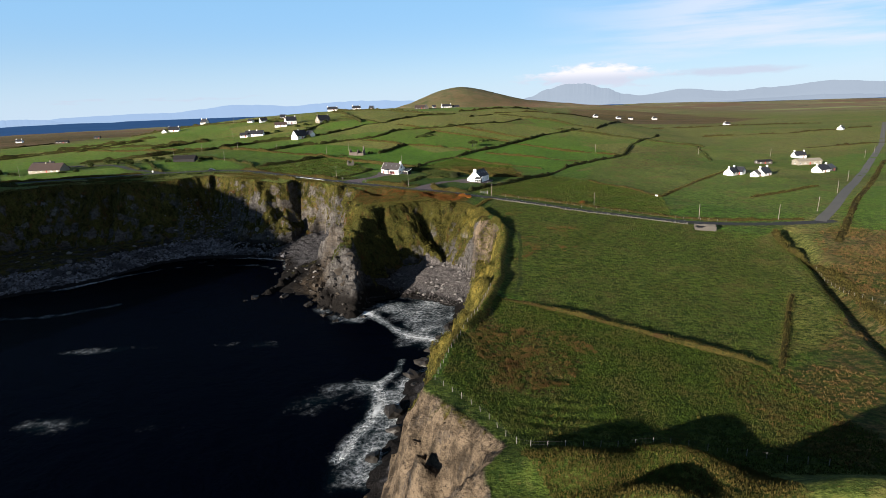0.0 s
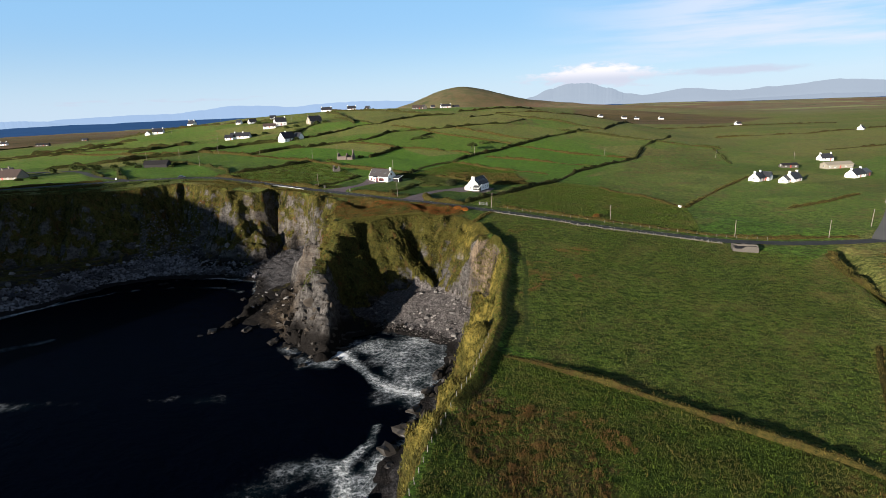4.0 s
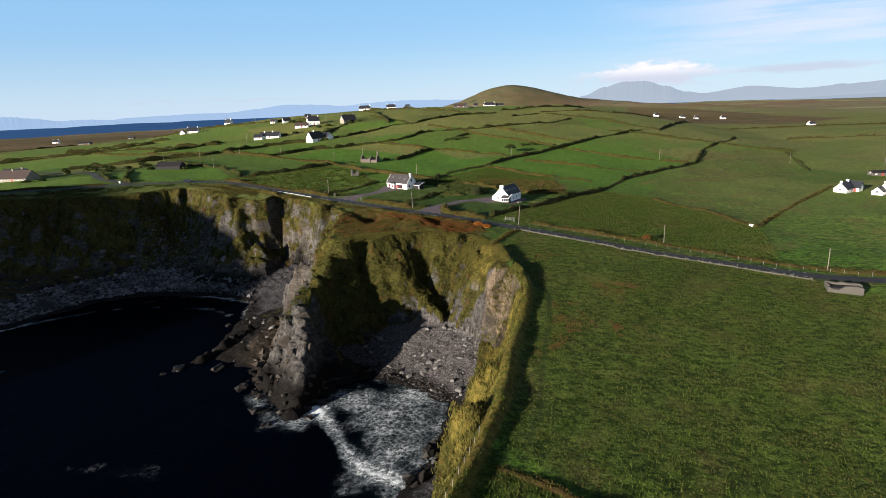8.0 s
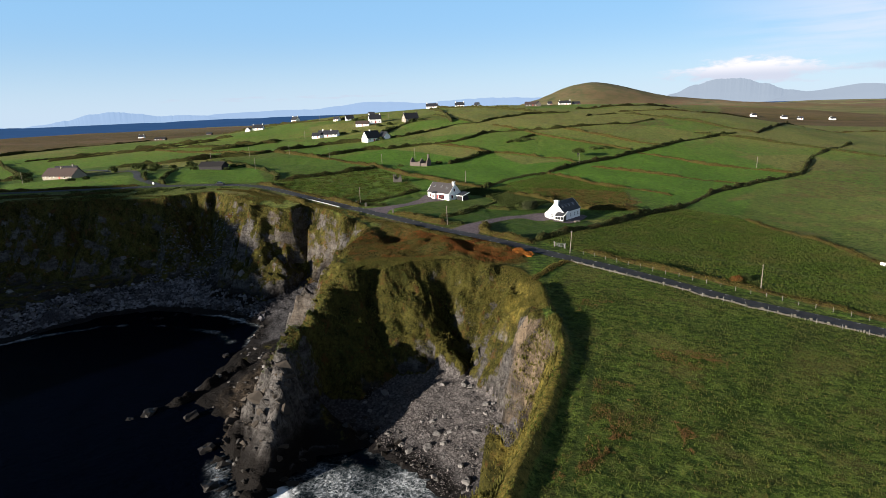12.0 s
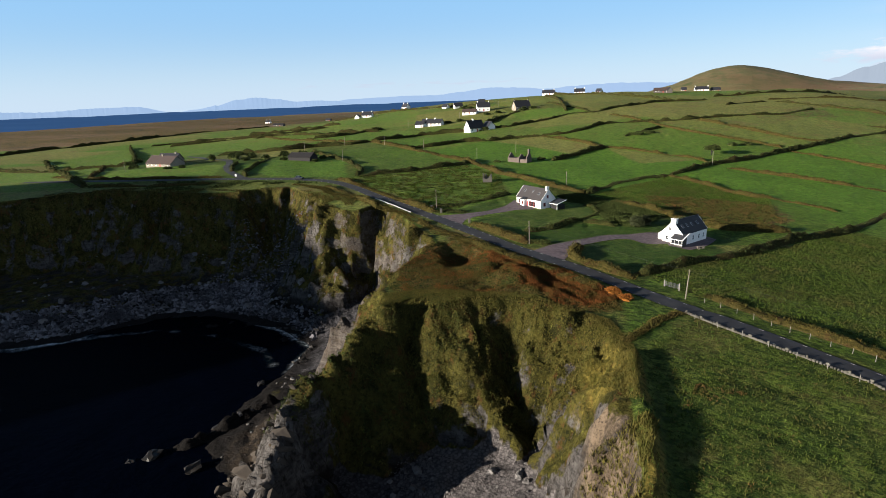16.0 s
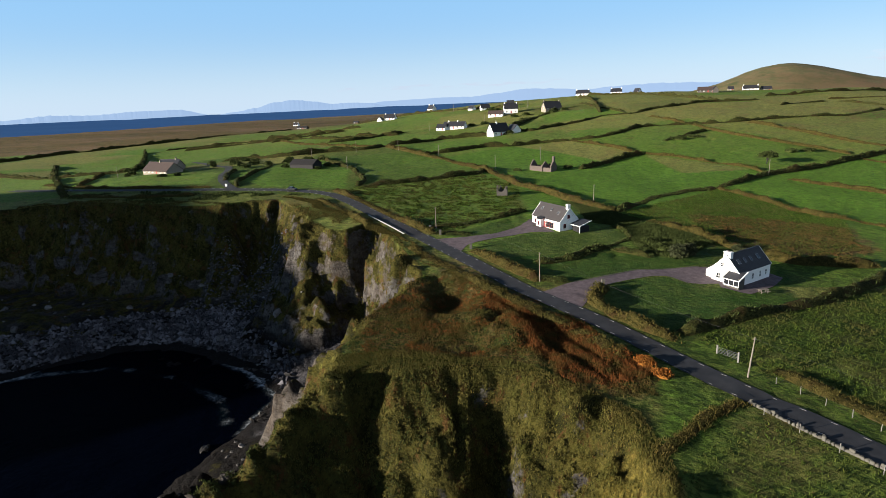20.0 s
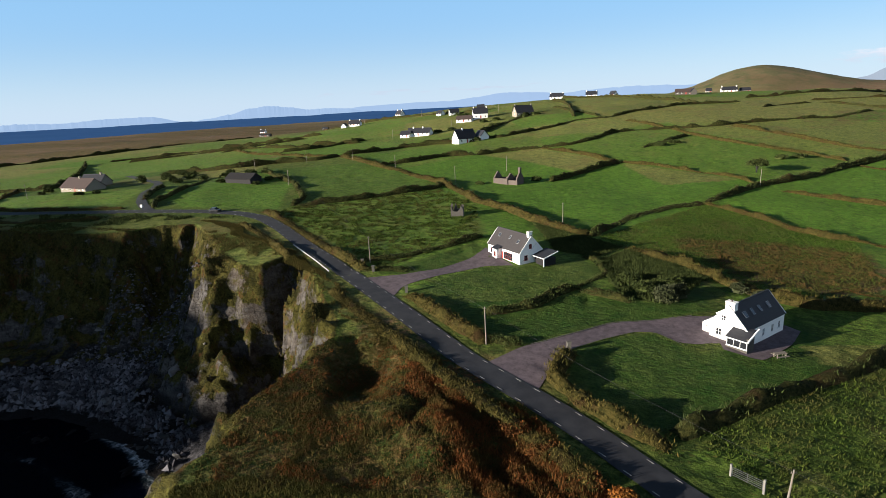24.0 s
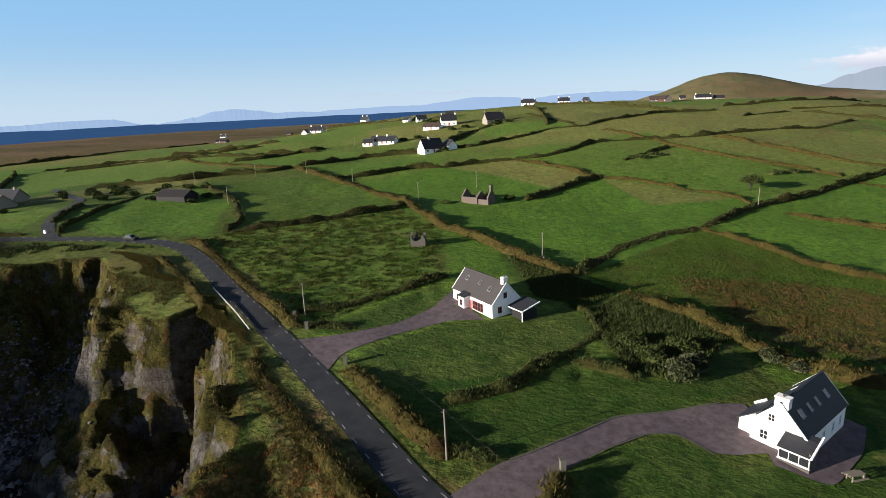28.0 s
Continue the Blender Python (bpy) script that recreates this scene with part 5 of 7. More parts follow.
bank([(-117, 620), (-84.2, 578), (-61.9, 547)], 1.8, 1.0)
bank([(-48.5, 536), (-34, 520), (-21, 504)], 1.6, 1.0, **dry_bank)
bank([(28.9, 593), (41.4, 611), (58.9, 625.6)], 2.4, 1.4)
bank([(-136, 504), (-133.8, 546.7), (-126, 584)], 5, 2.0)
bank([(-105.5, 431.4), (-93.1, 444), (-77.6, 450.8)], 2.6, 1.6)
bank([(-534.7, 518), (-518.7, 547), (-505.7, 581.8), (-476.2, 602.7), (-461.8, 643.9)], 2.5, 1.0)
bank([(-383, 522.6), (-350.3, 538), (-318.5, 548.2), (-296.9, 552.8)], 3.2, 2.0)
bank([(-432.4, 452.8), (-417, 474.6), (-396.4, 494.4), (-364.4, 505.9)], 2.8, 1.6)
bank([(-364.4, 505.9), (-297.7, 466.9), (-254.1, 449), (-210.9, 432.9), (-190.5, 430.8)], 2.6, 1.2, **dry_bank)
bank([(-261, 461.2), (-246.7, 473), (-237.7, 492.8), (-227.5, 513.5)], 3.0, 1.9)
bank([(-270.5, 372.7), (-254.8, 382.4), (-230.7, 386.7), (-213.3, 406), (-193.3, 414.2), (-188.6, 428.4)], 4.0, 2.0)
bank([(-188.6, 428.4), (-163.3, 410.3), (-142.1, 395), (-127.8, 388.1), (-109.2, 374.4), (-93.6, 365), (-64.2, 334.2), (-50.8, 327.8), (-39.7, 317.7), (-30.1, 311.5), (-21.5, 305.7)], 3.0, 1.4, label="long earth bank with rusty dry growth", material=bank_mat)
bank([(-190.5, 430.8), (-177.5, 448.4), (-168.5, 466.2), (-153, 474.5), (-125.5, 475.6)], 3.0, 1.8)
bank([(-144, 398), (-133.3, 406.7), (-120, 425.7), (-105.5, 431.4)], 2.8, 1.6)
bank([(-195, 373), (-173.4, 359), (-154.7, 348.4), (-128, 322), (-124, 311)], 2.8, 1.4)
bank([(-123, 310.9), (-111.6, 322.6), (-100.1, 336.2), (-88.7, 353.2), (-93.6, 365)], 2.8, 1.5)
bank([(-127, 300.8), (-115, 294.8), (-100, 285.6), (-80, 273.4), (-62.8, 263.6)], 2.4, 1.3, tufts=4, **dry_bank)
bank([(-62.6, 263.9), (-57.0, 266.0), (-53, 266.5)], 2.6, 1.4, tufts=4)
bank([(-45.6, 253.4), (-42.4, 251.2), (-34.2, 245.8), (-28.2, 241.8), (-23.4, 239.2)], 2.4, 1.3, tufts=5, **dry_bank)
bank([(-66.5, 269), (-58.7, 276.5), (-54, 284), (-47.4, 296)], 2.4, 1.2)
bank([(-123, 286), (-106, 277.5), (-93, 269.5), (-86, 265.2)], 2.2, 1.0, tufts=4, **dry_bank)
bank([(-62.5, 250.6), (-57, 246.8), (-47.2, 240.8), (-38.8, 235.6), (-27.6, 228.0), (-14, 220.4), (-5.6, 215.6), (0, 211.6)], 2.6, 1.0, tufts=6, **dry_bank)
bank([(-10.7, 300), (-4.3, 296), (2.8, 292), (9, 286), (13.4, 282.4), (17.3, 279), (24, 277), (33, 281), (42, 286)], 3.0, 1.6, tufts=3, **dry_bank)
bank([(-21.4, 306), (-14.3, 333), (-5.4, 349), (3.8, 357.9)], 2.8, 1.5)
bank([(3.8, 357.9), (12.7, 352.2), (21.4, 344.8), (27.3, 337.5), (34.5, 333.7), (41.1, 332.8), (60, 322)], 1.6, 1.0, **dry_bank)
bank([(-28, 250), (-25, 253.3), (-21.3, 256.3), (-18.5, 264), (-15.9, 269)], 2.6, 1.3, tufts=4)
bank([(-15.9, 269), (-11.7, 278.8), (-15, 286.6), (-19, 288.8)], 1.4, 0.7)
bank([(-14.9, 267.5), (-9.3, 266.4), (-4.7, 265)], 1.6, 1.2, tufts=5)
bank([(-24.2, 240.8), (-21, 240.2), (-18.2, 240.8)], 2.2, 1.4, tufts=6)
bank([(-10.4, 240.5), (-10.6, 232.0), (-6, 228.2), (-0.4, 224.6), (5.6, 222.4)], 2.4, 1.4, tufts=5, **dry_bank)
bank([(6.2, 225.2), (10.7, 231.2), (18.1, 240.7), (28.9, 254.2), (41.7, 275), (59, 297), (79.4, 334.9), (106.6, 367.9), (141.5, 408.4), (170.2, 474.8), (225, 554)], 2.6, 1.4, tufts=1.2)
bank([(20, 218.5), (25.2, 216), (32.2, 211.5), (48.9, 204.0), (71.4, 193.8), (89.8, 183.5), (107.7, 177.5), (140, 177)], 2.4, 0.8, tufts=4, **dry_bank)
bank([(80.2, 286.9), (94.7, 257.4), (102, 231), (137.6, 277.4), (187.3, 337)], 1.8, 0.7, **dry_bank)
bank([(231, 476), (218.8, 434.8), (204.7, 393.2)], 2.4, 1.2)
bank([(161.5, 564.6), (207, 654), (300, 860)], 3.2, 1.6)
bank([(7.0, 90.0), (14.6, 85.8), (24.7, 78.8), (34.7, 71.2), (43.4, 64), (51.4, 58.1), (55.8, 53)], 1.2, 0.85, tufts=2, rag=0.35, material=bank_mat, tuft_mat=blade_dry, label="low earth bank with dry yellow grass across the pasture")
bank([(57.6, 53), (65.2, 64.4), (80.3, 87.7), (85.6, 94.9)], 1.2, 0.85, tufts=2, rag=0.35, material=bank_mat, tuft_mat=blade_dry, label="low earth bank with dry yellow grass across the pasture")
bank([(7.4, 191.2), (9.9, 196.4), (12.4, 202.3), (15.6, 207)], 1.6, 1.0, tufts=5, **dry_bank)
bank([(130.9, 142.9), (150, 166), (183.9, 208), (233, 264.7), (330, 380)], 3.2, 1.2, tufts=1, **dry_bank)
bank([(117, 157.8), (110.6, 137.9), (111.8, 121), (102.9, 94.7), (96, 74)], 2.6, 1.5, tufts=4, **dry_bank)
bank([(-236, 262), (-214, 262), (-190, 268), (-176, 276)], 3.0, 0.9, tufts=2, **dry_bank)
bank([(-300, 285), (-262, 279), (-228, 279), (-200, 285), (-183, 290)], 2.6, 0.9, **dry_bank)
bank([(-262, 279), (-283, 300), (-310, 322)], 2.8, 1.3, **dry_bank)
bank([(-440, 366), (-380, 332), (-328.7, 306.1), (-266.1, 274.2), (-235, 259.4)], 3.6, 2.0)
bank([(-340, 312), (-316, 322.6), (-297, 332)], 2.6, 1.8)
bank([(-440, 320), (-390, 318), (-340, 312)], 3.0, 2.0)
bank([(-297, 332), (-330, 358), (-380, 396), (-438, 437)], 3.0, 2.0)
bank([(-560, 380), (-556, 428), (-520, 500), (-500, 560)], 4.0, 2.4)
bank([(-408, 452), (-372, 482), (-340, 500), (-300, 537)], 3.0, 1.9)
bank([(-336, 480), (-321, 491), (-269, 487), (-224, 501)], 3.0, 1.9)
bank([(-180, 620), (-230, 640), (-300, 655), (-380, 660)], 3.0, 2.0)
bank([(-86, 560), (-110, 640), (-140, 700)], 3.0, 2.0)
bank([(-10, 612), (-40, 660), (-90, 720), (-140, 735)], 3.0, 2.0)
bank([(20, 660), (60, 690), (110, 740), (150, 800)], 3.0, 1.8)
bank([(28, 384), (48, 379), (65, 372), (82, 366), (104, 365.5)], 1.8, 1.1, **dry_bank)
bank([(57, 440), (76, 429), (92, 414), (140, 407)], 1.8, 1.1, **dry_bank)
bank([(11, 512), (33, 495), (61, 473), (80, 470)], 2.0, 1.2, **dry_bank)
bank([(145, 226), (170, 238), (201, 260)], 1.4, 0.8, **dry_bank)
bank([(110, 540), (170, 520), (240, 480)], 2.6, 1.4)
bank([(64, 625), (120, 600), (162, 566)], 2.6, 1.5)
bank([(-190, 303), (-202, 316), (-212, 330)], 2.0, 1.2)
bank([(-172, 293.5), (-180, 300), (-184, 308), (-200, 336), (-208, 350)], 2.4, 1.3)
for a, b2, c in (((300, 620), (420, 640), (560, 700)), ((240, 740), (420, 800), (600, 860)), ((330, 480), (460, 520), (620, 560)), ((60, 640), (150, 690), (220, 760))):
    bank([a, b2, c], 3.0, 1.2, **dry_bank)

# roadside wall of pale stones, stone by stone
wall_line, wall_nor, wall_s = resample([(16.9, 207.2), (21.4, 204.6), (27.2, 201.6), (40.8, 195), (54.7, 187.6), (73.2, 180.2), (90, 171.8)], 0.5)
road_wall = tagged(new("roadside_wall"), "low roadside wall of pale weathered stones", "stone wall")
road_wall.location = (16.9, 207.2, height_at(16.9, 207.2))
stone_meshes = []
for k in range(5):
    bm = bmesh.new()
    bmesh.ops.create_cube(bm, size=1)
    bmesh.ops.bevel(bm, geom=bm.edges[:], offset=0.16, segments=1, affect="EDGES")
    for v in bm.verts:
        v.co += Vector((noise.noise(v.co * 2 + Vector((k, 0, 0))), noise.noise(v.co * 2 + Vector((0, k, 5))), noise.noise(v.co * 2 + Vector((9, 0, k))))) * 0.18
    sm = bpy.data.meshes.new("stone")
    bm.to_mesh(sm)
    bm.free()
    sm.materials.append(pale_stone)
    stone_meshes.append(sm)
rs = random.Random(5)
place = Matrix.Translation(-road_wall.location)
for k in range(len(wall_s)):
    x, y = wall_line[k]
    turn = math.degrees(math.atan2(-wall_nor[k][0], wall_nor[k][1]))
    for course in range(1 if k % 6 else 2):
        tall = rs.uniform(0.25, 0.55) if course == 0 else 0.35
        ob = new("stone", stone_meshes[rs.randrange(5)])
        ob.parent = road_wall
        ob.matrix_basis = place @ pose(x, y, height_at(x, y) + (0.14 if course == 0 else 0.48), rs.uniform(-8, 8), rs.uniform(-8, 8), turn + rs.uniform(-12, 12)) @ Matrix.Diagonal((rs.uniform(0.25, 0.6), rs.uniform(0.3, 0.5), tall, 1))


# ---- houses ----
def box(bm, x0, x1, y0, y1, z0, z1):
    v = [bm.verts.new(p) for p in ((x0, y0, z0), (x1, y0, z0), (x1, y1, z0), (x0, y1, z0), (x0, y0, z1), (x1, y0, z1), (x1, y1, z1), (x0, y1, z1))]
    for f in ((3, 2, 1, 0), (4, 5, 6, 7), (0, 1, 5, 4), (1, 2, 6, 5), (2, 3, 7, 6), (3, 0, 4, 7)):
        bm.faces.new([v[i] for i in f])


def boxes(*sets):
    bm = bmesh.new()
    for s in sets:
        box(bm, *s)
    return bm


def slab(corners, thick):
    """A sloping slab from four top corners."""
    bm = bmesh.new()
    c = [Vector(p) for p in corners]
    n = (c[1] - c[0]).cross(c[3] - c[0]).normalized()
    if n.z < 0:
        n = -n
    top, low = [bm.verts.new(p) for p in c], [bm.verts.new(p - n * thick) for p in c]
    bm.faces.new(top), bm.faces.new(low[::-1])
    for i in range(4):
        j = (i + 1) % 4
        bm.faces.new((top[i], low[i], low[j], top[j]))
    bmesh.ops.recalc_face_normals(bm, faces=bm.faces[:])
    return bm


def gabled(root, x0, x1, y0, y1, eaves, ridge, wall, roof, base=-1.2, over=0.18, barge=None, name="wall"):
    """Walls with two gables (ridge along x) and two roof slopes."""
    ym = (y0 + y1) / 2
    bm = bmesh.new()
    pts = [(x0, y0, base), (x1, y0, base), (x1, y1, base), (x0, y1, base), (x0, y0, eaves), (x1, y0, eaves), (x1, y1, eaves), (x0, y1, eaves), (x0, ym, ridge), (x1, ym, ridge)]
    v = [bm.verts.new(p) for p in pts]
    for f in ((0, 1, 5, 4), (2, 3, 7, 6), (1, 2, 6, 9, 5), (3, 0, 4, 8, 7), (4, 5, 9, 8), (6, 7, 8, 9), (3, 2, 1, 0)):
        bm.faces.new([v[i] for i in f])
    part(name, bm, wall, root)
    k = (ridge - eaves) / (ym - y0)
    for s, ye in ((-1, y0 - over), (1, y1 + over)):
        ze = eaves - over * k + 0.14
        slope = part("roof_slope", slab([(x0 - over, ye, ze), (x1 + over, ye, ze), (x1 + over, ym, ridge + 0.14), (x0 - over, ym, ridge + 0.14)], 0.12), roof, root)
        if barge:
            for xe in (x0 - over - 0.05, x1 + over - 0.07):
                part("bargeboard", slab([(xe, ye, ze + 0.03), (xe + 0.12, ye, ze + 0.03), (xe + 0.12, ym, ridge + 0.17), (xe, ym, ridge + 0.17)], 0.24), barge, slope)
    part("ridge_cap", boxes((x0 - over, x1 + over, ym - 0.14, ym + 0.14, ridge + 0.06, ridge + 0.2)), roof, root)


def window(root, m, w, h, frame_mat=None, bars=(1, 1), sill=True, name="window"):
    """A framed window on a wall; m puts it with its face towards -y."""
    frame_mat = frame_mat or white_frame
    t = 0.07
    bm = boxes((-w / 2, w / 2, -0.05, 0.03, h - t, h), (-w / 2, w / 2, -0.05, 0.03, 0, t), (-w / 2, -w / 2 + t, -0.05, 0.03, t, h - t), (w / 2 - t, w / 2, -0.05, 0.03, t, h - t))
    for i in range(1, bars[0] + 1):
        u = -w / 2 + w * i / (bars[0] + 1)
        box(bm, u - 0.025, u + 0.025, -0.045, 0.03, t, h - t)
    for i in range(1, bars[1] + 1):
        u = h * i / (bars[1] + 1)
        box(bm, -w / 2 + t, w / 2 - t, -0.04, 0.03, u - 0.02, u + 0.02)
    f = part(name, bm, frame_mat, root)
    f.matrix_basis = m
    part("pane", boxes((-w / 2 + 0.02, w / 2 - 0.02, -0.015, 0.02, 0.02, h - 0.02)), glass, f)
    if sill:
        part("sill", boxes((-w / 2 - 0.08, w / 2 + 0.08, -0.14, 0.02, -0.08, -0.004)), white_frame, f)
    return f


def chimney(root, x, y, top, w=0.75, d=1.0, low=3.0, mat=None, pots=2):
    c = part("chimney", boxes((x - w / 2, x + w / 2, y - d / 2, y + d / 2, low, top - 0.1), (x - w / 2 - 0.06, x + w / 2 + 0.06, y - d / 2 - 0.06, y + d / 2 + 0.06, top - 0.18, top)), mat or white, root)
    for i in range(pots):
        bm = bmesh.new()
        bmesh.ops.create_cone(bm, cap_ends=True, segments=10, radius1=0.13, radius2=0.1, depth=0.36, matrix=Matrix.Translation((x, y + (i - (pots - 1) / 2) * 0.36, top + 0.16)))
        part("chimney_pot", bm, tile_brown, c)


def face(side, along, z, x0, x1, y0, y1):
    """Where a window sits: 's' and 'n' are the long sides, 'w' and 'e' the gables."""
    if side == "s":
        return pose(along, y0, z)
    if side == "n":
        return pose(along, y1, z, 0, 0, 180)
    if side == "w":
        return pose(x0, along, z, 0, 0, -90)
    return pose(x1, along, z, 0, 0, 90)


def house(x, y, turn, length, depth, eaves, ridge, label, wall=None, roof=None, chimneys=(-1, 1), openings="auto", name="house", barge=None, z=None):
    root = tagged(new(name), label, name.replace("_", " "), "houses")
    root.matrix_world = pose(x, y, height_at(x, y) if z is None else z, 0, 0, turn)
    a, b = length / 2, depth / 2
    eaves *= 0.8
    gabled(root, -a, a, -b, b, eaves, ridge, wall or white, roof or slate, over=0.4, barge=barge)
    for side in chimneys:
        chimney(root, side * (a - 0.45), 0, ridge + 0.9, low=eaves + 0.5, mat=wall or white)
    if openings == "auto":
        n = max(2, int(length / 3.2))
        for i in range(n):
            u = -a + length * (i + 0.5) / n
            if i == n // 2:
                part("door", boxes((u - 0.48, u + 0.48, -b - 0.04, -b + 0.02, -0.1, 1.9)), red_frame, root)
            else:
                window(root, face("s", u, 0.7, -a, a, -b, b), 1.1, 1.1)
            if i % 2 == 0:
                window(root, face("n", u, 1.0, -a, a, -b, b), 1.0, 1.1)
        window(root, face("w", 0.0, 1.0, -a, a, -b, b), 1.0, 1.15)
        if ridge > 6:
            window(root, face("w", 0.0, eaves + 0.5, -a, a, -b, b), 0.9, 1.0)
            window(root, face("e", 0.0, eaves + 0.5, -a, a, -b, b), 0.9, 1.0)
    return root


def skylight(root, x, u, y_eave, eaves, ridge, half, w=0.8, l=1.15, south=True):
    """A roof window at x, a share u of the way up the slope."""
    k = math.atan2(ridge - eaves, half)
    s = -1 if south else 1
    yc, zc = s * half * (1 - u), eaves + (ridge - eaves) * u + 0.2
    f = part("skylight", boxes((-w / 2, w / 2, -l / 2, l / 2, -0.05, 0.06)), skylight_frame, root, "grey-framed roof window")
    f.matrix_basis = pose(x, yc, zc, math.degrees(k) * (1 if south else -1), 0, 0)
    part("pane", boxes((-w / 2 + 0.08, w / 2 - 0.08, -l / 2 + 0.08, l / 2 - 0.08, 0.02, 0.075)), sky_glass, f)


skylight_frame = simple("skylight_frame", (0.16, 0.165, 0.17), (0.24, 0.245, 0.25), 0.2, 0.5, 0.1, 0.005)
sky_glass = Mat("skylight_glass", 0.05)
sky_glass.bsdf.inputs["Specular IOR Level"].default_value = 0.6
sky_glass.color((0.035, 0.04, 0.05))
sky_glass = sky_glass.mat

# the cottage by the middle of the road: white, with a slate roof, a porch bay and red frames
c1 = tagged(new("cottage"), "white rendered cottage with dark slate roof and red window frames", "house", "houses")
c1.matrix_world = pose(-34.2, 284.2, 32.6, 0, 0, -34)
L, D, E, R = 6.3, 3.2, 2.9, 6.4
grey_slate = simple("weathered_grey_slate", (0.026, 0.023, 0.024), (0.050, 0.045, 0.046), 0.3, 0.7, 0.4, 0.02)
gabled(c1, -L, L, -D, D, E, R, white, grey_slate, barge=white_frame)
chimney(c1, L - 0.5, 0, R + 1.0, low=4.5, pots=1)
for x, u in ((-3.9, 0.6), (0.2, 0.62), (3.6, 0.5)):
    skylight(c1, x, u, -D, E, R, D, 0.55 if x == 0.2 else 0.85, 0.95)
window(c1, face("s", -4.6, 0.9, -L, L, -D, D), 0.9, 1.3, red_frame)
window(c1, face("e", -1.5, 0.9, -L, L, -D, D), 0.9, 1.25, red_frame)
window(c1, face("e", 1.5, 0.9, -L, L, -D, D), 0.9, 1.25, red_frame)
window(c1, face("e", -0.2, 3.5, -L, L, -D, D), 0.8, 1.1, red_frame)
window(c1, face("n", -2.5, 0.9, -L, L, -D, D), 1.0, 1.2, red_frame)
window(c1, face("n", 2.5, 0.9, -L, L, -D, D), 1.0, 1.2, red_frame)
part("front_bay", boxes((-2.6, -0.7, -D - 1.3, -D + 0.1, -1.2, 2.75)), white, c1)
part("bay_roof", slab([(-2.8, -D - 1.5, 2.75), (-0.5, -D - 1.5, 2.75), (-0.5, -D + 0.4, 3.35), (-2.8, -D + 0.4, 3.35)], 0.12), slate, c1)
f = window(c1, pose(-1.65, -D - 1.3, 0.9), 0.8, 1.2, red_frame)
window(c1, pose(1.9, -D, 0.5), 3.4, 1.7, red_frame, (3, 1), name="sunroom_window")
part("door", boxes((-0.5, 0.0, -D - 0.05, -D + 0.02, -0.1, 2.1)), red_frame, c1)
part("paving", boxes((-3, 6.2, -D - 3.0, -D + 0.0, -0.6, 0.06)), gravel, c1)
part("shelter_wall", boxes((L + 0.9, L + 3.9, 0.6, 3.9, -1.5, 1.7)), dark_sheet, c1, "open dark timber shelter")
part("shelter_roof", slab([(L + 0.2, 0.2, 2.05), (L + 4.3, 0.2, 2.05), (L + 4.3, 4.2, 3.1), (L + 0.2, 4.2, 3.1)], 0.12), slate, c1)
part("shelter_post", boxes((L + 4.05, L + 4.2, 0.25, 0.4, -1.5, 1.95)), white_frame, c1)
part("shelter_bargeboard", slab([(L + 4.28, 0.15, 2.1), (L + 4.42, 0.15, 2.1), (L + 4.42, 4.25, 3.15), (L + 4.28, 4.25, 3.15)], 0.2), white_frame, c1)
part("shelter_fascia", boxes((L + 0.2, L + 4.3, 0.1, 0.2, 1.85, 2.02)), white_frame, c1)

# the taller cottage: white gable towards the road, dark roof with four roof windows, a glazed porch
c2 = tagged(new("cottage"), "tall white cottage with dark slate roof and glazed porch", "house", "houses")
c2.matrix_world = pose(14.3, 260.05, 30.0, 0, 0, 61)
L, D, E, R = 5.85, 3.0, 2.85, 6.05
gabled(c2, -L, L, -D, D, E, R, white, slate, barge=white_frame)
chimney(c2, -L + 0.5, 0.0, R + 0.75, 0.95, 1.5, 3.5, pots=1)
for x, w2 in ((-3.9, 0.85), (-1.7, 0.62), (0.5, 0.62), (3.2, 0.85)):
    skylight(c2, x, 0.5, -D, E, R, D, w2, 1.1)
for x in (-2.5, 2.2):
    skylight(c2, x, 0.5, D, E, R, D, 0.8, 1.1, False)
window(c2, face("w", 1.5, 0.85, -L, L, -D, D), 0.95, 1.2, white_frame, (1, 1))
window(c2, face("w", 0.85, 3.45, -L, L, -D, D), 0.8, 0.95, white_frame, (1, 1))
for x in (-0.8, 2.0, 4.2):
    window(c2, face("s", x, 0.7, -L, L, -D, D), 0.7, 1.3)
window(c2, face("e", 0, 0.9, -L, L, -D, D), 1.1, 1.2)
window(c2, face("e", 0, 3.5, -L, L, -D, D), 0.8, 1.0)
# lean-to under a lower roof along the north side
part("lean_to_wall", boxes((-L + 0.7, -L + 5.2, D - 0.1, D + 1.7, -1.2, 2.0)), white, c2)
part("lean_to_gable", slab([(-L + 0.7, D + 1.7, 2.05), (-L + 0.95, D + 1.7, 2.05), (-L + 0.95, D - 0.05, 3.3), (-L + 0.7, D - 0.05, 3.3)], 1.3), white, c2)
part("lean_to_roof", slab([(-L + 0.6, D + 1.95, 2.0), (-L + 5.3, D + 1.95, 2.0), (-L + 5.3, D - 0.9, 4.05), (-L + 0.6, D - 0.9, 4.05)], 0.14), slate, c2)
part("lean_to_parapet", slab([(-L + 5.1, D + 2.0, 2.3), (-L + 5.35, D + 2.0, 2.3), (-L + 5.35, D + 0.6, 3.3), (-L + 5.1, D + 0.6, 3.3)], 0.9), white, c2)
# glazed porch on the gable
px0, px1, py0, py1 = -L - 1.95, -L + 0.02, -D - 1.15, -0.9
part("porch_plinth", boxes((px0, px1, py0, py1, -1.4, 0.6)), grey_wall, c2, "grey stone plinth of the porch")
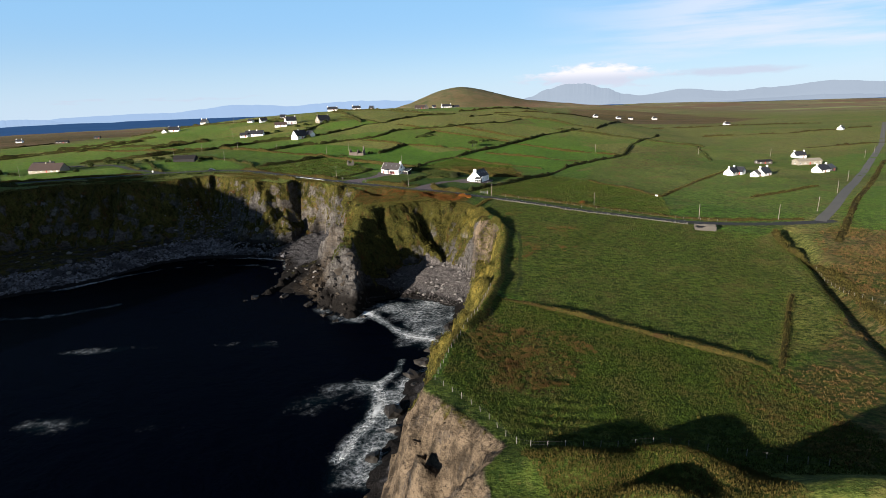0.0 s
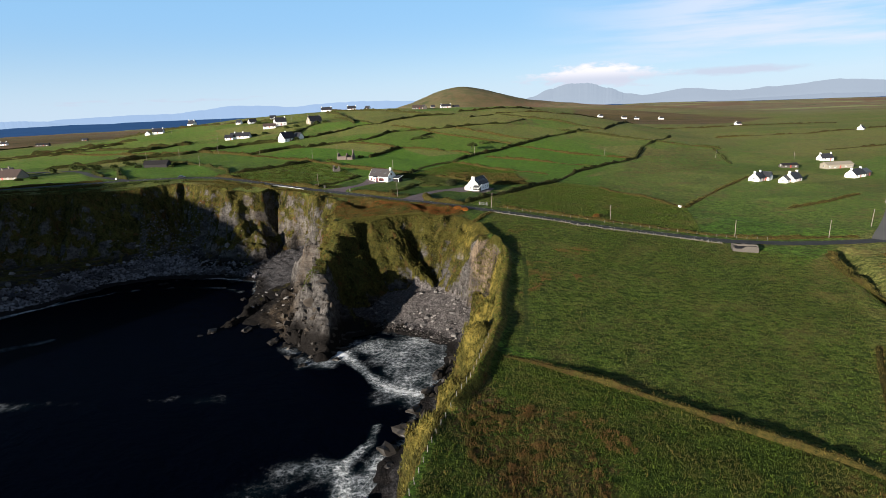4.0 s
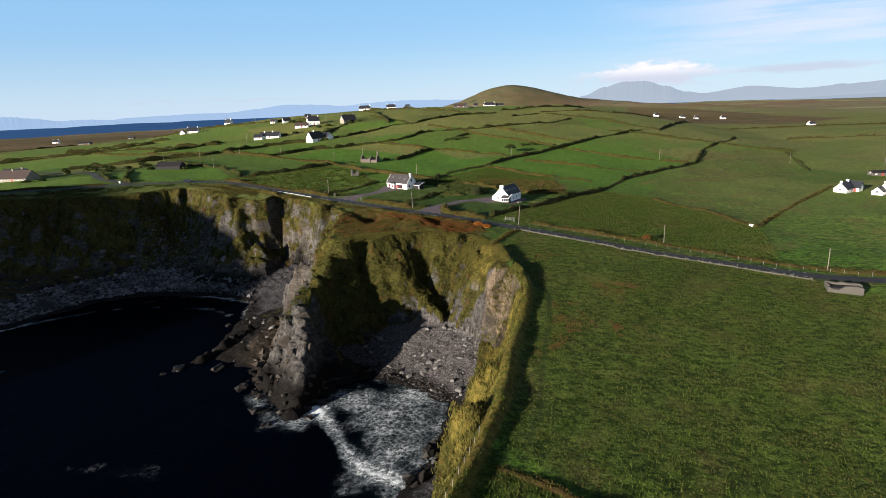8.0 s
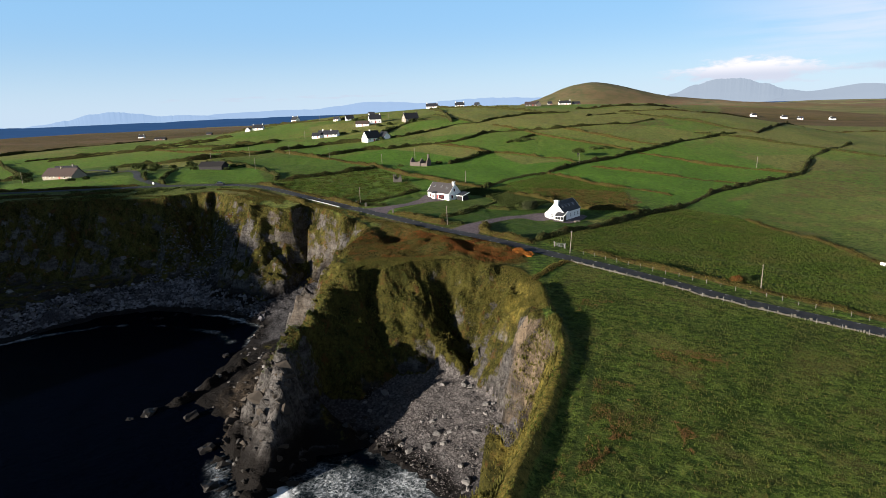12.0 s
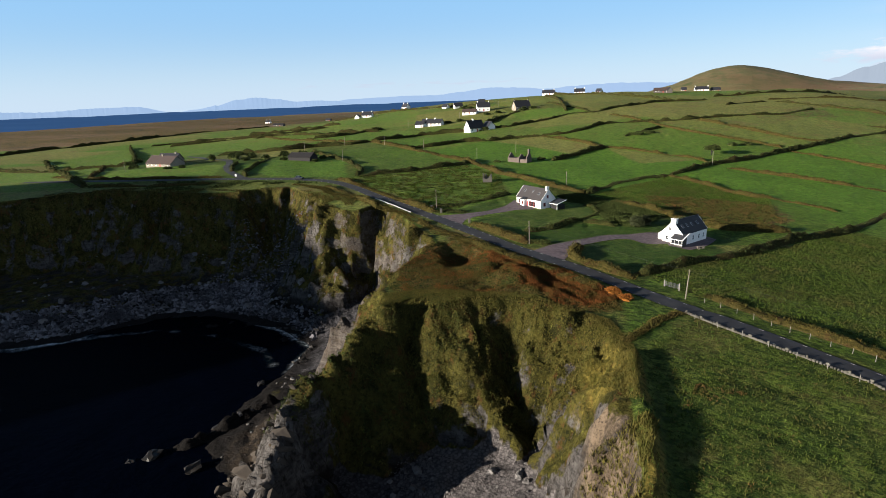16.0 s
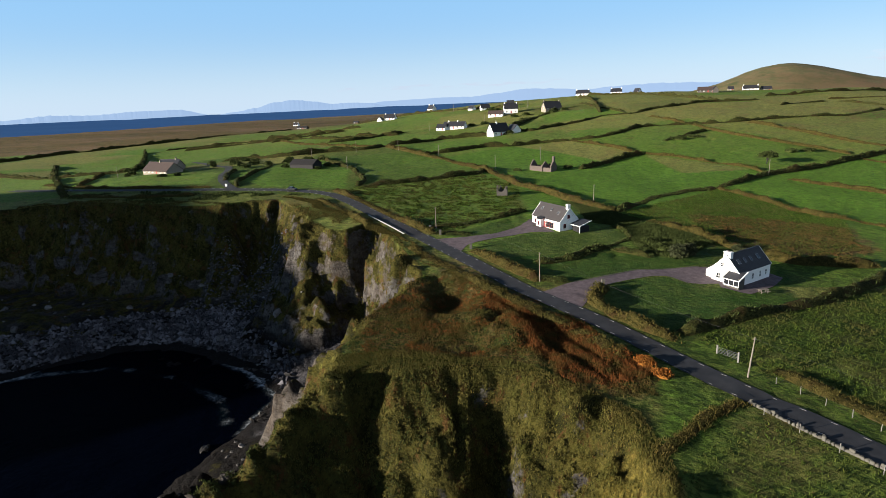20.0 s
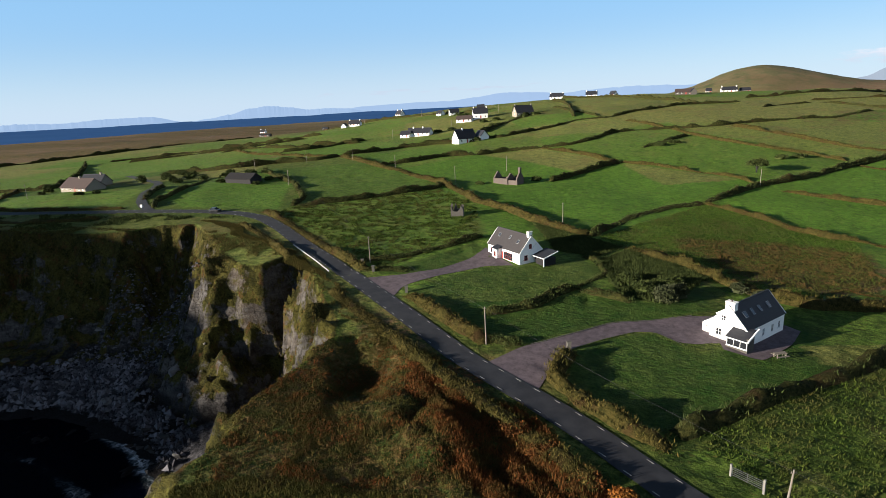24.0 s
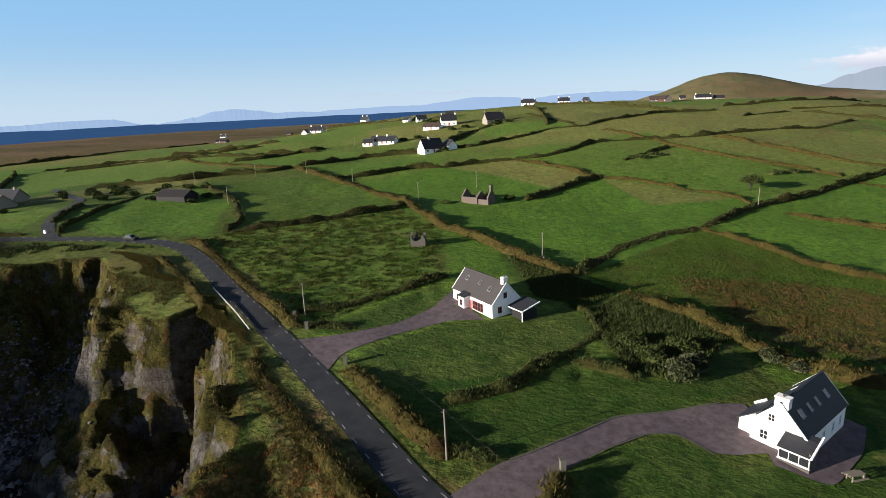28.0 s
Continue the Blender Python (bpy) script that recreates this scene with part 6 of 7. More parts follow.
part("porch_side", boxes((px0 + 0.02, px1, py0, py0 + 0.22, 0.6, 2.35)), grey_wall, c2)
part("porch_side", boxes((px0 + 0.02, px1, py1 - 0.22, py1, 0.6, 1.95)), grey_wall, c2)
part("porch_roof", slab([(px0 - 0.22, py0 - 0.05, 2.02), (px0 - 0.22, py1 + 0.15, 2.02), (px1, py1 + 0.15, 2.95), (px1, py0 - 0.05, 2.95)], 0.14), slate, c2)
part("porch_return_roof", slab([(px1 - 0.1, py0 - 0.05, 2.92), (px1 - 0.1, -D + 0.1, 2.92), (px1 + 1.0, -D + 0.1, 3.05), (px1 + 1.0, py0 - 0.05, 3.05)], 0.14), slate, c2)
part("porch_gutter", boxes((px0 - 0.28, px0 - 0.18, py0 - 0.05, py1 + 0.15, 1.82, 1.94)), white_frame, c2)
part("porch_bargeboard", slab([(px0 - 0.25, py0 - 0.22, 2.08), (px0 - 0.25, py0 - 0.03, 2.08), (px1 + 0.9, py0 - 0.03, 3.4), (px1 + 0.9, py0 - 0.22, 3.4)], 0.26), white_frame, c2)
window(c2, pose(px0, (py0 + py1) / 2, 0.62, 0, 0, -90), py1 - py0 - 0.1, 1.15, white_frame, (2, 0), name="porch_window")

# garden table by the terrace
tz = height_at(18.5, 252.2) + 0.1
table = tagged(new("picnic_table"), "grey wooden picnic table on the terrace", "table")
table.matrix_world = pose(18.6, 252.4, tz, 0, 0, 35)
part("tabletop", boxes((-0.95, 0.95, -0.38, 0.38, 0.7, 0.75)), timber, table)
for s in (-1, 1):
    part("bench", boxes((-0.95, 0.95, s * 0.72 - 0.13, s * 0.72 + 0.13, 0.42, 0.46)), timber, table)
    part("leg_frame", boxes((s * 0.7 - 0.05, s * 0.7 + 0.05, -0.75, 0.75, 0.36, 0.42), (s * 0.7 - 0.05, s * 0.7 + 0.05, -0.4, -0.3, 0, 0.7), (s * 0.7 - 0.05, s * 0.7 + 0.05, 0.3, 0.4, 0, 0.7)), timber, table)

# the other houses
house(-300, 690, -25, 9, 6, 3.0, 6.2, "small white house on the skyline above the sea")
house(-307, 617, 10, 11, 6.5, 2.6, 5.4, "white bungalow with grey roof and gabled porch")
house(-316, 612, -80, 5, 5, 2.2, 4.2, "low white annexe beside the bungalow", chimneys=())
house(-186, 521, 4, 17, 7, 2.6, 5.2, "long white bungalow with a dark roof", chimneys=(-0.6, 0.3))
house(-195, 517, 4, 7, 6, 2.5, 4.4, "low white wing in front of the bungalow", chimneys=())
house(-132, 476, 55, 12, 8, 3.2, 7.6, "white house with a broad gable and dark roof", chimneys=(-0.2,))
house(-124, 484, -35, 7, 6, 2.6, 5.2, "dark-roofed rear wing of the white house", chimneys=())
house(-165, 582, 30, 11, 8, 4.6, 7.8, "two-storey white house with a dark roof")
house(-172, 568, 8, 12, 6, 2.6, 4.6, "low white house with brown tiled roof", roof=tile_brown, chimneys=())
house(-130, 582, 45, 14, 8, 3.2, 7.4, "grey stone house with a dark slate roof", wall=cream)
house(-206, 622, 40, 8, 5, 2.5, 5.0, "small white cottage among bushes", chimneys=())
house(-222, 628, -20, 6, 5, 2.4, 4.4, "small white outhouse among bushes", chimneys=())
house(-188, 640, 20, 6, 5, 2.6, 5.0, "small white cottage on the slope", chimneys=())
house(-146, 738, 8, 13, 7, 2.8, 5.6, "white bungalow on the hill skyline")
house(-118, 768, 10, 11, 7, 2.8, 5.6, "white bungalow with dark roof on the skyline")
house(-98, 778, -30, 6, 5, 2.5, 5.0, "small white house on the skyline", chimneys=())
house(-28, 728, 6, 14, 6, 2.6, 4.8, "grey stone farm building on the hill", wall=grey_wall, roof=tile_brown, chimneys=())
house(-20, 724, -80, 6, 5, 3.4, 5.6, "grey stone barn end on the hill", wall=grey_wall, chimneys=())
house(8, 800, 12, 14, 7, 2.8, 5.2, "white farmhouse on the hill")
house(22, 806, 12, 9, 7, 2.6, 4.6, "pale farm shed beside the farmhouse", wall=cream, chimneys=())
house(-10, 803, 12, 5, 5, 2.4, 4.4, "small pale outbuilding on the hill", wall=cream, chimneys=())
house(-259, 323, -4, 21, 9.5, 2.2, 5.6, "cream bungalow with a brown tiled roof", wall=cream, roof=tile_brown, chimneys=(-0.1,))
house(-271, 337, 14, 12, 8, 2.6, 5.8, "dark-roofed low house behind the bungalow", wall=cream, chimneys=(0.7,))
house(-470, 670, 8, 14, 5, 2.2, 3.4, "long low grey shed by the moor", wall=grey_wall, roof=dark_sheet, chimneys=())
house(-680, 890, 8, 9, 6, 2.8, 5.4, "far white house on the brown moor")
house(-560, 900, 8, 9, 5, 2.4, 4.0, "far dark shed on the brown moor", wall=grey_wall, chimneys=())
house(182, 318, 40, 8.5, 5.8, 2.6, 4.9, "white bungalow with a grey roof", z=None)
house(189, 322, -50, 6.5, 5.5, 2.6, 4.8, "white wing of the bungalow", chimneys=())
house(200, 313, 35, 9.5, 6.2, 2.6, 5.2, "white house with dark roof and gables")
house(193.5, 309.5, 40, 6, 4.6, 2.3, 3.8, "low white garage beside the house", chimneys=())
house(286, 414, 8, 9.5, 5.8, 2.6, 5.0, "white bungalow at the edge of a field")
house(266, 372, 6, 19, 7, 3.4, 4.2, "long cream shed with a pale roof", wall=cream, roof=cream, chimneys=())
house(248, 329, 28, 11, 6.2, 2.6, 5.0, "white house with a grey roof by the road")
house(257, 335, 28, 7, 6, 3.0, 4.4, "grey shed beside the road", wall=grey_wall, roof=steel, chimneys=())
house(238, 380, 4, 11, 5, 2.3, 3.0, "low dark shed in the field", wall=grey_wall, roof=dark_sheet, chimneys=())
for x, y, t in ((324, 1157, 20), (370, 1150, 5), (396, 1152, -30), (450, 1165, 10), (444, 849, 15), (494, 664, 40)):
    house(x, y, t, 9, 6, 2.8, 5.0, "distant white house in the fields", chimneys=(-0.7,))

# barn, ruins and stone sheds
barn = house(-180, 345, 2, 14, 7, 2.4, 3.9, "dark sheeted barn with a low roof", wall=dark_sheet, roof=dark_sheet, chimneys=(), openings=None, name="barn")
ruin_stone = simple("pinkish_rubble_stone", (0.040, 0.033, 0.029), (0.150, 0.120, 0.104), 0.5, 0.95, 0.9, 0.08)


def gable_wall(root, x, y0, y1, low, peak, thick=0.55):
    bm = bmesh.new()
    ym = (y0 + y1) / 2
    v = [bm.verts.new(p) for dx in (0, thick) for p in ((x + dx, y0, -0.8), (x + dx, y1, -0.8), (x + dx, y1, low), (x + dx, ym + 0.3, peak), (x + dx, ym - 0.2, peak), (x + dx, y0, low))]
    for f in ((5, 4, 3, 2, 1, 0), (6, 7, 8, 9, 10, 11)):
        bm.faces.new([v[i] for i in f])
    for i in range(6):
        j = (i + 1) % 6
        bm.faces.new([v[i], v[j], v[j + 6], v[i + 6]])
    bmesh.ops.recalc_face_normals(bm, faces=bm.faces[:])
    return part("gable", bm, ruin_stone, root)


shed = tagged(new("ruined_cottage"), "roofless pinkish stone cottage with gables and chimney standing", "ruin")
shed.matrix_world = pose(-66.5, 370, height_at(-66.5, 370), 0, 0, -14)
gable_wall(shed, -5.0, -2.6, 2.6, 2.3, 4.6)
gable_wall(shed, 1.0, -2.6, 2.6, 2.2, 4.0)
gable_wall(shed, 5.2, -2.2, 2.4, 2.4, 4.8)
part("front_wall", boxes((-4.4, 1.0, -2.6, -2.05, -0.8, 2.2)), ruin_stone, shed)
part("front_wall", boxes((1.6, 5.2, -2.2, -1.7, -0.8, 1.6)), ruin_stone, shed)
part("rear_wall", boxes((-4.4, 5.2, 2.05, 2.6, -0.8, 2.1)), ruin_stone, shed)
part("chimney", boxes((5.1, 5.9, -0.5, 0.6, 4.2, 6.3), (5.0, 6.0, -0.6, 0.7, 6.2, 6.4)), ruin_stone, shed)
part("inner_growth", boxes((-4.3, 5.0, -1.9, 2.0, -0.6, 0.5)), hedge_mat, shed)


def broken_walls(x, y, turn, l, d, h, label, seed, mat=None):
    root = tagged(new("ruin"), label, "ruin")
    root.matrix_world = pose(x, y, height_at(x, y), 0, 0, turn)
    r = random.Random(seed)
    for x0, x1, y0, y1 in ((-l / 2, l / 2, -d / 2, -d / 2 + 0.6), (-l / 2, l / 2, d / 2 - 0.6, d / 2), (-l / 2, -l / 2 + 0.6, -d / 2 + 0.6, d / 2 - 0.6), (l / 2 - 0.6, l / 2, -d / 2 + 0.6, d / 2 - 0.6)):
        bm = bmesh.new()
        long = x1 - x0 > y1 - y0
        n = 7
        tops = [h * r.choice((r.uniform(0.35, 0.6), r.uniform(0.8, 1.0))) for _ in range(n)]
        v = []
        for i in range(n):
            u = i / (n - 1)
            a, b = ((x0 + (x1 - x0) * u, y0), (x0 + (x1 - x0) * u, y1)) if long else ((x1, y0 + (y1 - y0) * u), (x0, y0 + (y1 - y0) * u))
            v.append([bm.verts.new((*a, -0.8)), bm.verts.new((*b, -0.8)), bm.verts.new((*b, tops[i])), bm.verts.new((*a, tops[i] * 0.96))])
        for i in range(n - 1):
            for j in range(4):
                k = (j + 1) % 4
                bm.faces.new((v[i][j], v[i + 1][j], v[i + 1][k], v[i][k]))
        bm.faces.new(v[0])
        bm.faces.new(v[-1][::-1])
        bmesh.ops.recalc_face_normals(bm, faces=bm.faces[:])
        part("wall", bm, mat or grey_wall, root)
    return root


broken_walls(-63.5, 316, 20, 3.8, 3.4, 3.6, "square stump of a ruined stone tower house in the field", 11)
stone_shed = broken_walls(94, 164.5, -18, 7.5, 4.2, 1.9, "low roofless stone shed beside the road", 4)
# dark block added in place of the shade within the roofless walls
part("inner_growth", boxes((-3.1, 3.1, -1.5, 1.5, -0.6, 1.1)), dark_sheet, stone_shed, "dark fill block standing in for shade inside the walls")

# ---- poles and wires ----
pole_mesh = bmesh.new()
bmesh.ops.create_cone(pole_mesh, cap_ends=True, segments=8, radius1=0.13, radius2=0.085, depth=7.0, matrix=Matrix.Translation((0, 0, 2.9)))
pole_proto = tagged(new("utility_pole"), "weathered wooden utility pole in the field", "utility pole", "utility poles")
part("post", pole_mesh, timber, pole_proto)
arm = part("crossarm", boxes((-0.28, 0.28, -0.035, 0.035, 6.02, 6.09)), timber, pole_proto)
for u in (-0.24, 0.24):
    bm = bmesh.new()
    bmesh.ops.create_cone(bm, cap_ends=True, segments=6, radius1=0.035, radius2=0.02, depth=0.14, matrix=Matrix.Translation((u, 0, 6.15)))
    part("insulator", bm, timber, arm)
POLES = [(16.4, 214.6, 3), (-23.2, 238.6, -1), (-64.5, 268.3, 0), (-30.9, 316.5, 0), (21, 389, 0), (-201, 374, 0), (-153, 343, 2), (-191.5, 402.4, 0), (-165, 407, 0),
         (-130, 391.3, 0), (-87.9, 367.3, 0), (-205.7, 516, 0), (-76.3, 396, 0), (120.4, 416, 0), (210, 427.5, 0), (98.4, 179.5, 0), (60.6, 199.8, 0), (129.5, 176.5, 1),
         (154.6, 190.5, 2), (193.3, 234, 0), (267.4, 421.7, 0), (-285, 600, 0), (-243, 631, 0), (-170, 540, 0), (-160, 610, 0), (-262, 300, 0), (330, 400, 0), (360, 430, 0), (235, 285, 0)]
first = True
for x, y, tilt in POLES:
    m = pose(x, y, height_at(x, y), tilt, tilt * 0.7, 35)
    if first:
        pole_proto.matrix_basis = m
        first = False
    else:
        copy_thing(pole_proto, m)

wire_mat = simple("dark_wire", (0.03, 0.03, 0.03), (0.05, 0.05, 0.05))


def wires(a, b, high=6.2, r=0.012):
    ob = tagged(new("overhead_wire", bpy.data.curves.new("overhead_wire", "CURVE")), "thin dark wires between the utility poles", "wire", "overhead wires")
    c = ob.data
    c.dimensions, c.bevel_depth, c.bevel_resolution = "3D", r, 0
    c.materials.append(wire_mat)
    pa, pb = Vector((a[0], a[1], height_at(a[0], a[1]) + high)), Vector((b[0], b[1], height_at(b[0], b[1]) + high))
    s = c.splines.new("POLY")
    s.points.add(12)
    for i in range(13):
        t = i / 12
        p = pa.lerp(pb, t) - Vector((0, 0, 4 * t * (1 - t) * 0.9))
        s.points[i].co = (*p, 1)


for a, b in ((0, 1), (1, 2), (0, 16), (16, 15), (15, 17), (2, 6), (3, 1)):
    wires(POLES[a], POLES[b])


# ---- fences, gates, barrier, signs ----
def fence(line, step, label, tall=1.1, mat=None, wire_rows=(0.45, 0.9), lean=4, seed=1):
    r = random.Random(seed)
    pts, nor, s = resample(line, step)
    root = tagged(new("fence"), label, "fence", "fences")
    root.location = (pts[0][0], pts[0][1], height_at(*pts[0]))
    back = Matrix.Translation(-root.location)
    bm = bmesh.new()
    box(bm, -0.04, 0.04, -0.04, 0.04, -0.4, tall)
    me = bpy.data.meshes.new("post")
    bm.to_mesh(me)
    bm.free()
    me.materials.append(mat or pale_post)
    zs = land_height(pts[:, 0], pts[:, 1])[0]
    for (x, y), z in zip(pts, zs):
        ob = new("post", me)
        ob.parent = root
        ob.matrix_basis = back @ pose(x, y, z, r.uniform(-lean, lean), r.uniform(-lean, lean), r.uniform(0, 90)) @ Matrix.Diagonal((1, 1, r.uniform(0.85, 1.15), 1))
    for row in wire_rows:
        c = bpy.data.curves.new("fence_wire", "CURVE")
        c.dimensions, c.bevel_depth, c.bevel_resolution = "3D", 0.008, 0
        c.materials.append(wire_mat)
        sp = c.splines.new("POLY")
        sp.points.add(len(pts) - 1)
        for i, ((x, y), z) in enumerate(zip(pts, zs)):
            sp.points[i].co = (x - root.location.x, y - root.location.y, z + row * tall - root.location.z, 1)
        ob = new("fence_wire", c)
        ob.parent = root
    return root


fence([(-10.2, 47.5), (-9, 45.2), (-7, 43.2), (-5, 40.2), (-2.7, 36.8), (-0.4, 32), (1.5, 26.5), (3.6, 24.8), (9.3, 25), (16.6, 26), (25.6, 26.7), (34, 25), (46, 22)], 2.6, "cliff-top fence of pale posts and wire", seed=2)
fence([(-9.6, 50), (-7.3, 60), (-5, 68), (-0.5, 78), (2, 86), (4.6, 96)], 2.4, "leaning fence along the cliff edge", tall=1.0, seed=3)
fence([(20, 214.6), (25.2, 212.2), (32.2, 207.8), (48.9, 200.3), (71.4, 190.0), (89.8, 180.5), (107.7, 175.6)], 3.2, "roadside fence of pale concrete posts", seed=4, lean=2)
fence([(114, 150), (112.5, 138), (111.9, 126), (106.6, 111.3), (103.4, 100.4), (101.3, 92.6), (108, 75)], 3.0, "fence of pale posts above the ditch", tall=1.3, seed=5)
fence([(18.4, 205.2), (28, 200.0), (40.8, 194.0), (54.7, 186.6), (73.2, 179.2), (90, 170.8)], 4.2, "short pale posts along the roadside wall", tall=1.15, wire_rows=(), seed=6, lean=2)

gate = tagged(new("field_gate"), "galvanised tubular field gate beside the road", "gate")
gate.matrix_world = pose(12.0, 220.2, height_at(12.0, 220.2), 0, 0, -27)
for u in (0.0, 3.4):
    part("gate_post", boxes((u - 0.1, u + 0.1, -0.1, 0.1, -0.3, 1.45)), pale_post, gate)
for k in range(5):
    part("rail", boxes((0.12, 3.28, -0.025, 0.025, 0.2 + k * 0.23, 0.25 + k * 0.23)), steel, gate)
for u in (0.14, 1.7, 3.24):
    part("stile", boxes((u - 0.03, u + 0.03, -0.03, 0.03, 0.15, 1.2)), steel, gate)

barrier = tagged(new("crash_barrier"), "white roadside crash barrier above the cliff", "barrier")
bpts, bnor, bs = resample([(-91.5, 272.9), (-84.6, 268.6), (-78.0, 264.6), (-69.5, 258.9)], 1.5)
barrier.location = (bpts[0][0], bpts[0][1], height_at(*bpts[0]))
back = Matrix.Translation(-barrier.location)
for i in range(len(bpts) - 1):
    (x, y), (x2, y2) = bpts[i], bpts[i + 1]
    turn = math.degrees(math.atan2(y2 - y, x2 - x))
    rail = part("rail", boxes((-0.02, math.hypot(x2 - x, y2 - y) + 0.02, -0.04, 0.04, 0.40, 0.62), (-0.02, math.hypot(x2 - x, y2 - y) + 0.02, -0.07, 0.07, 0.49, 0.54)), rail_white, barrier)
    rail.matrix_basis = back @ pose(x, y, height_at(x, y), 0, 0, turn)
    if i % 2 == 0:
        post = part("post", boxes((-0.06, 0.06, 0.06, 0.2, -0.3, 0.72)), timber, barrier)
        post.matrix_basis = back @ pose(x, y, height_at(x, y), 0, 0, turn)

sign = tagged(new("gate_pier"), "white gate pier at the lane corner", "gate pier")
sign.matrix_world = pose(-178, 293.2, height_at(-178, 293.2), 0, 0, 20)
part("pier", boxes((-0.35, 0.35, -0.35, 0.35, -0.4, 1.2)), white, sign)
part("cap", boxes((-0.42, 0.42, -0.42, 0.42, 1.2, 1.32)), pale_stone, sign)
for x, y in ((-60.4, 263.2), (-46.8, 254.4), (-10.6, 241.6), (-65.4, 266.4)):
    pier = tagged(new("gate_pier"), "pale stone gate pier at a driveway", "gate pier", "gate piers")
    pier.matrix_world = pose(x, y, height_at(x, y), 0, 0, 30)
    part("pier", boxes((-0.3, 0.3, -0.3, 0.3, -0.3, 1.3)), pale_stone, pier)
    part("cap", boxes((-0.36, 0.36, -0.36, 0.36, 1.3, 1.42)), pale_stone, pier)

# parked car by the bend
car = tagged(new("car"), "small dark hatchback parked on the coast road", "car")
car.matrix_world = pose(-143.5, 295.0, height_at(-143.5, 295.0) + 0.1, 0, 0, 8)
car_paint = simple("dark_car_paint", (0.018, 0.019, 0.022), (0.026, 0.027, 0.030), 0.5, 0.3, 0.0, 0.0, 0.3)
rubber = simple("rubber", (0.012, 0.012, 0.012), (0.02, 0.02, 0.02))
bm = boxes((-2.0, 2.0, -0.85, 0.85, 0.28, 0.85))
bmesh.ops.bevel(bm, geom=bm.edges[:], offset=0.12, segments=2, affect="EDGES")
body = part("body", bm, car_paint, car)
bm = bmesh.new()
v = [bm.verts.new(p) for p in ((-1.5, -0.78, 0.82), (1.1, -0.78, 0.82), (1.1, 0.78, 0.82), (-1.5, 0.78, 0.82), (-1.1, -0.62, 1.42), (0.4, -0.62, 1.42), (0.4, 0.62, 1.42), (-1.1, 0.62, 1.42))]
for f in ((4, 5, 6, 7), (0, 1, 5, 4), (1, 2, 6, 5), (2, 3, 7, 6), (3, 0, 4, 7)):
    bm.faces.new([v[i] for i in f])
part("cabin_glass", bm, glass, car)
part("roof_panel", boxes((-1.08, 0.38, -0.61, 0.61, 1.40, 1.46)), car_paint, car)
for x in (-1.25, 1.25):
    for y in (-0.8, 0.8):
        bm = bmesh.new()
        bmesh.ops.create_cone(bm, cap_ends=True, segments=16, radius1=0.31, radius2=0.31, depth=0.2, matrix=Matrix.Translation((x, y, 0.31)) @ Matrix.Rotation(radians(90), 4, "X"))
        part("wheel", bm, rubber, car)

white_rock = tagged(part("boulder", boxes((-0.9, 0.9, -0.6, 0.6, -0.2, 0.9)), white, None), "white painted boulder in the field", "boulder")
white_rock.matrix_world = pose(101.5, 232.4, height_at(101.5, 232.4), 0, 0, 20)
trough = tagged(part("stone_slab", boxes((-0.5, 0.5, -0.3, 0.3, -0.1, 0.25)), pale_stone, None), "pale stone slab lying on the lawn", "stone")
trough.matrix_world = pose(22.6, 246.4, height_at(22.6, 246.4), 0, 0, 20)

# ---- boulders and shingle ----
boulder_meshes = []
for k in range(7):
    bm = bmesh.new()
    bmesh.ops.create_icosphere(bm, subdivisions=2, radius=1)
    for v in bm.verts:
        d = v.co.copy()
        cut = max(abs(d.x) + 0.4 * noise.noise((k, 1, d.y * 2)), abs(d.y), abs(d.z) * 1.1)
        v.co = d / max(cut, 0.55) * (0.72 + 0.28 * noise.noise(d * 1.6 + Vector((k * 3.1, 0, 0))))
        v.co.z *= 0.7
    me = bpy.data.meshes.new("boulder")
    bm.to_mesh(me)
    bm.free()
    me.materials.append(boulder_mat)
    boulder_meshes.append(me)


def scatter(poly, count, seed):
    rng = np.random.default_rng(seed)
    xs2, ys2 = [p[0] for p in poly], [p[1] for p in poly]
    out = np.empty((0, 2))
    while len(out) < count:
        p = np.stack([rng.uniform(min(xs2), max(xs2), count * 2), rng.uniform(min(ys2), max(ys2), count * 2)], 1)
        out = np.concatenate([out, p[inside(p[:, 0], p[:, 1], poly)]])
    return out[:count], rng


COVE = [(-1, 146), (-6, 146), (-14, 154), (-26, 161), (-30, 172), (-24, 184), (-10, 188), (0, 184), (6, 172), (5, 158)]
BAY = [(-84, 222), (-100, 229), (-115, 231), (-135, 230), (-150, 221), (-162, 196), (-200, 168), (-236, 124), (-252, 140), (-228, 200), (-205, 240), (-165, 254), (-140, 266), (-112, 254), (-92, 246)]
SPUR_FOOT = [(-62, 198), (-76, 204), (-80, 190), (-72, 172), (-60, 160), (-55, 178)]
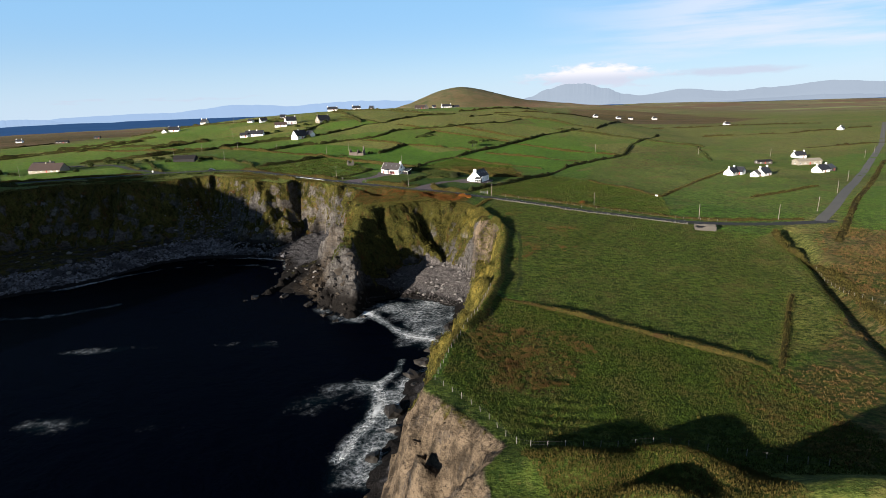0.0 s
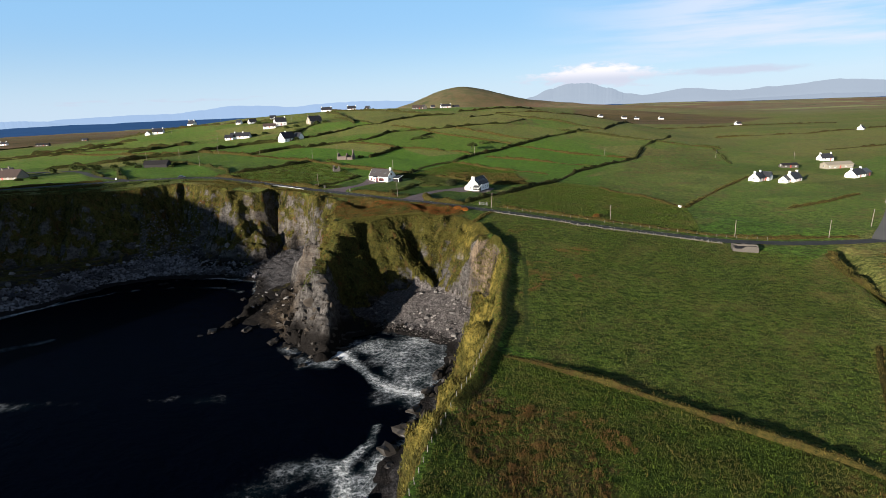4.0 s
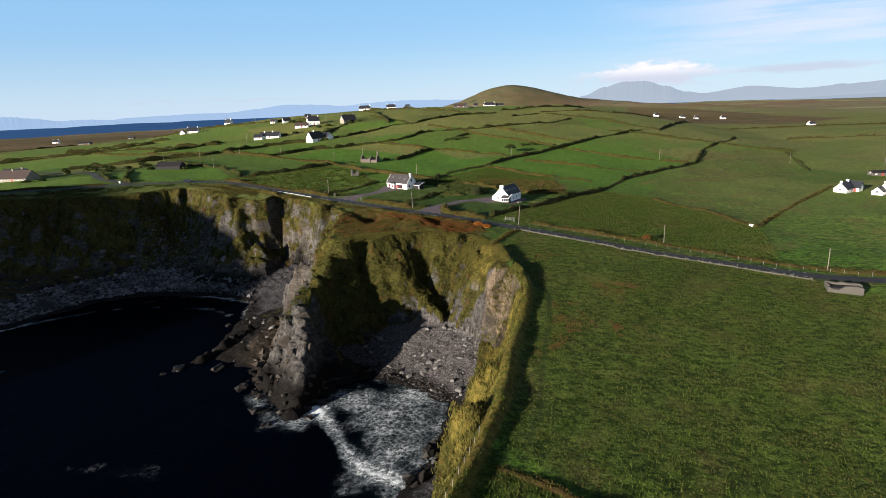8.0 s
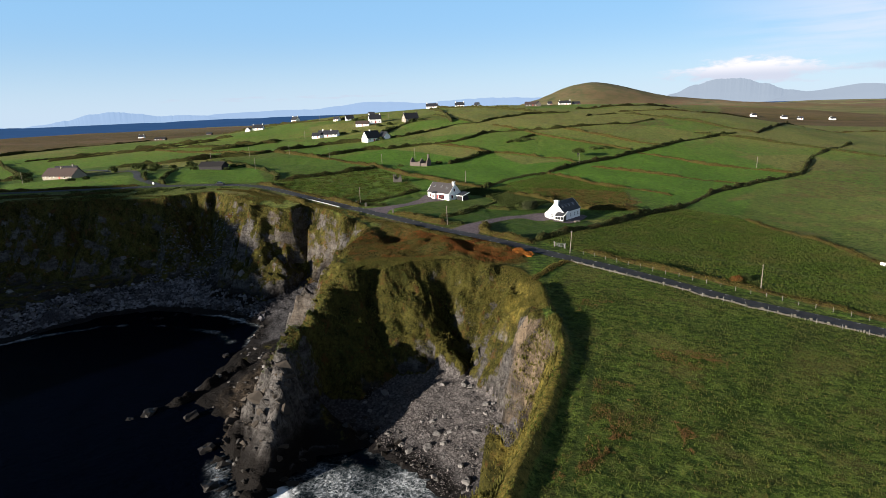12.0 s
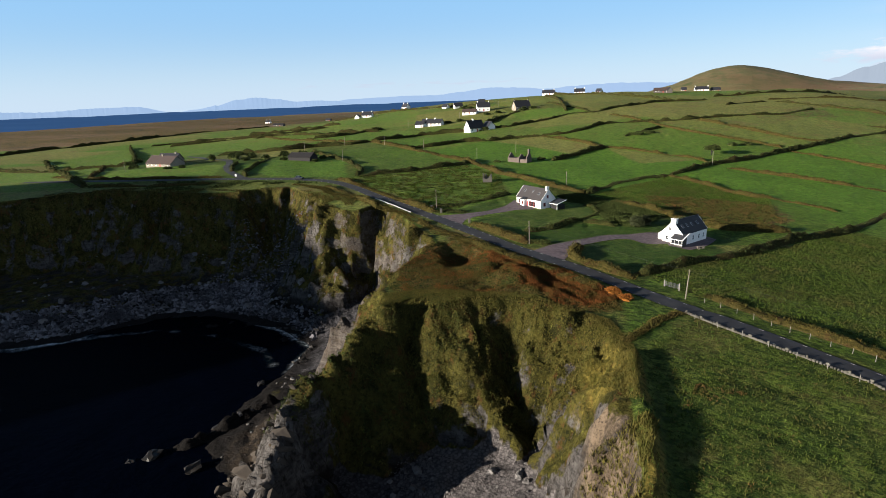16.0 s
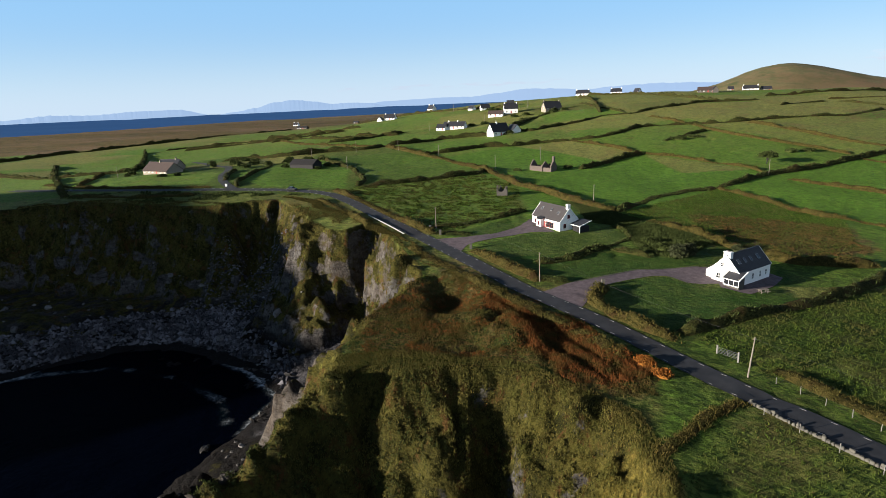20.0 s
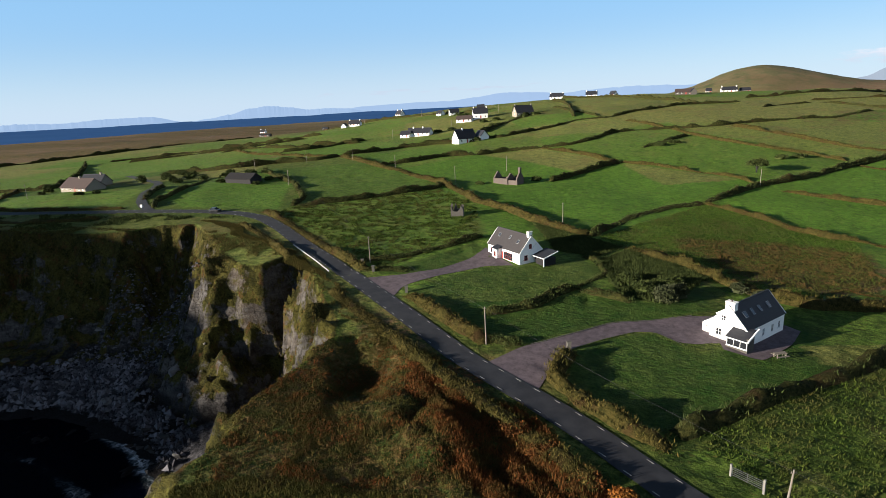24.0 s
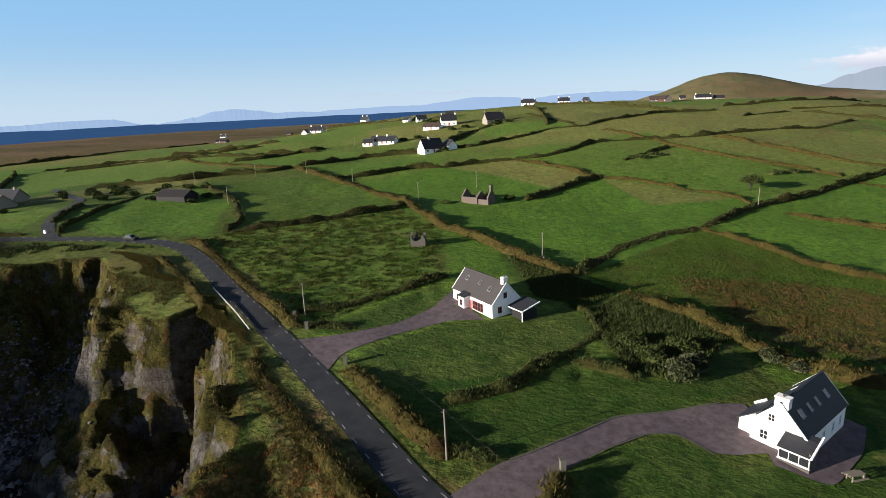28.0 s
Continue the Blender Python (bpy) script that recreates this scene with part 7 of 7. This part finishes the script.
for poly, count, lo, hi, seed, label in ((COVE, 110, 0.3, 1.3, 11, "grey angular boulder on the cove beach"), (BAY, 120, 0.4, 1.9, 12, "grey boulder under the bay cliff"),
                                         (SPUR_FOOT, 24, 0.4, 1.3, 13, "pale broken rock on the headland's flank")):
    pts, rng = scatter(poly, count, seed)
    hs = land_height(pts[:, 0], pts[:, 1])[0]
    r = random.Random(seed)
    for (x, y), z in zip(pts, hs):
        size = lo + (hi - lo) * r.random() ** 3
        if z > 7.5 and poly is COVE:
            continue
        ob = new("boulder", boulder_meshes[r.randrange(7)])
        tagged(ob, label, "boulder", "beach boulders")
        ob.matrix_world = pose(x, y, z + size * 0.15, r.uniform(-20, 20), r.uniform(-20, 20), r.uniform(0, 360)) @ Matrix.Diagonal((size, size * r.uniform(0.6, 1), size * r.uniform(0.6, 1.0), 1))


def pebbles(poly, count, lo, hi, seed, label, mat=None, top=8.0):
    pts, rng = scatter(poly, count, seed)
    z = land_height(pts[:, 0], pts[:, 1])[0]
    keep = z < top
    pts, z, count = pts[keep], z[keep], int(keep.sum())
    s = lo + (hi - lo) * rng.random(count) ** 3
    base = np.array([(1, 0, 0), (-0.4, 0.9, 0), (-0.5, -0.8, 0), (0.1, 0.1, 0.75), (-0.15, 0.2, 0.55)])
    a = rng.uniform(0, 6.28, count)
    c, sn = np.cos(a), np.sin(a)
    v = base[None] * s[:, None, None] * rng.uniform(0.7, 1.3, (count, 5, 3))
    v = np.stack([v[..., 0] * c[:, None] - v[..., 1] * sn[:, None], v[..., 0] * sn[:, None] + v[..., 1] * c[:, None], v[..., 2]], -1)
    v += np.stack([pts[:, 0], pts[:, 1], z - 0.03], 1)[:, None]
    tri = np.array([(0, 1, 3), (1, 2, 4), (2, 0, 3), (1, 4, 3), (2, 3, 4)])
    me = bpy.data.meshes.new("beach_stones")
    me.from_pydata(v.reshape(-1, 3).tolist(), [], (tri[None] + 5 * np.arange(count)[:, None, None]).reshape(-1, 3).tolist())
    me.materials.append(mat or pebble_mat)
    tagged(new("beach_stones", me), label, "beach stones", kind="stuff")


pebbles(COVE, 16000, 0.05, 0.26, 21, "grey shingle and broken stones of the cove beach", cove_stone_mat, 5.8)
pebbles(BAY, 30000, 0.15, 1.3, 22, "grey scree and stones under the bay cliffs", None, 5.0)
pebbles([(-110, 262), (-132, 272), (-150, 262), (-150, 240), (-112, 244)], 2500, 0.2, 0.8, 23, "pale scree fan fallen from the cliff", None, 40)

# broken crags round the foot of the headland
wet_rock = simple("wet_rock", (0.006, 0.0055, 0.005), (0.026, 0.022, 0.019), 0.8, 0.5, 0.8, 0.1)
crag_mat = simple("crag_rock", (0.012, 0.010, 0.009), (0.085, 0.070, 0.056), 1.1, 0.95, 0.9, 0.15)
crag_meshes = []
for k in range(8):
    r = random.Random(900 + k)
    bm = bmesh.new()
    for _ in range(16):
        d = Vector((r.gauss(0, 1), r.gauss(0, 1), r.gauss(0, 1))).normalized() * r.uniform(0.7, 1.15)
        bm.verts.new((d.x * 1.3, d.y * 0.5, d.z * 0.85))
    bmesh.ops.convex_hull(bm, input=bm.verts[:])
    me = bpy.data.meshes.new("crag")
    bm.to_mesh(me)
    bm.free()
    me.materials.append(crag_mat)
    crag_meshes.append(me)
for poly, count, lo, hi, seed, wet in (([(-60, 168), (-54, 150), (-45, 139), (-37, 141), (-39, 157), (-47, 170)], 26, 0.6, 2.0, 25, True), ([(-56, 162), (-60, 153), (-47, 135), (-38, 136), (-32, 148), (-38, 158)], 80, 0.4, 1.7, 15, True), ([(-56, 200), (-64, 196), (-64, 172), (-56, 157), (-50, 161), (-54, 178)], 55, 0.3, 1.3, 16, False),
                                       ([(-34, 162), (-22, 158), (-8, 148), (-6, 152), (-20, 164), (-32, 168)], 36, 0.5, 1.6, 17, True), ([(-14, 96), (-11, 112), (-4, 134), (-1, 134), (-7, 112), (-9, 96)], 44, 0.7, 2.4, 18, True),
                                       ([(-80, 205), (-90, 222), (-112, 230), (-112, 236), (-88, 230), (-76, 208)], 44, 0.5, 1.8, 19, True)):
    pts, rng = scatter(poly, count, seed)
    hs = land_height(pts[:, 0], pts[:, 1])[0]
    r = random.Random(seed)
    for (x, y), z in zip(pts, hs):
        size = lo + (hi - lo) * r.random() ** 2
        me = crag_meshes[r.randrange(8)]
        if wet and z < 4:
            name = me.name + "_wet"
            wet_me = bpy.data.meshes.get(name)
            if wet_me is None:
                wet_me = me.copy()
                wet_me.name = name
                wet_me.materials[0] = wet_rock
            me = wet_me
        ob = tagged(new("crag", me), "dark broken crag at the foot of the cliff", "rock", "crags")
        ob.matrix_world = pose(x, y, max(z, -0.4) - size * 0.1, r.uniform(-15, 15), r.uniform(20, 50), 40 + r.uniform(-25, 25)) @ Matrix.Diagonal((size, size * r.uniform(0.7, 1.2), size * r.uniform(0.6, 1.1), 1))

# rocks standing in the surf
for x, y, s, seed in ((-81.5, 163, 2.4, 1), (-84, 160, 1.3, 2), (-14, 99, 3.6, 3), (-17, 92, 3.2, 4), (-21, 73, 3.4, 5), (-20, 66, 2.6, 6), (-12, 108, 2.8, 7), (-50, 141, 2.0, 8), (-58, 152, 2.4, 9),
                      (-45, 135, 1.8, 10), (-36, 138, 1.6, 11), (-9, 117, 2.4, 12), (-7, 126, 2.0, 13), (-70, 163, 2.2, 14), (-24, 56, 2.6, 15), (-16, 86, 2.2, 16), (-76, 176, 2.2, 17), (-82, 196, 1.8, 18)):
    r = random.Random(seed)
    ob = tagged(new("sea_rock", boulder_meshes[seed % 7]), "dark wet rock standing in the surf", "rock", "sea rocks")
    ob.matrix_world = pose(x, y, -0.2, r.uniform(-15, 15), r.uniform(-15, 15), r.uniform(0, 360)) @ Matrix.Diagonal((s, s * 0.75, s * r.uniform(0.7, 1.2), 1))
    ob.data = ob.data.copy()
    ob.data.materials[0] = wet_rock

# ---- grass, bracken, bushes ----
def grow(poly, count, lo, hi, mat, label, seed, blades_each=4, width=0.12, name="grass", on_cliff=False, clump=0.0, ragged=0.0):
    pts, rng = scatter(poly, count, seed)
    pts = pts + np.stack([2.2 * wobble(pts[:, 0], pts[:, 1], 6, 77), 2.2 * wobble(pts[:, 0], pts[:, 1], 6, 78)], 1) * ragged
    if clump:
        keep = wobble(pts[:, 0], pts[:, 1], clump, seed) + 0.6 * wobble(pts[:, 0], pts[:, 1], clump * 0.4, seed + 1) > 0.0
        pts = pts[keep]
    if name == "grass" and not on_cliff:
        pts = pts[distance(pts[:, 0], pts[:, 1], TRACK) > 0.55]
    z = land_height(pts[:, 0], pts[:, 1])[0] if on_cliff else upland(pts[:, 0], pts[:, 1])
    if on_cliff:
        keep = z > 7
        pts, z = pts[keep], z[keep]
    s = rng.uniform(lo, hi, len(pts))
    ob = tri_mesh(name, blades(np.c_[pts, z], s, blades_each, width, rng), mat)
    return tagged(ob, label, name.replace("_", " "), kind="stuff")


FIELD = [(5, 95), (12, 140), (15, 155), (10, 180), (10, 190), (18, 205), (90, 172), (116, 150), (107, 118), (97, 92), (84, 72), (64, 55), (57, 57), (36, 73), (14, 89)]
NEAR = [(-9, 49), (-6, 66), (0, 80), (5, 92), (14, 87), (36, 71), (56, 52), (60, 20), (5, 18), (0, 33), (-7, 44)]
grow(FIELD, 42000, 0.18, 0.4, blade_green, "rough green pasture grass", 31, 3, 0.2)
grow(FIELD, 12000, 0.16, 0.3, blade_brown, "dry brown grass heads in the pasture", 32, 3, 0.16, clump=9)
for k, patch in enumerate(([(17.6, 142.4), (27.5, 146.7), (27.5, 132.7), (20.3, 124.6), (15.6, 127.3)], [(31.8, 161.4), (44.3, 165.3), (45.1, 154.8), (33.9, 147.7)], [(31.0, 136.8), (36.2, 138.9), (34.9, 131.0), (30.7, 129.7)], [(21.0, 183.5), (28.4, 186.9), (28.2, 178.4), (21.2, 174.9)])):
    grow(patch, 2200 if k < 2 else 700, 0.16, 0.34, blade_brown, "worn brown patch of grass in the pasture", 130 + k, 4, 0.18, clump=2.2, ragged=2.0)
grow(NEAR, 34000, 0.2, 0.42, blade_green, "rough green grass near the cliff", 33, 3, 0.18)
grow(NEAR, 3000, 0.3, 0.55, blade_dry, "dry grass heads near the cliff", 34, 4, 0.13, clump=4)
grow([(3, 84), (5, 75), (16, 69), (21, 61), (17, 50), (13, 43), (2, 44), (-1, 54), (-1.5, 68)], 9000, 0.22, 0.5, blade_brown, "patch of brown bracken in the pasture", 35, 6, 0.17, "bracken", clump=1.6, ragged=1.4)
grow([(44, 54), (62, 52), (90, 85), (112, 125), (140, 120), (110, 30), (60, 10), (40, 30)], 9000, 0.22, 0.5, blade_brown, "brown rushes and bracken on the wet ground", 36, 6, 0.14, "rushes", clump=7)
HEAD = [(-48, 205), (-48, 232), (-44, 240), (-30, 231), (-12, 222), (2, 212), (4, 204), (-2, 202), (-17, 203), (-36, 197), (-42, 199)]
grow(HEAD, 20000, 0.15, 0.36, blade_dry, "rough grass on the headland", 37, 6, 0.15, on_cliff=True, ragged=1.0)
grow(HEAD, 8000, 0.16, 0.36, blade_brown, "brown heather and bracken on the headland", 54, 6, 0.16, "bracken", on_cliff=True, clump=5, ragged=1.0)
grow([(-46, 203), (-47, 230), (-44, 238), (-33, 232), (-14, 220.5), (2, 210.5), (0, 204), (-13, 203), (-24, 202), (-38, 197)], 10000, 0.18, 0.4, blade_rust, "rust-red bracken on the headland", 38, 8, 0.15, "bracken", clump=5, ragged=1.0)
grow([(-34, 229), (-20, 215), (-14, 206), (-4, 204), (2, 208), (3, 211), (-10, 219.5), (-30, 230)], 8000, 0.25, 0.55, blade_rust, "rust-red bracken beside the road", 39, 8, 0.15, "bracken", ragged=1.0)
SLOPES = [(10, 189), (4, 199), (-16, 204), (-36, 199), (-52, 190), (-40, 178), (-20, 184), (0, 184), (12, 172)]
grow(SLOPES, 40000, 0.18, 0.42, blade_yellow, "long yellow grass hanging on the cove cliff", 40, 4, 0.14, on_cliff=True)
grow([(-14, 45), (-8, 60), (3, 92), (14, 150), (15, 170), (4, 165), (-4, 130), (-12, 90), (-18, 55)], 26000, 0.3, 0.75, blade_yellow, "yellow grass on the cliff edge", 41, 4, 0.14, on_cliff=True)
grow([(-50, 236), (-62, 250), (-90, 270), (-125, 277), (-150, 272), (-200, 262), (-240, 245), (-230, 236), (-170, 248), (-130, 262), (-100, 252), (-70, 240)], 20000, 0.25, 0.6, blade_dry, "rough grass on the bay cliffs", 42, 4, 0.14, on_cliff=True, clump=6)
grow([(-124, 302), (-60, 266), (-48, 295), (-64, 333), (-89, 352), (-122, 311)], 26000, 0.25, 0.5, blade_green, "coarse tufted grass round the ruin", 43, 4, 0.2, clump=1.6)
grow([(-20, 306), (23, 278), (41, 300), (40, 332), (4, 357)], 22000, 0.15, 0.34, blade_green, "rough pasture behind the cottages", 44, 4, 0.2)
grow([(0, 312), (9, 295), (20, 288), (33, 287), (43, 300), (38, 319), (22, 322)], 12000, 0.18, 0.4, blade_brown, "brown bracken in the field behind the cottages", 45, 5, 0.16, "bracken", clump=1.2, ragged=1.5)
grow([(14, 219), (89, 184), (103, 230), (80, 288), (59, 296), (28, 251), (8, 226)], 26000, 0.2, 0.42, blade_green, "coarse pasture beside the road", 46, 4, 0.22)
grow([(-16, 286), (-10, 300), (0, 294), (8, 285), (1, 266), (-7, 268)], 3200, 0.3, 0.7, leaf_dark, "dark scrub between the cottages", 47, 9, 0.2, "scrub")
grow([(-40, 316), (-22, 305), (-12, 300), (-16, 289), (-26, 291)], 2600, 0.25, 0.6, leaf_dark, "dark scrub behind the cottage", 48, 9, 0.2, "scrub")
grow([(-125, 284), (-100, 273), (-64, 252), (-50, 239), (-46, 236), (-52, 241), (-80, 265), (-112, 276), (-140, 285)], 7000, 0.3, 0.6, blade_dry, "rough verge between road and cliff", 49, 5, 0.14, ragged=1.0)
grow([(-180, 262), (-150, 283), (-130, 292), (-170, 284), (-230, 270), (-236, 258)], 3500, 0.4, 0.8, leaf_dark, "dark rough growth on the cliff top", 50, 6, 0.18, "scrub", clump=6)

grow([(-41, 197), (-47, 190), (-53, 178), (-50, 162), (-40, 164), (-30, 178), (-20, 190), (-30, 197)], 9000, 0.15, 0.32, leaf_dark, "dark green growth on the shaded cove wall", 51, 5, 0.2, "scrub", on_cliff=True)
grow([(5, 14), (2, 24), (8, 25), (24, 26), (36, 20), (34, 8), (10, 6)], 8000, 0.2, 0.45, blade_dry, "long dry grass on the near hummocks", 52, 5, 0.15)
grow([(110, 60), (96, 80), (108, 112), (122, 150), (150, 168), (200, 130), (170, 60)], 9000, 0.3, 0.7, blade_brown, "brown rushes on the wet ground by the ditch", 53, 5, 0.18, "rushes", clump=9)
bush("bush", "bright orange bush beside the road", 2.6, 211.2, 1.7, 1.5, 1.3, blade_orange, 1200, 0.16, seed=61)
bush("bush", "bright orange bush beside the road", 5.6, 209.2, 1.8, 1.4, 1.2, blade_orange, 1200, 0.16, seed=62)
bush("bush", "rust-red bush beside the road", -1.6, 213.2, 2.2, 1.8, 1.1, blade_rust, 1200, 0.16, seed=63)
bush("bush", "rust-red bush on the headland", -6.8, 215.6, 2.4, 2.0, 0.9, blade_rust, 1200, 0.16, seed=64)
bush("bush", "rust-red bush on the headland", -11.6, 218.4, 2.4, 2.0, 0.8, blade_rust, 1200, 0.16, seed=65)
bush("bush", "big grey-green shrub in the garden", 0.6, 268.0, 2.6, 2.4, 3.0, leaf_pale, 2600, 0.2, seed=66)
bush("bush", "big grey-green shrub in the garden", 3.2, 271.5, 2.4, 2.2, 2.6, leaf_pale, 2200, 0.2, seed=67)
bush("bush", "dark shrub in the garden", -3.0, 272.0, 2.6, 2.4, 1.9, leaf_dark, 1600, 0.2, seed=68)
bush("bush", "dark shrub in the garden", -6.5, 276.5, 2.8, 2.4, 1.7, leaf_dark, 1600, 0.2, seed=69)
bush("bush", "dark shrub in the garden", 1.0, 277.0, 2.4, 2.4, 1.6, leaf_dark, 1400, 0.2, seed=70)
bush("bush", "pale-leaved shrub behind the cottage", 13.2, 279.5, 1.9, 1.7, 1.9, leaf_pale, 1400, 0.18, seed=71)
bush("bush", "pale-leaved shrub behind the cottage", 17.0, 277.5, 1.7, 1.5, 1.5, leaf_pale, 1200, 0.18, seed=72)
bush("bush", "dark bush at the drive gate", -19.5, 240.6, 1.6, 1.2, 1.2, leaf_dark, 900, 0.16, seed=73)
bush("bush", "dark bush beside the road", 56, 203.5, 1.8, 1.5, 1.8, blade_rust, 900, 0.16, seed=74)
bush("bush", "dark bush beside the road bank", 58.5, 205, 1.6, 1.4, 1.5, leaf_dark, 900, 0.16, seed=75)
k = 80
for x, y, s, h in ((-228, 345, 4.5, 3.5), (-236, 350, 5, 4.2), (-244, 343, 4, 4.6), (-222, 352, 4, 3), (-216, 340, 3.5, 2.6), (-210, 350, 4, 2.6), (-203, 357, 4, 2.4), (-268, 336, 3.5, 3.0), (-196, 366, 4, 2.4), (-186, 366, 3.5, 2.2),
                   (-232, 362, 5, 3), (-247, 368, 5, 3), (-212, 368, 4, 2.4), (-170, 342, 2.6, 1.8), (-190, 342, 3, 2.0), (-172, 352, 3, 2.0), (-142, 492, 5, 2.6), (-132, 494, 5, 3.2), (-124, 478, 4, 3), (-148, 484, 4, 2.4), (-154, 560, 5, 3), (-146, 566, 5, 3),
                   (-126, 572, 5, 3), (-120, 580, 5, 3), (-186, 602, 6, 3.4), (-196, 610, 6, 3.8), (-176, 598, 5, 3), (-168, 534, 5, 3), (-176, 530, 4, 2.4), (-138, 540, 5, 3), (-136, 524, 5, 2.6), (-20, 455, 5, 2.2), (-14, 462, 4, 2), (30, 440, 4, 2.2), (38, 446, 4, 2),
                   (-66, 380, 3, 1.8), (-58, 378, 3, 1.8), (-77, 366, 2.6, 1.6), (-300, 330, 6, 3), (-310, 345, 6, 3.4), (-243, 311, 3, 1.5), (-237, 315, 3, 2.0), (-273, 312, 3, 1.6), (-280, 320, 4, 2.4)):
    k += 1
    bush("bush", "dark green thicket on the slope", x, y, s * 0.8, s * 0.64, h * 0.75, leaf_dark, 700, 0.36, seed=k)

# the lone wind-bent tree
tree = tagged(new("tree"), "lone dark wind-bent tree in the field", "tree")
tree.location = (20.4, 412, height_at(20.4, 412))
c = bpy.data.curves.new("limbs", "CURVE")
c.dimensions, c.bevel_depth, c.bevel_resolution = "3D", 0.22, 1
c.materials.append(dark_sheet)
rng = np.random.default_rng(7)
tips = []
for i in range(7):
    sp = c.splines.new("POLY")
    sp.points.add(3)
    a, reach = i * 0.9, 0.0 if i == 0 else rng.uniform(1.0, 2.4)
    for j, (t, rad) in enumerate(((0, 1.0), (0.35, 0.8), (0.7, 0.45), (1.0, 0.15))):
        q = (math.cos(a) * reach * max(0, t - 0.3) + 0.5 * t, math.sin(a) * reach * max(0, t - 0.3) + 0.4 * t, 3.8 * t)
        sp.points[j].co, sp.points[j].radius = (*q, 1), rad
    tips.append(q)
limbs = new("trunk", c)
limbs.parent = tree
tri_mesh("crown", np.concatenate([leaf_cloud((q[0], q[1], q[2] - 0.5), (2.4, 2.2, 1.9), 620, 0.4, rng) for q in tips]), leaf_dark, tree)
